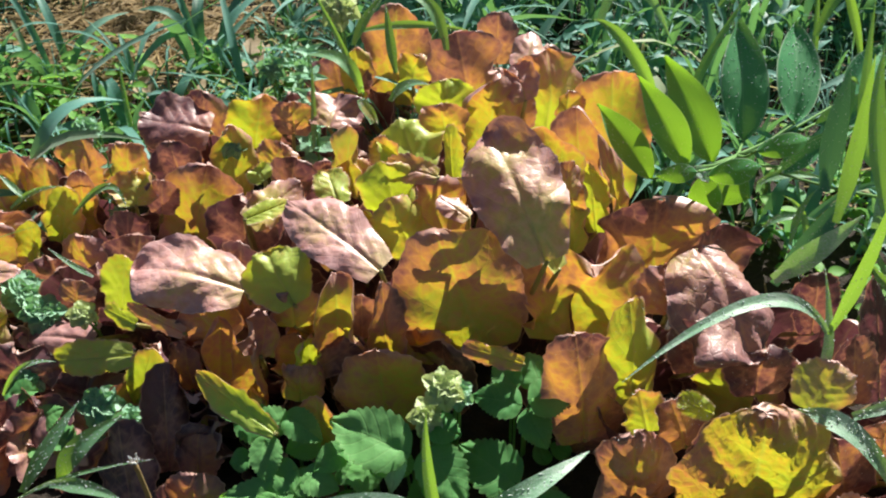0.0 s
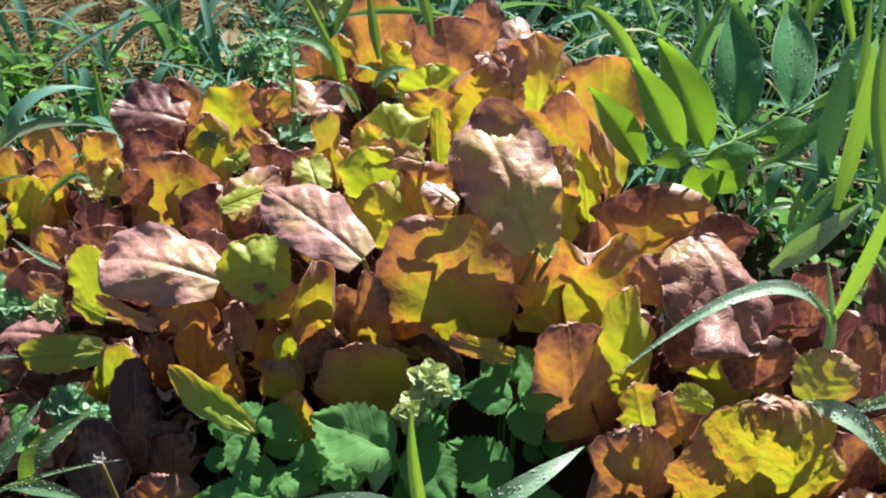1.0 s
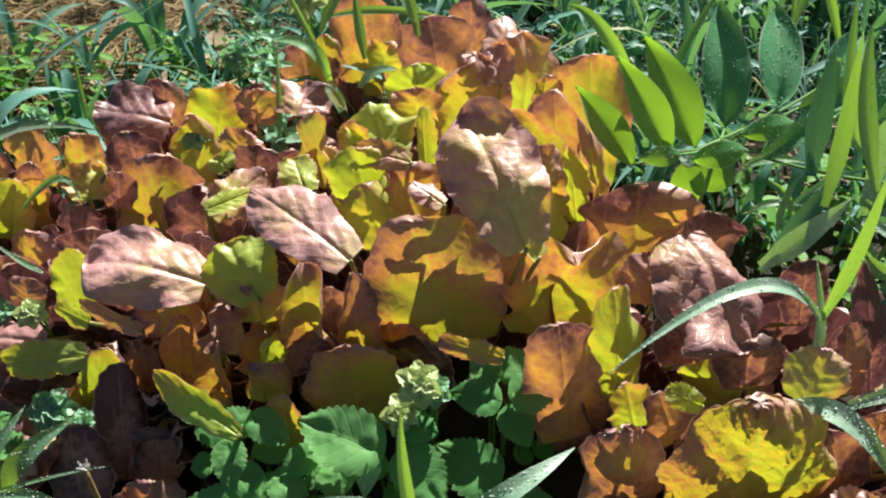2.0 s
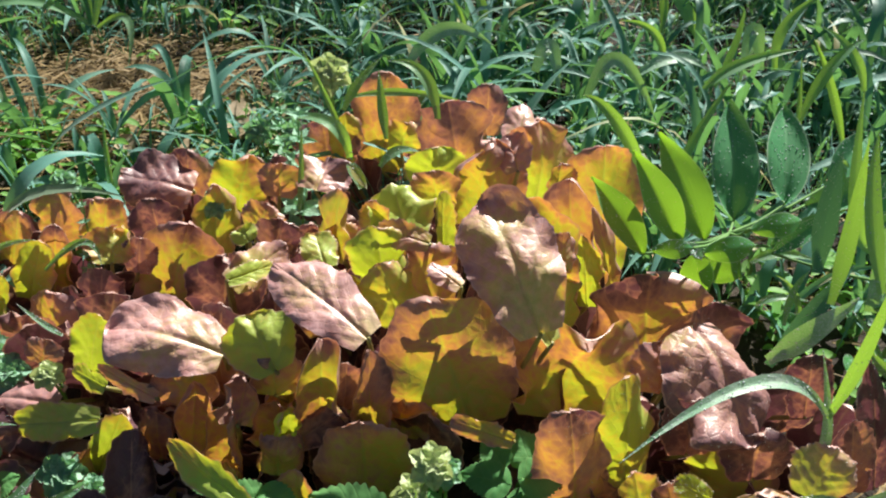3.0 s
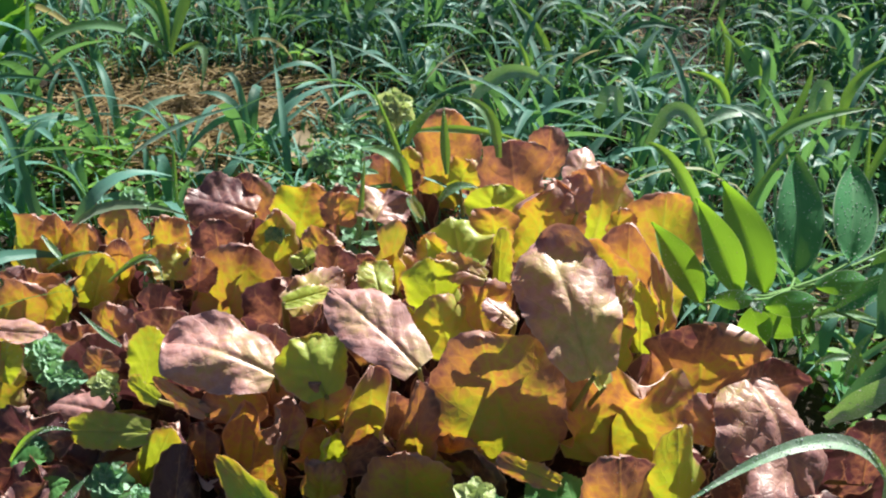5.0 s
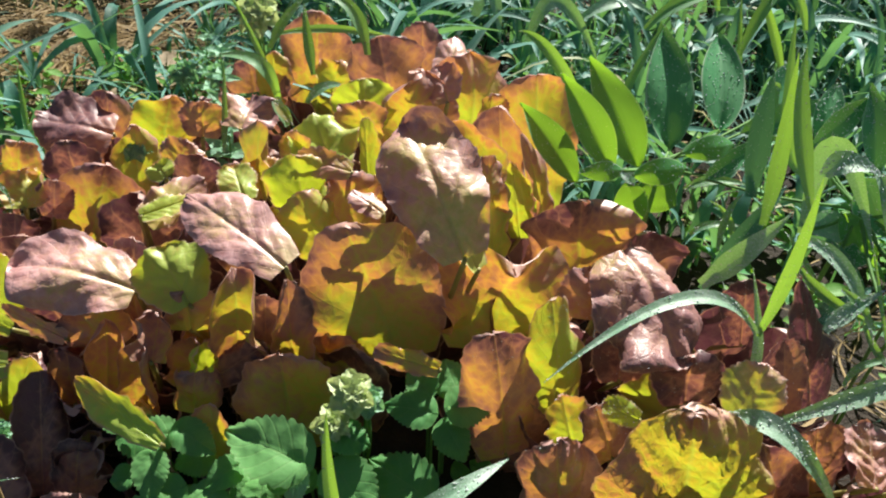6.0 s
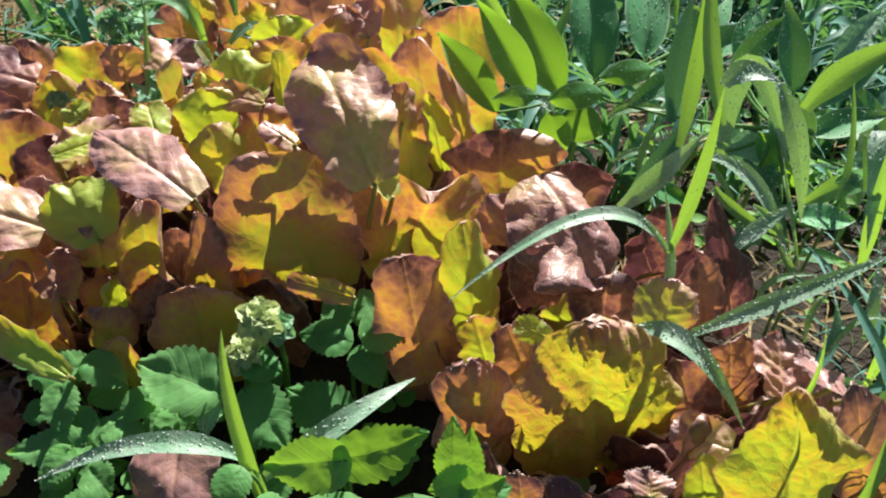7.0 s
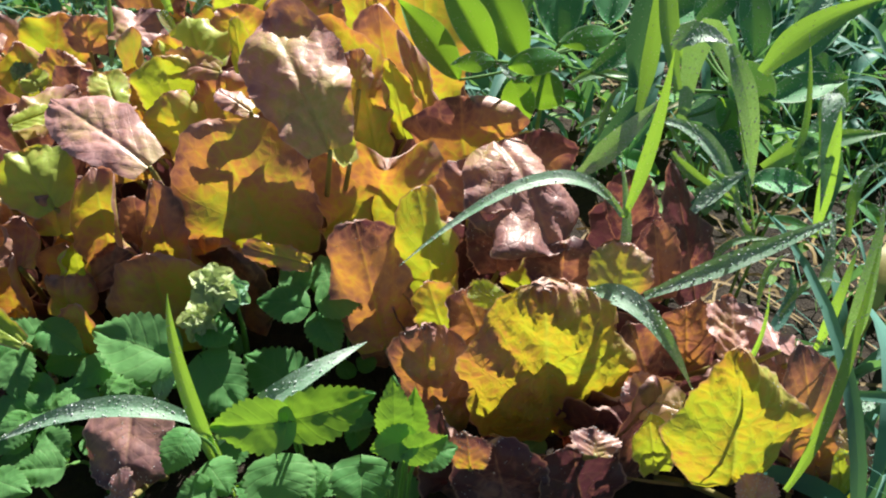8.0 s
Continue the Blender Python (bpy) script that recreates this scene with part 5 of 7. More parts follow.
broad_leaf(plant_broadb, (0.382, 0.5, 0.161), (0.424, 0.52, 0.164), (0.161, -0.461, 0.873), 0.019, material=DULL, seed=207)
broad_leaf(plant_broadb, (0.368, 0.53, 0.174), (0.406, 0.53, 0.18), (-0.124, -0.648, 0.752), 0.029, material=GREY, seed=208)
broad_leaf(plant_broadb, (0.376, 0.58, 0.225), (0.422, 0.6, 0.262), (-0.041, -0.852, 0.522), 0.021, material=DULL, seed=209)
broad_leaf(plant_broadb, (0.4, 0.455, 0.157), (0.438, 0.46, 0.165), (-0.019, -0.807, 0.591), 0.016, seed=210)
broad_leaf(plant_broadb, (0.39, 0.53, 0.193), (0.424, 0.51, 0.153), (-0.19, -0.932, 0.308), 0.026, seed=211)
broad_leaf(plant_broadb, (0.457, 0.57, 0.236), (0.505, 0.6, 0.268), (-0.058, -0.681, 0.73), 0.022, material=GREY, seed=212)
broad_leaf(plant_broadb, (0.458, 0.5, 0.176), (0.491, 0.505, 0.183), (-0.109, -0.52, 0.847), 0.019, material=GREY, seed=213)
root_stock(plant_broadb)


plant_gleft_e = thing("grass_tuft", (-0.290, 0.360, 0), "bluish grass blades in the shade at the bed's edge", "grass", "grass tufts round the bed")
grass_blade(plant_gleft_e, (-0.29, 0.36, 0.06), (-0.276, 0.375, 0.081), (-0.249, 0.4, 0.086), 0.0163, (0.385, -0.547, 0.744), twist=0.2)
grass_blade(plant_gleft_e, (-0.321, 0.355, 0.05), (-0.304, 0.38, 0.073), (-0.285, 0.41, 0.091), 0.0117, (0.413, -0.539, 0.734), twist=-0.2)
grass_blade(plant_gleft_e, (-0.319, 0.345, 0.056), (-0.28, 0.36, 0.065), (-0.223, 0.375, 0.064), 0.0034, (0.387, -0.521, 0.761), twist=0)
grass_blade(plant_gleft_e, (-0.293, 0.35, 0.068), (-0.264, 0.345, 0.072), (-0.234, 0.335, 0.069), 0.0108, (0.375, -0.514, 0.772), twist=0.1)


plant_gright_e = thing("grass_tuft", (0.366, 0.530, 0), "broad dewy grass blades among the sprawling weeds", "grass", "grass tufts round the bed")
grass_blade(plant_gright_e, (0.366, 0.53, 0.171), (0.376, 0.545, 0.243), (0.409, 0.5, 0.176), 0.0212, (-0.442, -0.809, 0.387), twist=0.1, material=DEWY)
grass_blade(plant_gright_e, (0.279, 0.5, 0.135), (0.312, 0.52, 0.179), (0.346, 0.545, 0.208), 0.0163, (-0.36, -0.794, 0.49), twist=0.1, material=FIELD)
grass_blade(plant_gright_e, (0.333, 0.57, 0.18), (0.34, 0.6, 0.226), (0.351, 0.63, 0.268), 0.0200, (-0.372, -0.842, 0.39), twist=0, material=FIELD)
grass_blade(plant_gright_e, (0.349, 0.51, 0.18), (0.389, 0.5, 0.165), (0.408, 0.46, 0.125), 0.0136, (-0.457, -0.739, 0.495), twist=0.1, material=FIELD)
grass_blade(plant_gright_e, (0.468, 0.47, 0.18), (0.463, 0.455, 0.158), (0.451, 0.43, 0.134), 0.0148, (-0.555, -0.667, 0.497), twist=0, material=FIELD)
grass_blade(plant_gright_e, (0.353, 0.45, 0.145), (0.376, 0.46, 0.156), (0.406, 0.475, 0.162), 0.0113, (-0.459, -0.713, 0.529), twist=0, material=FIELD)
grass_blade(plant_gright_e, (0.48, 0.53, 0.205), (0.476, 0.51, 0.18), (0.467, 0.48, 0.151), 0.0119, (-0.547, -0.709, 0.445), twist=0.2, material=DEWY)
grass_blade(plant_gright_e, (0.428, 0.37, 0.115), (0.431, 0.38, 0.139), (0.442, 0.41, 0.166), 0.0088, (-0.553, -0.609, 0.568), twist=0, material=DEWY)
grass_blade(plant_gright_e, (0.387, 0.36, 0.084), (0.413, 0.38, 0.103), (0.417, 0.4, 0.125), 0.0092, (-0.48, -0.625, 0.616), twist=0, material=FIELD)
grass_blade(plant_gright_e, (0.404, 0.37, 0.084), (0.434, 0.36, 0.075), (0.477, 0.37, 0.068), 0.0110, (-0.499, -0.581, 0.643), twist=0, material=FIELD)
grass_blade(plant_gright_e, (0.422, 0.32, 0.065), (0.443, 0.32, 0.068), (0.471, 0.31, 0.07), 0.0105, (-0.523, -0.532, 0.667), twist=0, material=DEWY)
grass_blade(plant_gright_e, (0.466, 0.32, 0.075), (0.448, 0.3, 0.057), (0.433, 0.28, 0.04), 0.0120, (-0.53, -0.502, 0.683), twist=0, material=FIELD)

plant_archleft = thing("grass_tuft", (0.285, 0.412, 0), "short bluish grass shoot beside the lettuce", "grass", "grass tufts round the bed")
grass_blade(plant_archleft, (0.285, 0.412, 0.13), (0.294, 0.423, 0.145), (0.291, 0.46, 0.189), 0.0079, (-0.22, -0.52, 0.91), twist=-0.33, material=DEWY)

plant_arch = thing("grass_tuft", (0.305, 0.43, 0), "grass plant with long arching dewy blades", "grass", "grass tufts round the bed")
grass_blade(plant_arch, (0.286, 0.418, 0.161), (0.222, 0.412, 0.198), (0.124, 0.369, 0.162), 0.0108, (-0.16, -0.56, 0.89), twist=0.25, material=DEWY)
grass_blade(plant_arch, (0.289, 0.421, 0.157), (0.3, 0.429, 0.216), (0.305, 0.441, 0.279), 0.0098, (-0.24, -0.55, 0.85), twist=0.00)
grass_blade(plant_arch, (0.305, 0.441, 0.279), (0.318, 0.441, 0.289), (0.337, 0.43, 0.286), 0.0172, (-0.27, -0.58, 0.77), twist=-0.25, material=DEWY)
grass_blade(plant_arch, (0.34, 0.439, 0.282), (0.351, 0.412, 0.252), (0.362, 0.395, 0.201), 0.0139, (-0.31, -0.54, 0.81), twist=0.33, material=DEWY)

plant_fold = thing("grass_tuft", (0.29, 0.359, 0), "wide grass blade lying over the lettuce", "grass", "grass tufts round the bed")
grass_blade(plant_fold, (0.29, 0.359, 0.137), (0.352, 0.358, 0.171), (0.413, 0.362, 0.201), 0.0134, (-0.31, -0.47, 0.91), twist=0.08, material=DEWY)

plant_upr = thing("grass_tuft", (0.277, 0.5, 0), "dewy green grass tuft at the bed's edge", "grass", "grass tufts round the bed")
grass_blade(plant_upr, (0.277, 0.5, 0.14), (0.303, 0.498, 0.173), (0.329, 0.498, 0.21), 0.0193, (-0.22, -0.56, 0.86), twist=-0.17, material=DEWY)

plant_tall_a = thing("grass_tuft", (0.321, 0.512, 0), "dewy green grass tuft at the bed's edge", "grass", "grass tufts round the bed")
grass_blade(plant_tall_a, (0.322, 0.519, 0.186), (0.333, 0.548, 0.239), (0.337, 0.578, 0.307), 0.0132, (-0.24, -0.6, 0.78), twist=-0.42)
grass_blade(plant_tall_a, (0.334, 0.484, 0.225), (0.328, 0.527, 0.275), (0.333, 0.563, 0.32), 0.0137, (-0.25, -0.6, 0.75), twist=0.17)
grass_blade(plant_tall_a, (0.329, 0.479, 0.202), (0.364, 0.461, 0.186), (0.383, 0.424, 0.145), 0.0136, (-0.29, -0.53, 0.85), twist=-0.33, material=DEWY)
grass_blade(plant_tall_a, (0.299, 0.532, 0.151), (0.307, 0.55, 0.173), (0.321, 0.561, 0.189), 0.0063, (-0.21, -0.58, 0.83), twist=-0.17)
grass_blade(plant_tall_a, (0.319, 0.544, 0.138), (0.318, 0.563, 0.16), (0.301, 0.576, 0.172), 0.0058, (-0.21, -0.58, 0.84), twist=-0.42)

plant_tall_b = thing("grass_tuft", (0.384, 0.441, 0), "dewy green grass tuft at the bed's edge", "grass", "grass tufts round the bed")
grass_blade(plant_tall_b, (0.355, 0.445, 0.181), (0.369, 0.436, 0.172), (0.379, 0.423, 0.158), 0.0074, (-0.3, -0.51, 0.87), twist=-0.08)
grass_blade(plant_tall_b, (0.409, 0.465, 0.167), (0.441, 0.457, 0.194), (0.487, 0.449, 0.208), 0.0189, (-0.36, -0.51, 0.83), twist=0.00)
grass_blade(plant_tall_b, (0.387, 0.413, 0.148), (0.382, 0.442, 0.182), (0.377, 0.469, 0.214), 0.0031, (-0.31, -0.52, 0.86), twist=0.08)

plant_tall_c = thing("grass_tuft", (0.427, 0.476, 0), "dewy green grass tuft at the bed's edge", "grass", "grass tufts round the bed")
grass_blade(plant_tall_c, (0.406, 0.503, 0.228), (0.434, 0.503, 0.264), (0.477, 0.494, 0.292), 0.0217, (-0.35, -0.55, 0.75), twist=0.25)
grass_blade(plant_tall_c, (0.435, 0.454, 0.237), (0.428, 0.434, 0.227), (0.418, 0.395, 0.179), 0.0157, (-0.36, -0.51, 0.81), twist=-0.25, material=DEWY)
grass_blade(plant_tall_c, (0.439, 0.47, 0.225), (0.439, 0.456, 0.209), (0.435, 0.44, 0.188), 0.0068, (-0.36, -0.51, 0.81), twist=0.33)

plant_tall_d = thing("grass_tuft", (0.43, 0.406, 0), "dewy green grass tuft at the bed's edge", "grass", "grass tufts round the bed")
grass_blade(plant_tall_d, (0.43, 0.406, 0.146), (0.426, 0.413, 0.201), (0.423, 0.423, 0.245), 0.0106, (-0.36, -0.49, 0.84), twist=0.00)

plant_tall_e = thing("grass_tuft", (0.353, 0.236, 0), "dewy green grass tuft at the bed's edge", "grass", "grass tufts round the bed")
grass_blade(plant_tall_e, (0.353, 0.236, 0.087), (0.368, 0.252, 0.156), (0.39, 0.3, 0.233), 0.0073, (-0.36, -0.38, 0.97), twist=-0.25)

plant_tall_f = thing("grass_tuft", (0.412, 0.302, 0), "dewy green grass tuft at the bed's edge", "grass", "grass tufts round the bed")
grass_blade(plant_tall_f, (0.406, 0.327, 0.111), (0.404, 0.325, 0.156), (0.414, 0.342, 0.193), 0.0071, (-0.37, -0.42, 0.92), twist=0.33)
grass_blade(plant_tall_f, (0.393, 0.287, 0.155), (0.392, 0.294, 0.195), (0.4, 0.321, 0.244), 0.0107, (-0.38, -0.42, 0.91), twist=0.08, material=DEWY)
grass_blade(plant_tall_f, (0.438, 0.291, 0.104), (0.423, 0.29, 0.1), (0.408, 0.293, 0.102), 0.0142, (-0.37, -0.37, 0.97), twist=-0.17, material=DEWY)

plant_tall_g = thing("grass_tuft", (0.328, 0.309, 0), "dewy green grass tuft at the bed's edge", "grass", "grass tufts round the bed")
grass_blade(plant_tall_g, (0.328, 0.309, 0.092), (0.335, 0.29, 0.149), (0.332, 0.297, 0.204), 0.0036, (-0.31, -0.42, 0.97), twist=-0.42)

plant_yellow = thing("grass_tuft", (0.005, 0.303, 0), "young grass shoot with three pale blades", "grass", "grass tufts round the bed")
grass_blade(plant_yellow, (0.007, 0.305, 0.019), (-0.009, 0.311, 0.118), (-0.012, 0.327, 0.183), 0.0103, (0.14, -0.45, 1.02), twist=0.17)
grass_blade(plant_yellow, (-0.005, 0.31, 0.086), (-0.06, 0.309, 0.107), (-0.13, 0.301, 0.086), 0.0138, (0.2, -0.43, 1.01), twist=-0.08, material=DEWY)
grass_blade(plant_yellow, (0.006, 0.302, 0.078), (0.056, 0.31, 0.119), (0.102, 0.34, 0.123), 0.0152, (0.06, -0.46, 1.02), twist=-0.33, material=DEWY)
grass_blade(plant_yellow, (0.011, 0.296, 0.025), (0.002, 0.306, 0.067), (-0.005, 0.311, 0.087), 0.0044, (0.12, -0.42, 1.05), twist=0.25)

plant_gright_a = thing("grass_tuft", (0.243, 0.356, 0), "dewy green grass tuft at the bed's edge", "grass", "grass tufts round the bed")
grass_blade(plant_gright_a, (0.243, 0.356, 0.142), (0.274, 0.33, 0.155), (0.306, 0.293, 0.117), 0.0150, (-0.23, -0.47, 0.96), twist=0.00, material=DEWY)

plant_gright_b = thing("grass_tuft", (0.29, 0.587, 0), "dewy green grass tuft at the bed's edge", "grass", "grass tufts round the bed")
grass_blade(plant_gright_b, (0.292, 0.574, 0.137), (0.312, 0.578, 0.146), (0.341, 0.574, 0.145), 0.0074, (-0.2, -0.58, 0.84), twist=-0.25)
grass_blade(plant_gright_b, (0.288, 0.6, 0.167), (0.313, 0.603, 0.176), (0.347, 0.597, 0.174), 0.0097, (-0.2, -0.59, 0.81), twist=-0.08)

plant_gright_c = thing("grass_tuft", (0.359, 0.456, 0), "dewy green grass tuft at the bed's edge", "grass", "grass tufts round the bed")
grass_blade(plant_gright_c, (0.336, 0.472, 0.179), (0.357, 0.456, 0.163), (0.395, 0.439, 0.149), 0.0096, (-0.28, -0.52, 0.87), twist=0.33)
grass_blade(plant_gright_c, (0.382, 0.443, 0.151), (0.394, 0.425, 0.132), (0.407, 0.418, 0.126), 0.0064, (-0.31, -0.48, 0.9), twist=-0.17)
grass_blade(plant_gright_c, (0.342, 0.426, 0.157), (0.361, 0.435, 0.17), (0.386, 0.442, 0.183), 0.0126, (-0.29, -0.52, 0.87), twist=0.17, material=DEWY)
grass_blade(plant_gright_c, (0.374, 0.484, 0.138), (0.357, 0.509, 0.165), (0.344, 0.522, 0.178), 0.0048, (-0.26, -0.55, 0.85), twist=0.25)

plant_gright_d = thing("grass_tuft", (0.424, 0.465, 0), "dewy green grass tuft at the bed's edge", "grass", "grass tufts round the bed")
grass_blade(plant_gright_d, (0.432, 0.488, 0.183), (0.444, 0.464, 0.156), (0.431, 0.448, 0.135), 0.0066, (-0.35, -0.5, 0.85), twist=0.08)
grass_blade(plant_gright_d, (0.415, 0.442, 0.187), (0.428, 0.464, 0.216), (0.431, 0.501, 0.261), 0.0050, (-0.35, -0.52, 0.81), twist=-0.33)

plant_gleft_a = thing("grass_tuft", (-0.353, 0.798, 0), "slender grass blades at the bed's shaded edge", "grass", "grass tufts round the bed")
grass_blade(plant_gleft_a, (-0.353, 0.798, 0.073), (-0.363, 0.829, 0.109), (-0.373, 0.863, 0.149), 0.0069, (0.24, -0.57, 0.83), twist=-0.42)

plant_gleft_b = thing("grass_tuft", (-0.359, 0.63, 0), "slender grass blades at the bed's shaded edge", "grass", "grass tufts round the bed")
grass_blade(plant_gleft_b, (-0.359, 0.63, 0.105), (-0.326, 0.647, 0.127), (-0.307, 0.633, 0.11), 0.0074, (0.26, -0.53, 0.88), twist=0.17)

plant_gleft_c = thing("grass_tuft", (-0.306, 0.531, 0), "slender grass blades at the bed's shaded edge", "grass", "grass tufts round the bed")
grass_blade(plant_gleft_c, (-0.306, 0.531, 0.113), (-0.324, 0.538, 0.12), (-0.346, 0.547, 0.132), 0.0052, (0.28, -0.48, 0.92), twist=-0.08)

plant_gleft_d = thing("grass_tuft", (-0.425, 0.645, 0), "slender grass blades at the bed's shaded edge", "grass", "grass tufts round the bed")
grass_blade(plant_gleft_d, (-0.431, 0.655, 0.134), (-0.414, 0.645, 0.122), (-0.406, 0.639, 0.115), 0.0066, (0.31, -0.5, 0.87), twist=-0.33)
grass_blade(plant_gleft_d, (-0.42, 0.634, 0.109), (-0.398, 0.644, 0.122), (-0.37, 0.648, 0.126), 0.0058, (0.3, -0.51, 0.87), twist=0.25)

plant_gback_a = thing("grass_tuft", (-0.08, 0.802, 0), "green grass blades rising behind the lettuce", "grass", "grass tufts round the bed")
grass_blade(plant_gback_a, (-0.084, 0.791, 0.147), (-0.112, 0.831, 0.194), (-0.146, 0.872, 0.241), 0.0065, (0.08, -0.63, 0.8), twist=-0.42)
grass_blade(plant_gback_a, (-0.087, 0.793, 0.149), (-0.109, 0.799, 0.187), (-0.161, 0.82, 0.179), 0.0155, (0.08, -0.62, 0.82), twist=0.17)
grass_blade(plant_gback_a, (-0.047, 0.762, 0.19), (-0.053, 0.784, 0.217), (-0.058, 0.809, 0.246), 0.0106, (0.04, -0.63, 0.8), twist=-0.08)
grass_blade(plant_gback_a, (-0.096, 0.827, 0.189), (-0.081, 0.847, 0.213), (-0.056, 0.867, 0.237), 0.0112, (0.05, -0.64, 0.79), twist=-0.25)
grass_blade(plant_gback_a, (-0.087, 0.837, 0.201), (-0.025, 0.841, 0.207), (0.043, 0.834, 0.2), 0.0093, (0.01, -0.63, 0.79), twist=0.33)

plant_gback_b = thing("grass_tuft", (-0.067, 0.723, 0), "green grass blades rising behind the lettuce", "grass", "grass tufts round the bed")
grass_blade(plant_gback_b, (-0.052, 0.734, 0.173), (-0.035, 0.745, 0.186), (-0.012, 0.745, 0.186), 0.0113, (0.02, -0.61, 0.84), twist=-0.33)
grass_blade(plant_gback_b, (-0.07, 0.719, 0.155), (-0.081, 0.734, 0.172), (-0.081, 0.734, 0.172), 0.0113, (0.06, -0.6, 0.85), twist=0.25)
grass_blade(plant_gback_b, (-0.08, 0.717, 0.182), (-0.071, 0.709, 0.174), (-0.063, 0.702, 0.165), 0.0110, (0.05, -0.6, 0.86), twist=0.00)

plant_gback_c = thing("grass_tuft", (0.006, 0.804, 0), "green grass blades rising behind the lettuce", "grass", "grass tufts round the bed")
grass_blade(plant_gback_c, (0.006, 0.804, 0.195), (-0.012, 0.835, 0.232), (-0.049, 0.844, 0.241), 0.0146, (0, -0.64, 0.78), twist=0.08)

plant_gback_d = thing("grass_tuft", (-0.132, 0.711, 0), "green grass blades rising behind the lettuce", "grass", "grass tufts round the bed")
grass_blade(plant_gback_d, (-0.132, 0.711, 0.129), (-0.132, 0.736, 0.158), (-0.135, 0.774, 0.203), 0.0062, (0.1, -0.6, 0.85), twist=-0.17)

plant_gback_e = thing("grass_tuft", (0.27, 0.813, 0), "green grass blades rising behind the lettuce", "grass", "grass tufts round the bed")
grass_blade(plant_gback_e, (0.251, 0.803, 0.12), (0.205, 0.825, 0.192), (0.171, 0.862, 0.205), 0.0158, (-0.16, -0.61, 0.8), twist=-0.42)
grass_blade(plant_gback_e, (0.289, 0.824, 0.116), (0.308, 0.858, 0.156), (0.361, 0.912, 0.221), 0.0108, (-0.22, -0.59, 0.8), twist=0.17)

plant_gback_f = thing("grass_tuft", (0.446, 0.889, 0), "green grass blades rising behind the lettuce", "grass", "grass tufts round the bed")
grass_blade(plant_gback_f, (0.456, 0.898, 0.129), (0.459, 0.929, 0.166), (0.463, 0.978, 0.224), 0.0072, (-0.29, -0.58, 0.77), twist=-0.08)
grass_blade(plant_gback_f, (0.437, 0.881, 0.178), (0.472, 0.916, 0.232), (0.512, 0.935, 0.262), 0.0147, (-0.31, -0.59, 0.71), twist=-0.17)

plant_gback_g = thing("grass_tuft", (0.369, 0.592, 0), "green grass blades rising behind the lettuce", "grass", "grass tufts round the bed")
grass_blade(plant_gback_g, (0.386, 0.587, 0.193), (0.371, 0.612, 0.223), (0.381, 0.683, 0.306), 0.0134, (-0.32, -0.53, 0.82), twist=-0.33)
grass_blade(plant_gback_g, (0.351, 0.597, 0.204), (0.356, 0.632, 0.245), (0.366, 0.635, 0.249), 0.0134, (-0.31, -0.55, 0.8), twist=0.25)

plant_rosettepale = thing("downy_weed", (-0, 0.388, 0), "pale downy weed with frilled flower-like tops", "weed", "weeds among the lettuces")
rosette(plant_rosettepale, (-0, 0.388, 0.133), (0.13, -0.57, 0.81), 0.0171, PALE, seed=245)
rosette(plant_rosettepale, (-0.011, 0.384, 0.106), (0.14, -0.54, 0.83), 0.0163, PALE, seed=246)
rosette(plant_rosettepale, (0.011, 0.392, 0.122), (0.11, -0.56, 0.82), 0.0135, GREY, seed=247)
root_stock(plant_rosettepale)

plant_rosettel_a = thing("downy_weed", (-0.36, 0.522, 0), "grey-green frilled weed growing between the lettuces", "weed", "weeds among the lettuces")
rosette(plant_rosettel_a, (-0.393, 0.561, 0.064), (0.34, -0.51, 0.79), 0.0240, GREY, seed=248)
rosette(plant_rosettel_a, (-0.37, 0.54, 0.059), (0.33, -0.5, 0.8), 0.0210, GREY, seed=249)
rosette(plant_rosettel_a, (-0.314, 0.507, 0.091), (0.3, -0.51, 0.81), 0.0138, PALE, seed=250)
rosette(plant_rosettel_a, (-0.365, 0.481, 0.04), (0.33, -0.45, 0.83), 0.0176, GREY, seed=251)
root_stock(plant_rosettel_a)

plant_rosettel_b = thing("downy_weed", (-0.279, 0.429, 0), "grey-green frilled weed growing between the lettuces", "weed", "weeds among the lettuces")
rosette(plant_rosettel_b, (-0.289, 0.442, 0.046), (0.28, -0.44, 0.85), 0.0192, GREY, seed=252)
rosette(plant_rosettel_b, (-0.263, 0.431, 0.04), (0.26, -0.44, 0.86), 0.0153, GREY, seed=253)
rosette(plant_rosettel_b, (-0.285, 0.415, 0.019), (0.27, -0.41, 0.87), 0.0143, GREY, seed=254)
root_stock(plant_rosettel_b)

plant_rosettel_c = thing("downy_weed", (-0.378, 0.75, 0), "grey-green frilled weed growing between the lettuces", "weed", "weeds among the lettuces")
rosette(plant_rosettel_c, (-0.378, 0.75, 0.129), (0.31, -0.63, 0.71), 0.0157, GREY, seed=255)
root_stock(plant_rosettel_c)

plant_rosetteb_a = thing("downy_weed", (-0.158, 0.885, 0), "small grey-green frilled weed in the grass", "weed", "weeds among the lettuces")
rosette(plant_rosetteb_a, (-0.121, 0.928, 0.187), (0.09, -0.75, 0.66), 0.0270, PALE, seed=256)
rosette(plant_rosetteb_a, (-0.152, 0.848, 0.147), (0.12, -0.71, 0.7), 0.0182, GREY, seed=257)
rosette(plant_rosetteb_a, (-0.201, 0.878, 0.134), (0.15, -0.7, 0.69), 0.0175, GREY, seed=258)
root_stock(plant_rosetteb_a)

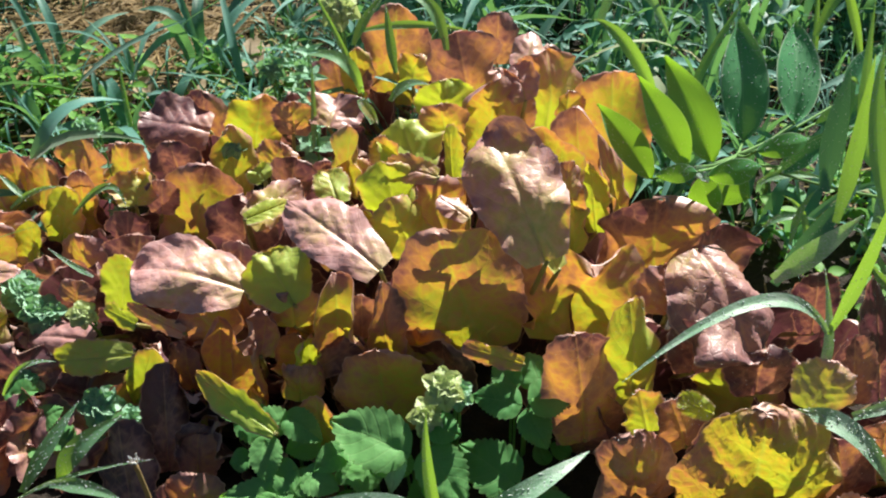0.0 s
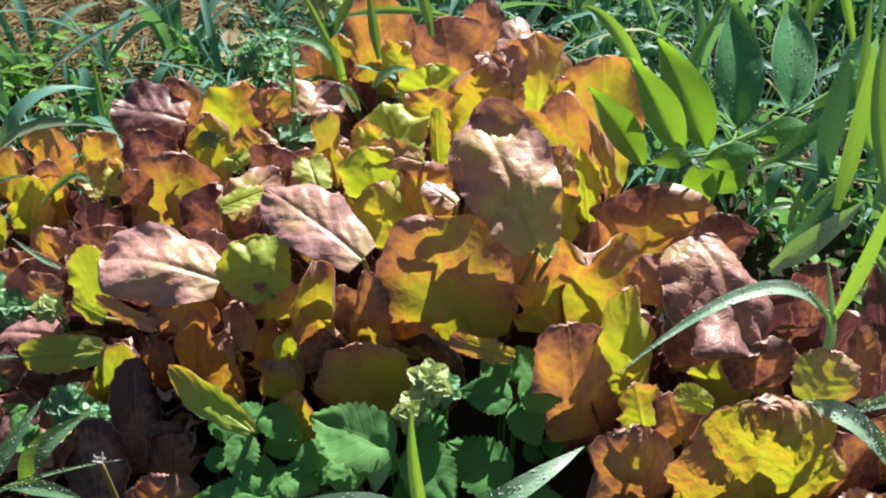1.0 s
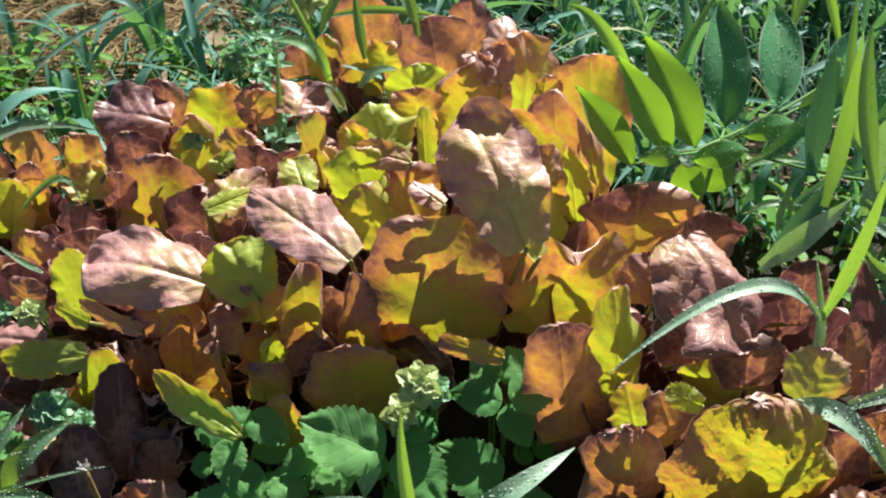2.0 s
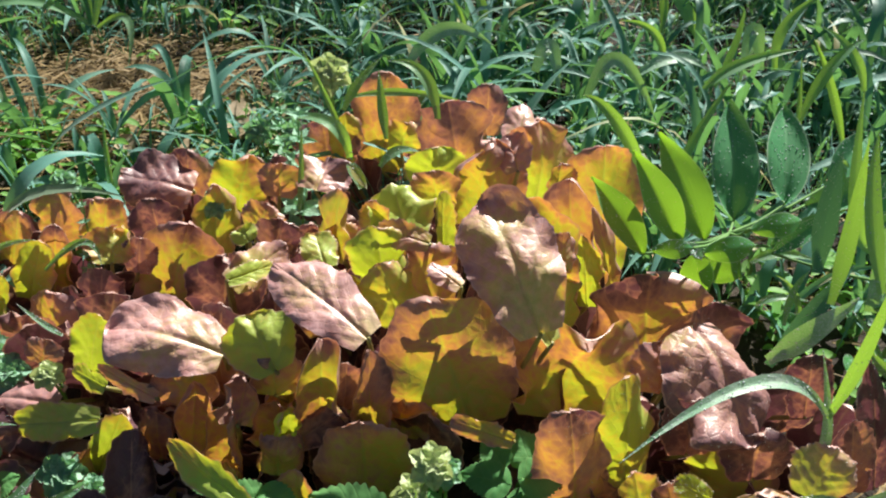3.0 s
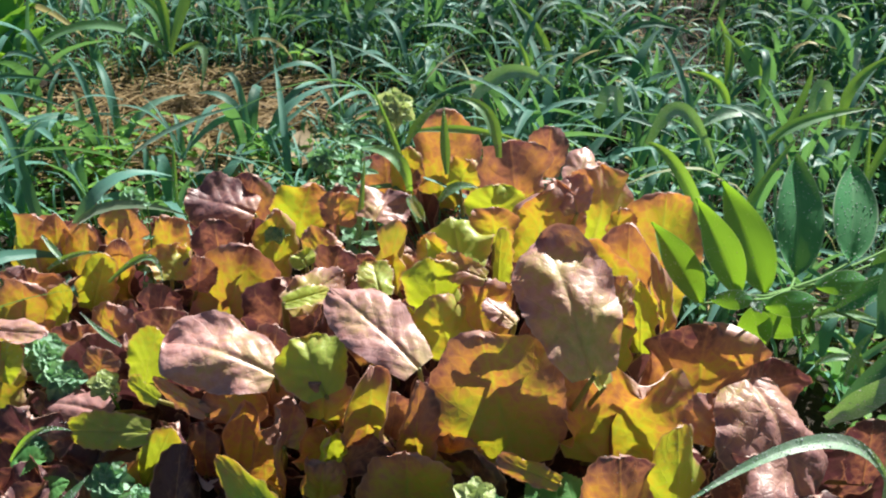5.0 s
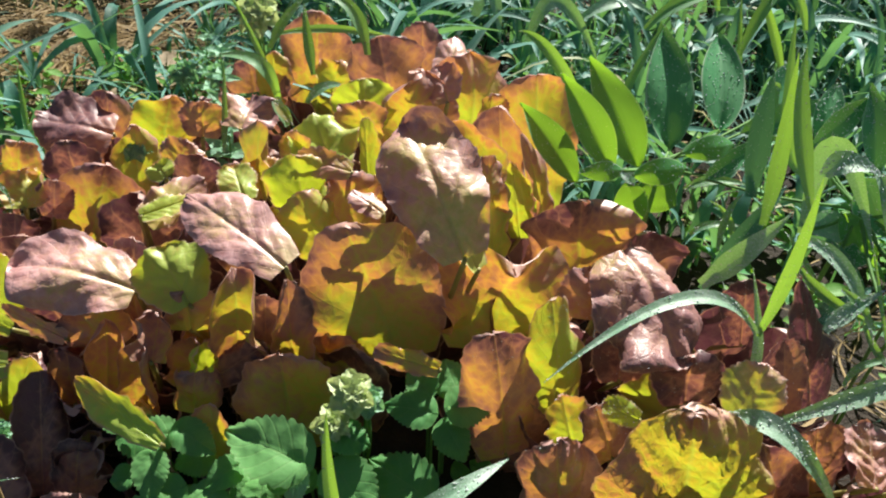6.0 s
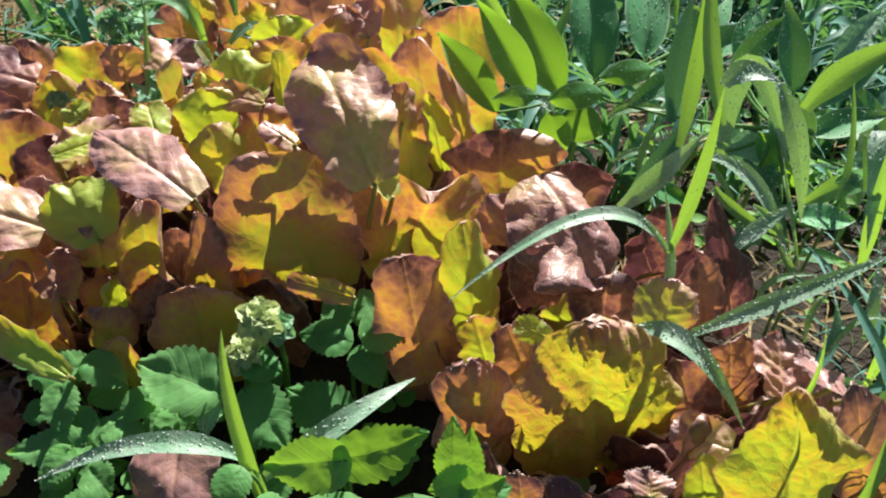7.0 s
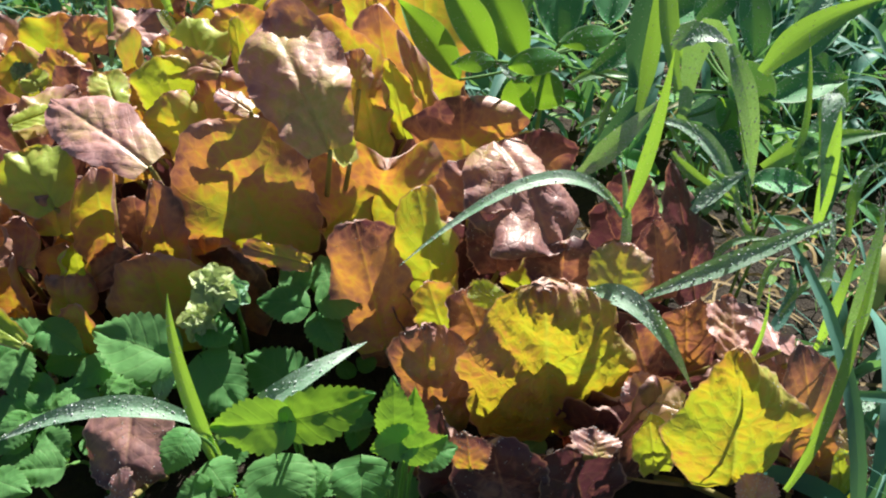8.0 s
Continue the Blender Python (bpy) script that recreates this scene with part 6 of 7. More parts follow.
plant_rosetteb_b = thing("downy_weed", (-0.221, 0.731, 0), "small grey-green frilled weed in the grass", "weed", "weeds among the lettuces")
rosette(plant_rosetteb_b, (-0.221, 0.731, 0.122), (0.19, -0.65, 0.74), 0.0168, GREY, seed=259)
root_stock(plant_rosetteb_b)

plant_rosetteb_c = thing("downy_weed", (0.403, 0.464, 0), "small grey-green frilled weed in the grass", "weed", "weeds among the lettuces")
rosette(plant_rosetteb_c, (0.431, 0.456, 0.197), (-0.4, -0.59, 0.7), 0.0109, GREY, seed=260)
rosette(plant_rosetteb_c, (0.375, 0.472, 0.135), (-0.32, -0.58, 0.75), 0.0135, GREY, seed=261)
root_stock(plant_rosetteb_c)

plant_galium262 = thing("whorled_weed", (-0.138, 0.746, 0), "slender bright green weed with whorled leaves", "weed", "weeds among the lettuces")
whorled_weed(plant_galium262, (-0.138, 0.746, 0), (-0.14, 0.785, 0.2), 0.034, seed=262)

plant_sprout263 = thing("whorled_weed", (-0.353, 0.7, 0), "small yellow-green weed sprout", "weed", "weeds among the lettuces")
whorled_weed(plant_sprout263, (-0.353, 0.7, 0), (-0.341, 0.697, 0.155), 0.0102, seed=263)

plant_sprout264 = thing("whorled_weed", (-0.181, 0.91, 0), "small yellow-green weed sprout", "weed", "weeds among the lettuces")
whorled_weed(plant_sprout264, (-0.181, 0.91, 0), (-0.18, 0.913, 0.161), 0.024, seed=264)

plant_gright_e = thing("grass_tuft", (0.397, 0.361, 0), "dewy green grass tuft at the bed's edge", "grass", "grass tufts round the bed")
grass_blade(plant_gright_e, (0.431, 0.374, 0.172), (0.439, 0.396, 0.199), (0.458, 0.404, 0.212), 0.0075, (-0.38, -0.48, 0.84), twist=0.00)
grass_blade(plant_gright_e, (0.383, 0.344, 0.128), (0.407, 0.357, 0.147), (0.43, 0.352, 0.145), 0.0041, (-0.35, -0.44, 0.91), twist=-0.25)
grass_blade(plant_gright_e, (0.378, 0.364, 0.12), (0.386, 0.379, 0.139), (0.402, 0.385, 0.149), 0.0048, (-0.32, -0.46, 0.92), twist=0.33)

plant_gright_f = thing("grass_tuft", (0.355, 0.4, 0), "dewy green grass tuft at the bed's edge", "grass", "grass tufts round the bed")
grass_blade(plant_gright_f, (0.355, 0.4, 0.127), (0.372, 0.409, 0.141), (0.405, 0.407, 0.144), 0.0056, (-0.3, -0.48, 0.9), twist=0.08)

plant_gback_h = thing("grass_tuft", (0.456, 1.131, 0), "green grass blades rising behind the lettuce", "grass", "grass tufts round the bed")
grass_blade(plant_gback_h, (0.428, 1.135, 0.107), (0.457, 1.173, 0.164), (0.467, 1.201, 0.206), 0.0112, (-0.25, -0.62, 0.71), twist=-0.42)
grass_blade(plant_gback_h, (0.484, 1.126, 0.141), (0.469, 1.155, 0.19), (0.454, 1.111, 0.117), 0.0236, (-0.27, -0.61, 0.72), twist=0.00, material=DEWY)

plant_gback_i = thing("grass_tuft", (0.495, 1.103, 0), "green grass blades rising behind the lettuce", "grass", "grass tufts round the bed")
grass_blade(plant_gback_i, (0.495, 1.103, 0.152), (0.507, 1.139, 0.205), (0.568, 1.166, 0.249), 0.0155, (-0.28, -0.61, 0.69), twist=0.17)

plant_gback_j = thing("grass_tuft", (0.518, 0.906, 0), "green grass blades rising behind the lettuce", "grass", "grass tufts round the bed")
grass_blade(plant_gback_j, (0.518, 0.906, 0.131), (0.499, 0.948, 0.193), (0.475, 0.983, 0.242), 0.0114, (-0.32, -0.58, 0.73), twist=-0.08)

plant_gback_k = thing("grass_tuft", (0.367, 1.201, 0), "green grass blades rising behind the lettuce", "grass", "grass tufts round the bed")
grass_blade(plant_gback_k, (0.367, 1.201, 0.112), (0.347, 1.23, 0.153), (0.294, 1.24, 0.164), 0.0129, (-0.19, -0.64, 0.71), twist=-0.33)

plant_gback_l = thing("grass_tuft", (0.596, 1.039, 0), "green grass blades rising behind the lettuce", "grass", "grass tufts round the bed")
grass_blade(plant_gback_l, (0.596, 1.039, 0.153), (0.578, 1.069, 0.195), (0.53, 1.09, 0.224), 0.0148, (-0.33, -0.59, 0.7), twist=0.25)

plant_broadc = thing("broadleaf_weed", (-0.836, 1.322, 0), "leafy sunlit weed at the far edge of the grass", "weed", "weeds among the lettuces")
broad_leaf(plant_broadc, (-0.851, 1.346, 0.043), (-0.87, 1.412, 0.185), (0.44, -0.79, 0.43), 0.060, seed=295)
broad_leaf(plant_broadc, (-0.826, 1.313, 0.058), (-0.776, 1.348, 0.133), (0.09, -0.92, 0.37), 0.049, material=CLOVER, seed=296)
broad_leaf(plant_broadc, (-0.857, 1.335, 0.036), (-0.911, 1.367, 0.113), (0.46, -0.65, 0.6), 0.060, seed=297)
broad_leaf(plant_broadc, (-0.839, 1.302, 0.04), (-0.784, 1.337, 0.115), (-0.18, -0.84, 0.52), 0.069, seed=298)
broad_leaf(plant_broadc, (-0.849, 1.372, 0.077), (-0.835, 1.42, 0.177), (0.37, -0.86, 0.35), 0.040, material=CLOVER, seed=299)
broad_leaf(plant_broadc, (-0.806, 1.274, 0.033), (-0.858, 1.302, 0.099), (0.48, -0.6, 0.63), 0.058, seed=300)
broad_leaf(plant_broadc, (-0.797, 1.28, 0.042), (-0.743, 1.311, 0.108), (-0.1, -0.87, 0.48), 0.039, material=CLOVER, seed=301)
broad_leaf(plant_broadc, (-0.901, 1.407, 0.06), (-0.957, 1.44, 0.139), (0.42, -0.68, 0.59), 0.062, material=CLOVER, seed=302)
broad_leaf(plant_broadc, (-0.797, 1.268, 0.067), (-0.826, 1.235, 0.025), (-0.02, -0.78, 0.63), 0.057, seed=303)
root_stock(plant_broadc)

plant_gback_m = thing("grass_tuft", (-0.545, 1.322, 0), "green grass blades rising behind the lettuce", "grass", "grass tufts round the bed")
grass_blade(plant_gback_m, (-0.548, 1.322, 0.081), (-0.676, 1.296, 0.12), (-0.782, 1.213, 0.045), 0.0186, (0.29, -0.6, 0.72), twist=0.25)
grass_blade(plant_gback_m, (-0.548, 1.322, 0.081), (-0.592, 1.362, 0.149), (-0.691, 1.364, 0.157), 0.0176, (0.25, -0.62, 0.71), twist=0.00)
grass_blade(plant_gback_m, (-0.548, 1.322, 0.081), (-0.573, 1.368, 0.159), (-0.628, 1.392, 0.201), 0.0162, (0.24, -0.63, 0.71), twist=-0.25)
grass_blade(plant_gback_m, (-0.543, 1.322, 0.081), (-0.525, 1.372, 0.163), (-0.503, 1.409, 0.224), 0.0176, (0.22, -0.63, 0.71), twist=0.33)
grass_blade(plant_gback_m, (-0.538, 1.32, 0.077), (-0.484, 1.31, 0.097), (-0.468, 1.234, 0.048), 0.0145, (0.21, -0.62, 0.74), twist=0.08)

plant_gback_n = thing("grass_tuft", (0.333, 1.706, 0), "green grass blades rising behind the lettuce", "grass", "grass tufts round the bed")
grass_blade(plant_gback_n, (0.333, 1.706, 0.141), (0.355, 1.741, 0.199), (0.43, 1.777, 0.256), 0.0176, (-0.15, -0.66, 0.66), twist=-0.17)

plant_gback_o = thing("grass_tuft", (0.423, 1.437, 0), "green grass blades rising behind the lettuce", "grass", "grass tufts round the bed")
grass_blade(plant_gback_o, (0.423, 1.437, 0.079), (0.426, 1.47, 0.132), (0.399, 1.5, 0.184), 0.0155, (-0.21, -0.64, 0.71), twist=-0.42)

plant_gback_p = thing("grass_tuft", (0.479, 1.384, 0), "green grass blades rising behind the lettuce", "grass", "grass tufts round the bed")
grass_blade(plant_gback_p, (0.479, 1.384, 0.085), (0.441, 1.418, 0.142), (0.397, 1.435, 0.173), 0.0255, (-0.22, -0.63, 0.71), twist=0.17)

plant_gback_q = thing("grass_tuft", (0.114, 1.419, 0), "green grass blades rising behind the lettuce", "grass", "grass tufts round the bed")
grass_blade(plant_gback_q, (0.114, 1.419, 0.061), (0.084, 1.46, 0.13), (0.025, 1.488, 0.178), 0.0171, (-0.06, -0.66, 0.72), twist=-0.08)

plant_gback_r = thing("grass_tuft", (0.153, 1.11, 0), "green grass blades rising behind the lettuce", "grass", "grass tufts round the bed")
grass_blade(plant_gback_r, (0.153, 1.11, 0.127), (0.174, 1.129, 0.157), (0.19, 1.091, 0.095), 0.0267, (-0.13, -0.64, 0.76), twist=-0.33, material=DEWY)

plant_gback_s = thing("grass_tuft", (0.22, 1.049, 0), "green grass blades rising behind the lettuce", "grass", "grass tufts round the bed")
grass_blade(plant_gback_s, (0.22, 1.049, 0.119), (0.262, 1.076, 0.164), (0.319, 1.035, 0.094), 0.0226, (-0.18, -0.63, 0.76), twist=0.25, material=DEWY)

plant_gback_t = thing("grass_tuft", (0.309, 1.158, 0), "green grass blades rising behind the lettuce", "grass", "grass tufts round the bed")
grass_blade(plant_gback_t, (0.309, 1.158, 0.105), (0.375, 1.177, 0.133), (0.429, 1.168, 0.115), 0.0213, (-0.22, -0.62, 0.75), twist=-0.25, material=DEWY)

plant_gback_u = thing("grass_tuft", (-0.03, 1.105, 0), "green grass blades rising behind the lettuce", "grass", "grass tufts round the bed")
grass_blade(plant_gback_u, (-0.03, 1.105, 0.126), (0.022, 1.134, 0.173), (0.091, 1.127, 0.157), 0.0236, (-0.04, -0.65, 0.75), twist=0.33, material=DEWY)

plant_gback_v = thing("grass_tuft", (0.366, 1.015, 0), "green grass blades rising behind the lettuce", "grass", "grass tufts round the bed")
grass_blade(plant_gback_v, (0.366, 1.015, 0.154), (0.416, 1.034, 0.185), (0.503, 1.049, 0.205), 0.0171, (-0.27, -0.6, 0.74), twist=0.08)

plant_gback_w = thing("grass_tuft", (0.05, 1.212, 0), "green grass blades rising behind the lettuce", "grass", "grass tufts round the bed")
grass_blade(plant_gback_w, (0.05, 1.212, 0.107), (0.054, 1.236, 0.146), (0.026, 1.262, 0.19), 0.0094, (-0.06, -0.65, 0.74), twist=-0.17)

plant_gleft_g = thing("grass_tuft", (-0.364, 0.438, 0), "slender grass blades at the bed's shaded edge", "grass", "grass tufts round the bed")
grass_blade(plant_gleft_g, (-0.364, 0.438, 0.064), (-0.338, 0.44, 0.097), (-0.311, 0.442, 0.101), 0.0055, (0.31, -0.42, 0.97), twist=0.00)

plant_nettle_d = thing("dead_nettle", (-0.347, 0.439, 0), "low green weed with scalloped heart-shaped leaves", "weed", "weeds among the lettuces")
toothed_leaf(plant_nettle_d, (-0.373, 0.458, 0.04), (-0.349, 0.46, 0.045), (-0.2, -0.29, 0.93), 0.027, seed=339)
toothed_leaf(plant_nettle_d, (-0.351, 0.444, 0.023), (-0.368, 0.446, 0.028), (0.23, -0.25, 0.94), 0.027, seed=340)
toothed_leaf(plant_nettle_d, (-0.347, 0.44, 0.025), (-0.327, 0.447, 0.037), (-0.33, -0.5, 0.8), 0.024, seed=341)
toothed_leaf(plant_nettle_d, (-0.336, 0.425, 0.012), (-0.357, 0.427, 0.017), (0.21, -0.23, 0.95), 0.029, seed=342)
toothed_leaf(plant_nettle_d, (-0.33, 0.428, 0.025), (-0.309, 0.421, 0.02), (0.14, -0.23, 0.96), 0.026, seed=343)
root_stock(plant_nettle_d)

dry_stalk((-0.211, 0.324, 0), (-0.211, 0.329, 0.123))
dead_leaf((-0.335, 0.971, 0.03), (-0.352, 1.093, 0.03), (0.1, -0.3, 1), 0.039, 266)
dead_leaf((-0.269, 1.051, 0.03), (-0.257, 1.171, 0.03), (0.1, -0.3, 1), 0.050, 267)
dead_leaf((-0.418, 1.025, 0.03), (-0.386, 0.963, 0.03), (0.1, -0.3, 1), 0.031, 268)


# ---- grass and litter round the bed ----
def in_bed(x, y):
    """True where the lettuces and their weeds keep the grass out."""
    return ((x + 0.03) / (0.37 if x > 0 else 0.50)) ** 2 + ((y - 0.52) / 0.34) ** 2 < 1 or (-0.42 < x < 0.40 and 0.05 < y < 0.5) or (-0.42 < x < 0.37 and -0.1 < y < 0.34)


def join_blades(name, blades, material, label, category):
    verts, faces, uvs = [], [], []
    for v, f, w in blades:
        k = len(verts)
        verts += v
        faces += [tuple(i + k for i in q) for q in f]
        uvs += w
    ob = new(name, mesh_of(name, verts, faces, uvs, None, material))
    return tagged(ob, label, category, kind="stuff")


def random_blade(rng, x, y, height, width, lean, n=8):
    th = rng.uniform(0, 2 * math.pi)
    d = Vector((math.cos(th), math.sin(th), 0))
    b = Vector((x, y, ground_height(x, y) - 0.004))
    reach = height * lean * rng.uniform(0.5, 1.5)
    tip = b + d * reach + Vector((0, 0, height * (1 - 0.55 * lean * rng.uniform(0.2, 1.2))))
    mid = b + d * (reach * 0.38) + Vector((0, 0, height * 0.72))
    return blade_geometry(b, mid, tip, width, d * -0.7 + Vector((0, 0, 0.6)), rng.uniform(-0.9, 0.9), n, 3, 0.5)


def fill_bed():
    """Inner and lower leaves of every head, half hidden behind the ones that show; their dark tones hold the gaps'
    shade.
    """
    rng = random.Random(3)
    heads = [plant_centre, plant_left, plant_farleft, plant_back, plant_right, plant_front, plant_corner]
    for head in heads:
        for i, o in enumerate([c for c in head.children if c.name.startswith("leaf")]):
            tip = o.data.vertices[(LEAF_U - 1) * LEAF_V + LEAF_V // 2].co
            p = tip + Vector((rng.uniform(-0.03, 0.03), rng.uniform(0.015, 0.045), 0))
            p.z = max(0.03, tip.z * rng.uniform(0.5, 0.84))
            foot = Vector((p.x + rng.uniform(-0.02, 0.02), p.y + rng.uniform(0.0, 0.03), 0.006))
            face = Vector((rng.uniform(-0.6, 0.6), -0.9, rng.uniform(0.0, 0.6)))
            # tone near black: the shade between leaves is put into the pigment
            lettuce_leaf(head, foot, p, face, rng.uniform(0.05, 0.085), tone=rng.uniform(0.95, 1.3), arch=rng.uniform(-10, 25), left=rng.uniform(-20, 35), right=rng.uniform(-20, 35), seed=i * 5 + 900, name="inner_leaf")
    for i in range(26):
        x, y = rng.uniform(-0.44, -0.05), rng.uniform(0.30, 0.46)
        if y < 0.36 - 0.1 * x * 2.2 and x > -0.2:
            continue
        p = Vector((x, y, rng.uniform(0.02, 0.05)))
        foot = Vector((x + rng.uniform(-0.03, 0.03), y + rng.uniform(0.01, 0.04), 0.004))
        # deep tone stands in for shade low at the bed's front
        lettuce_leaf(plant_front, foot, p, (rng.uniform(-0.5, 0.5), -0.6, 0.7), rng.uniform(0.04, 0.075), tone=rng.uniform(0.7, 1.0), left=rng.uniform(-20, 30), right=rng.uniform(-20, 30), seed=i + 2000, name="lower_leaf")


def fill_weeds():
    """The lower storey of the toothed weeds, down to the soil."""
    rng = random.Random(5)
    weeds = [o for o in scene.objects if o.name.startswith("dead_nettle")]
    spots = 0
    while spots < 64:
        x, y = rng.uniform(-0.19, 0.24), rng.uniform(0.17, 0.42)
        if y > 0.40 - 0.35 * abs(x - 0.02) and rng.random() < 0.7:
            continue
        spots += 1
        z = rng.uniform(0.01, 0.04)
        th = rng.uniform(0, 6.3)
        d = Vector((math.cos(th), math.sin(th), rng.uniform(-0.3, 0.1)))
        size = rng.uniform(0.018, 0.033)
        c = Vector((x, y, z))
        toothed_leaf(weeds[0] if x < 0.05 else plant_catmint, c, c + d * size, (rng.uniform(-0.4, 0.4), -0.3, 1), size * 0.8, seed=spots, name="lower_leaf")


def fill_edge():
    """Small leaves and short blades that crowd the feet of the weeds beside the bed."""
    rng = random.Random(41)
    weeds = [o for o in scene.objects if o.name.startswith("broadleaf_weed") and o.location.x > 0.15 and o.location.y < 1.0]
    for i in range(38):
        x, y = rng.uniform(0.36, 0.72), rng.uniform(0.5, 0.88)
        host = min(weeds, key=lambda o: (o.location.x - x) ** 2 + (o.location.y - y) ** 2)
        c = Vector((x, y, rng.uniform(0.01, 0.05)))
        th = rng.uniform(0, 6.3)
        d = Vector((math.cos(th), math.sin(th), rng.uniform(-0.2, 0.6)))
        size = rng.uniform(0.03, 0.075)
        broad_leaf(host, c, c + d * size, (rng.uniform(-0.5, 0.5), -0.4, 1), size * rng.uniform(0.2, 0.42), curl=rng.uniform(0, 0.2), seed=i, name="lower_leaf")


def clump(rng, out, x, y, count, tall, wide, n=10):
    """One grass plant: blades that rise together and arch away from its foot."""
    turn = rng.uniform(0, 6.3)
    for i in range(count):
        th = turn + i * 2.4 + rng.uniform(-0.5, 0.5)
        d = Vector((math.cos(th), math.sin(th), 0))
        h = tall * rng.uniform(0.5, 1.1)
        b = Vector((x + rng.uniform(-0.012, 0.012), y + rng.uniform(-0.012, 0.012), 0))
        b.z = ground_height(b.x, b.y) - 0.004
        reach = h * rng.uniform(0.35, 1.25)
        mid = b + d * (reach * 0.35) + Vector((0, 0, h * rng.uniform(0.5, 0.75)))
        tip = b + d * reach + Vector((0, 0, h * rng.uniform(0.15, 0.95)))
        out.append(blade_geometry(b, mid, tip, wide * rng.uniform(0.55, 1.25), d * -0.8 + Vector((0, 0, 0.6)), rng.uniform(-1.1, 1.1), n, 3, 0.5))


def open_soil(x, y):
    """How bare the ground is: the straw patch and a few gaps."""
    bare = 0.95 * math.exp(-(((x + 0.44) / 0.25) ** 2 + ((y - 1.22) / 0.17) ** 2))
    bare = max(bare, 0.9 * math.exp(-(((x - 0.42) / 0.14) ** 2 + ((y - 1.95) / 0.16) ** 2)))
    bare = max(bare, 0.7 * math.exp(-(((x - 0.46) / 0.14) ** 2 + ((y - 0.58) / 0.12) ** 2)))
    bare = max(bare, math.exp(-(((x + 0.8) / 0.22) ** 2 + ((y - 1.85) / 0.22) ** 2)))
    bare = max(bare, 0.9 * math.exp(-(((x + 0.2) / 0.3) ** 2 + ((y - 2.15) / 0.18) ** 2)))
    bare = max(bare, math.exp(-(((x - 0.40) / 0.24) ** 2 + ((y - 2.3) / 0.26) ** 2)))
    return max(bare, 0.55 * math.exp(-(((x - 0.52) / 0.2) ** 2 + ((y - 0.40) / 0.14) ** 2)))


def grass_field():
    rng = random.Random(7)
    near, far, fine = [], [], []
    while len(near) < 4900:
        x, y = rng.uniform(-1.25, 1.25), rng.uniform(0.1, 2.1)
        if in_bed(x, y) or abs(x) > 0.55 + 0.55 * y:
            continue
        dens = 0.62 + 0.8 * noise.noise((x * 3.1, y * 3.1, 5)) - 1.0 * open_soil(x, y)
        if rng.random() > dens:
            continue
        if open_soil(x, y) > 0.5 and rng.random() < 0.85:
            continue
        big = rng.random() < 0.6
        clump(rng, near, x, y, rng.randint(3, 7), rng.uniform(0.12, 0.24) if big else rng.uniform(0.06, 0.13), rng.uniform(0.011, 0.0185) if big else rng.uniform(0.006, 0.010))
    while len(far) < 9500:
        x, y = rng.gauss(0.0, 1.7), rng.gauss(1.9, 1.5)
        if in_bed(x, y) or (y < 2.1 and abs(x) < 0.55 + 0.55 * y and y > 0.1) or (abs(x) < 0.6 and -0.5 < y < 0.2) or rng.random() < open_soil(x, y):
            continue
        clump(rng, far, x, y, rng.randint(3, 6), rng.uniform(0.10, 0.22), rng.uniform(0.008, 0.015), 6)
    while len(fine) < 9000:
        x, y = rng.uniform(-1.75, 1.75), rng.uniform(0.15, 3.0)
        if in_bed(x, y) or abs(x) > 0.45 + 0.55 * y or rng.random() > 0.6 + noise.noise((x * 2.3, y * 2.3, 11)) - 0.8 * open_soil(x, y):
            continue
        fine.append(random_blade(rng, x, y, rng.uniform(0.03, 0.12), rng.uniform(0.0015, 0.004), rng.uniform(0.4, 1.4), 6))
    for i in range(26):
        clump(rng, near, rng.gauss(0.86, 0.1), rng.gauss(2.1, 0.09), 6, rng.uniform(0.22, 0.36), rng.uniform(0.009, 0.014))
    join_blades("grass", near, FIELD, "dewy coarse green grass around the bed", "grass")
    join_blades("meadow_grass", far, FIELD, "coarse green grass spreading away from the bed", "grass")
    join_blades("fine_grass", fine, FIELD, "short fine grass between the coarse blades", "grass")


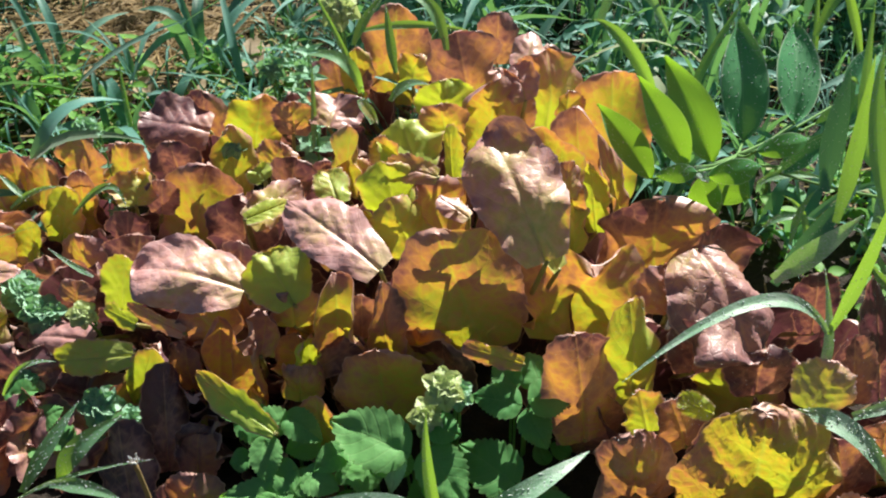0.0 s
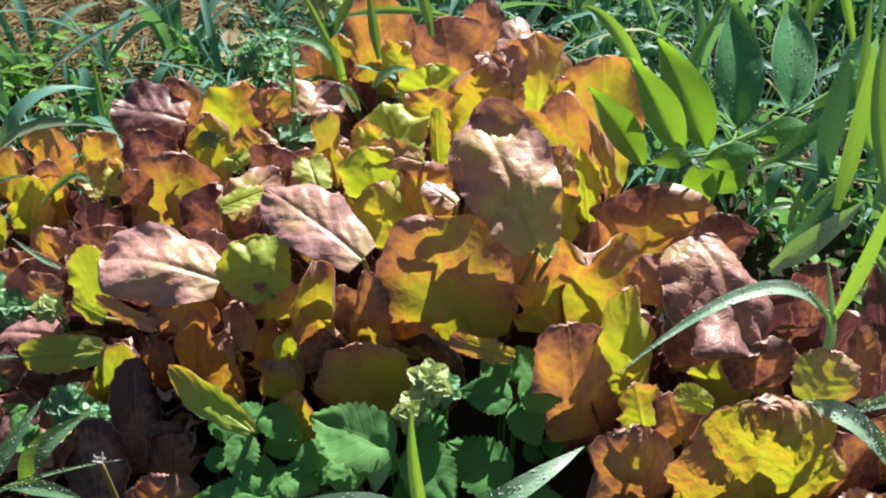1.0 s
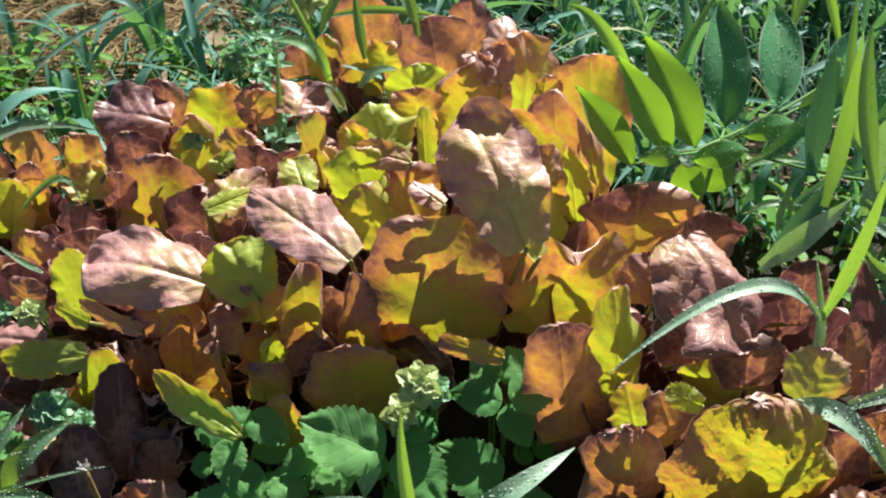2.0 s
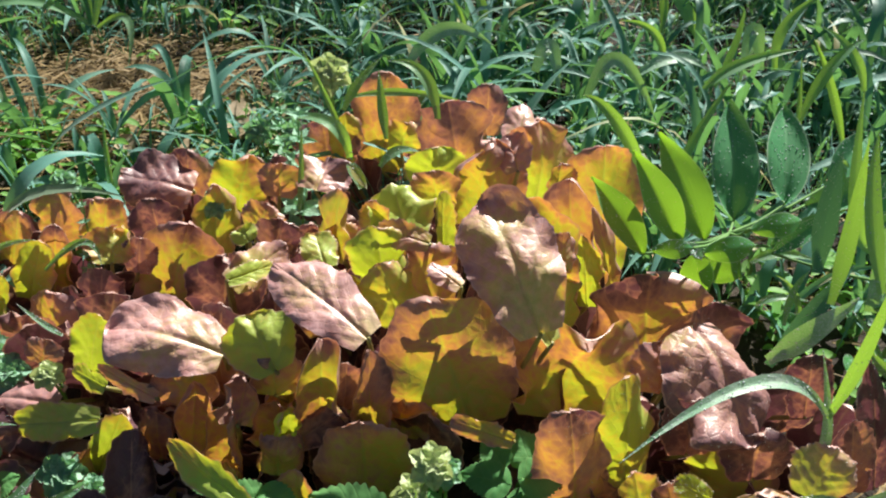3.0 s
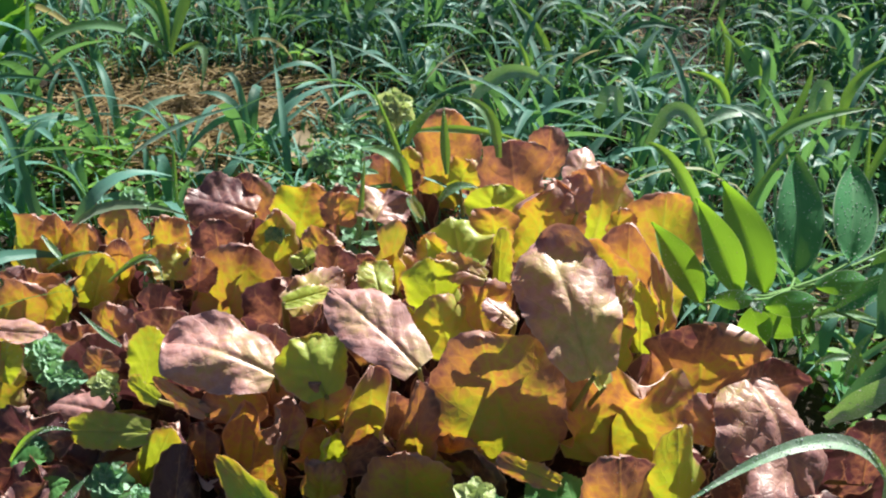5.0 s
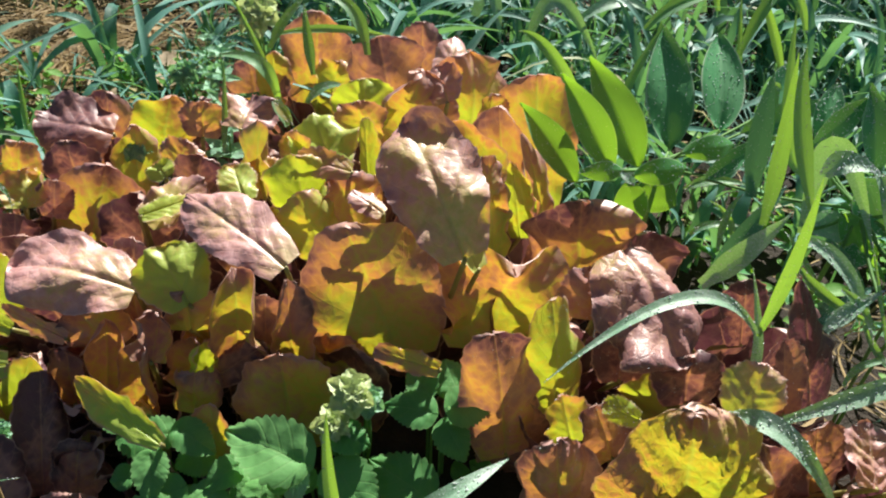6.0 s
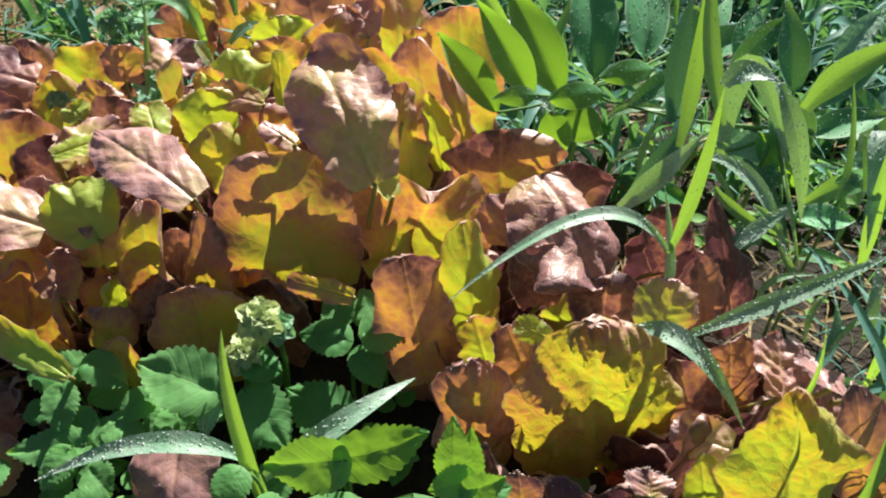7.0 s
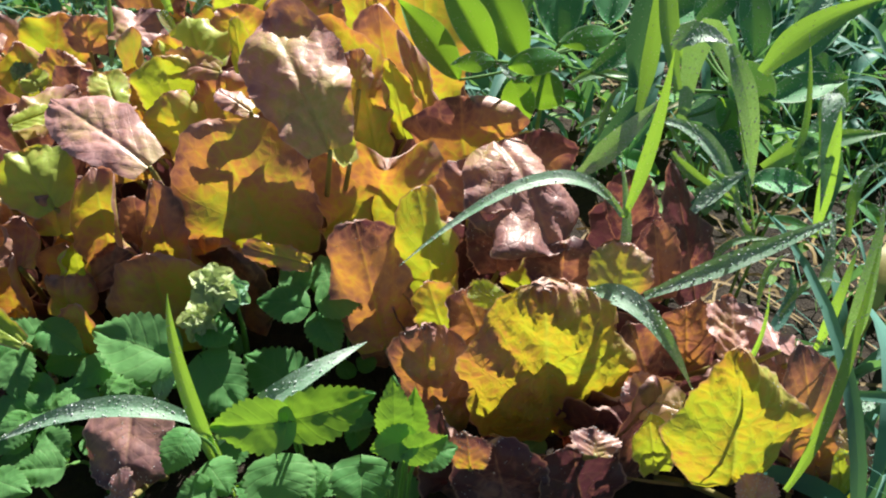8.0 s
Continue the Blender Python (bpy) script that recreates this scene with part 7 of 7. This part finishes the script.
def added_shade_tree():
    """An unseen tree added past the grass, towards the sun, so that its crown dapples the light there."""
    rng = random.Random(31)
    tree = thing("tree", (3.0, 6.2, 0), "leafy green tree added out of view beyond the grass, to cast dappled shade", "tree")
    bark = plain_material("bark", (0.08, 0.06, 0.04), (0.2, 0.15, 0.1), 12, 0.9, (0.1, 0.08, 0.05), 0.02)
    tube(tree, ((3.0, 6.2, -0.05), (2.95, 6.1, 1.0), (2.7, 5.9, 2.0), (2.3, 5.6, 3.0)), 0.11, 0.04, bark, "trunk", 12)
    hubs = []
    for i in range(9):
        th = 2.4 * i
        end = Vector((1.45 + 1.5 * math.cos(th) * (0.4 + 0.07 * i), 4.8 + 1.25 * math.sin(th) * (0.4 + 0.07 * i), 2.5 + 0.3 * math.sin(i * 1.7)))
        hubs.append(end)
        start = Vector((2.85, 6.0, 1.4 + 0.1 * i))
        tube(tree, (start, start.lerp(end, 0.5) + Vector((0, 0, 0.25)), end), 0.035, 0.008, bark, "limb", 7)
    verts, faces, uvs = [], [], []
    while len(faces) < 9000:
        x, y = rng.uniform(0.5, 3.2), rng.uniform(3.45, 6.3)
        if noise.noise((x * 2.6, y * 2.6, 9)) + 0.5 * noise.noise((x * 7, y * 7, 2)) < -0.22:
            continue
        c = Vector((x, y, 2.5 + rng.uniform(-0.3, 0.35)))
        d = Vector((rng.uniform(-1, 1), rng.uniform(-1, 1), rng.uniform(-0.7, 0.3))).normalized()
        s = d.orthogonal().normalized()
        s = Matrix.Rotation(rng.uniform(0, 6.3), 3, d) @ s
        l = rng.uniform(0.03, 0.055)
        k = len(verts)
        verts += [c, c + d * l * 0.5 + s * l * 0.3, c + d * l, c + d * l * 0.5 - s * l * 0.3]
        uvs += [(0, 0.5), (0.5, 1), (1, 0.5), (0.5, 0)]
        faces.append((k, k + 1, k + 2, k + 3))
    under(new("crown", mesh_of("crown", verts, faces, uvs, None, CLOVER)), tree)


def ground_weeds():
    """Low seedlings with a few small round leaves each, in patches round the bed."""
    rng = random.Random(61)
    verts, faces, uvs = [], [], []
    patches = ((-0.52, 0.86, 0.2, 0.14, 120), (-0.1, 1.0, 0.24, 0.1, 110), (0.52, 0.70, 0.12, 0.10, 40), (-0.95, 1.85, 0.16, 0.22, 70), (0.1, 1.6, 0.6, 0.3, 120))
    for cx, cy, sx, sy, count in patches:
        for _ in range(count):
            x, y = rng.gauss(cx, sx), rng.gauss(cy, sy)
            if in_bed(x, y) and x < 0.38:
                continue
            top = Vector((x, y, ground_height(x, y) + rng.uniform(0.015, 0.07)))
            size = rng.uniform(0.012, 0.026)
            for i in range(rng.randint(3, 6)):
                th = i * 1.9 + rng.uniform(-0.4, 0.4)
                d = Vector((math.cos(th), math.sin(th), rng.uniform(-0.25, 0.35))).normalized()
                side = Vector((-math.sin(th), math.cos(th), rng.uniform(-0.2, 0.2)))
                up = d.cross(side).normalized()
                foot = top - Vector((0, 0, 0.012 * i / 3))
                k = len(verts)
                for a in range(7):
                    u = a / 6
                    w = 0.06 + 0.44 * math.sin(math.pi * min(1.0, u ** 0.8 + 0.02)) ** 0.7
                    for v in (-1, 0, 1):
                        verts.append(foot + d * (size * (0.25 + u)) + side * (v * w * size * 0.62) + up * (size * (0.12 * abs(v) - 0.25 * u * u)))
                        uvs.append((u, (v + 1) / 2))
                faces += [tuple(k + q for q in f) for f in grid_faces(7, 3)]
    ob = new("ground_weeds", mesh_of("ground_weeds", verts, faces, uvs, None, CLOVER))
    tagged(ob, "low green seedlings with small round leaves", "weed", kind="stuff")


def straw_litter():
    rng = random.Random(21)
    verts, faces, uvs = [], [], []
    bits = []
    for _ in range(6200):
        if rng.random() < 0.26:
            x, y = rng.gauss(-0.46, 0.16), rng.gauss(1.2, 0.13)
        elif rng.random() < 0.015:
            x, y = rng.uniform(0.34, 0.72), rng.uniform(0.2, 0.6)
        else:
            x, y = rng.uniform(-1.6, 1.6), rng.uniform(0.2, 3.0)
        if in_bed(x, y) and x < 0.3:
            continue
        z = ground_height(x, y) + rng.uniform(0.002, 0.022)
        th, l = rng.uniform(0, 6.3), rng.uniform(0.03, 0.13)
        d = Vector((math.cos(th), math.sin(th), rng.uniform(-0.12, 0.2)))
        b = Vector((x, y, z))
        bits.append(blade_geometry(b, b + d * (l / 2) + Vector((rng.uniform(-.01, .01), rng.uniform(-.01, .01), 0.006)), b + d * l, rng.uniform(0.0015, 0.0045), (0.1, -0.3, 1), rng.uniform(-1, 1), 5, 3, 0.9))
    join_blades("straw", bits, STRAW, "loose dry straw and dead grass on the soil", "straw")



def dew():
    """Drops on the blades and leaves that stand out in the light."""
    rng = random.Random(12)
    ico = bmesh.new()
    bmesh.ops.create_icosphere(ico, subdivisions=1, radius=1)
    unit = [v.co.copy() for v in ico.verts]
    tris = [tuple(v.index for v in f.verts) for f in ico.faces]
    ico.free()
    verts, faces = [], []
    hosts = [o for o in scene.objects if o.type == "MESH" and o.parent and (o.data.name.startswith("grass_blade") or o.data.name.startswith("broad_leaf"))]
    hosts += [o for o in scene.objects if o.type == "MESH" and o.parent in (plant_right, plant_corner, plant_lone, plant_farleft) and o.name.startswith("leaf")]
    for o in hosts:
        blade = o.data.name.startswith("grass")
        dewy = o.active_material in (DULL, GREY, DEWY)
        for _ in range(150 if dewy else 80 if blade else 60):
            f = rng.choice(o.data.polygons)
            n = f.normal if f.normal.z > 0 else -f.normal
            r = rng.uniform(0.00018, 0.0006 if dewy else 0.00042) * (1.5 if rng.random() < 0.12 else 1)
            a, c = o.data.vertices[f.vertices[0]].co, o.data.vertices[f.vertices[2]].co
            at = a.lerp(c, rng.random()) + n * (r * 0.5)
            k = len(verts)
            verts += [at + u * r for u in unit]
            faces += [tuple(i + k for i in t) for t in tris]
    ob = new("dew_drops", mesh_of("dew_drops", verts, faces, None, None, DEW))
    tagged(ob, "clear dew drops scattered on leaves and blades", "dew", kind="stuff")


fill_bed()
fill_weeds()
fill_edge()
grass_field()
ground_weeds()
straw_litter()
added_shade_tree()
dew()
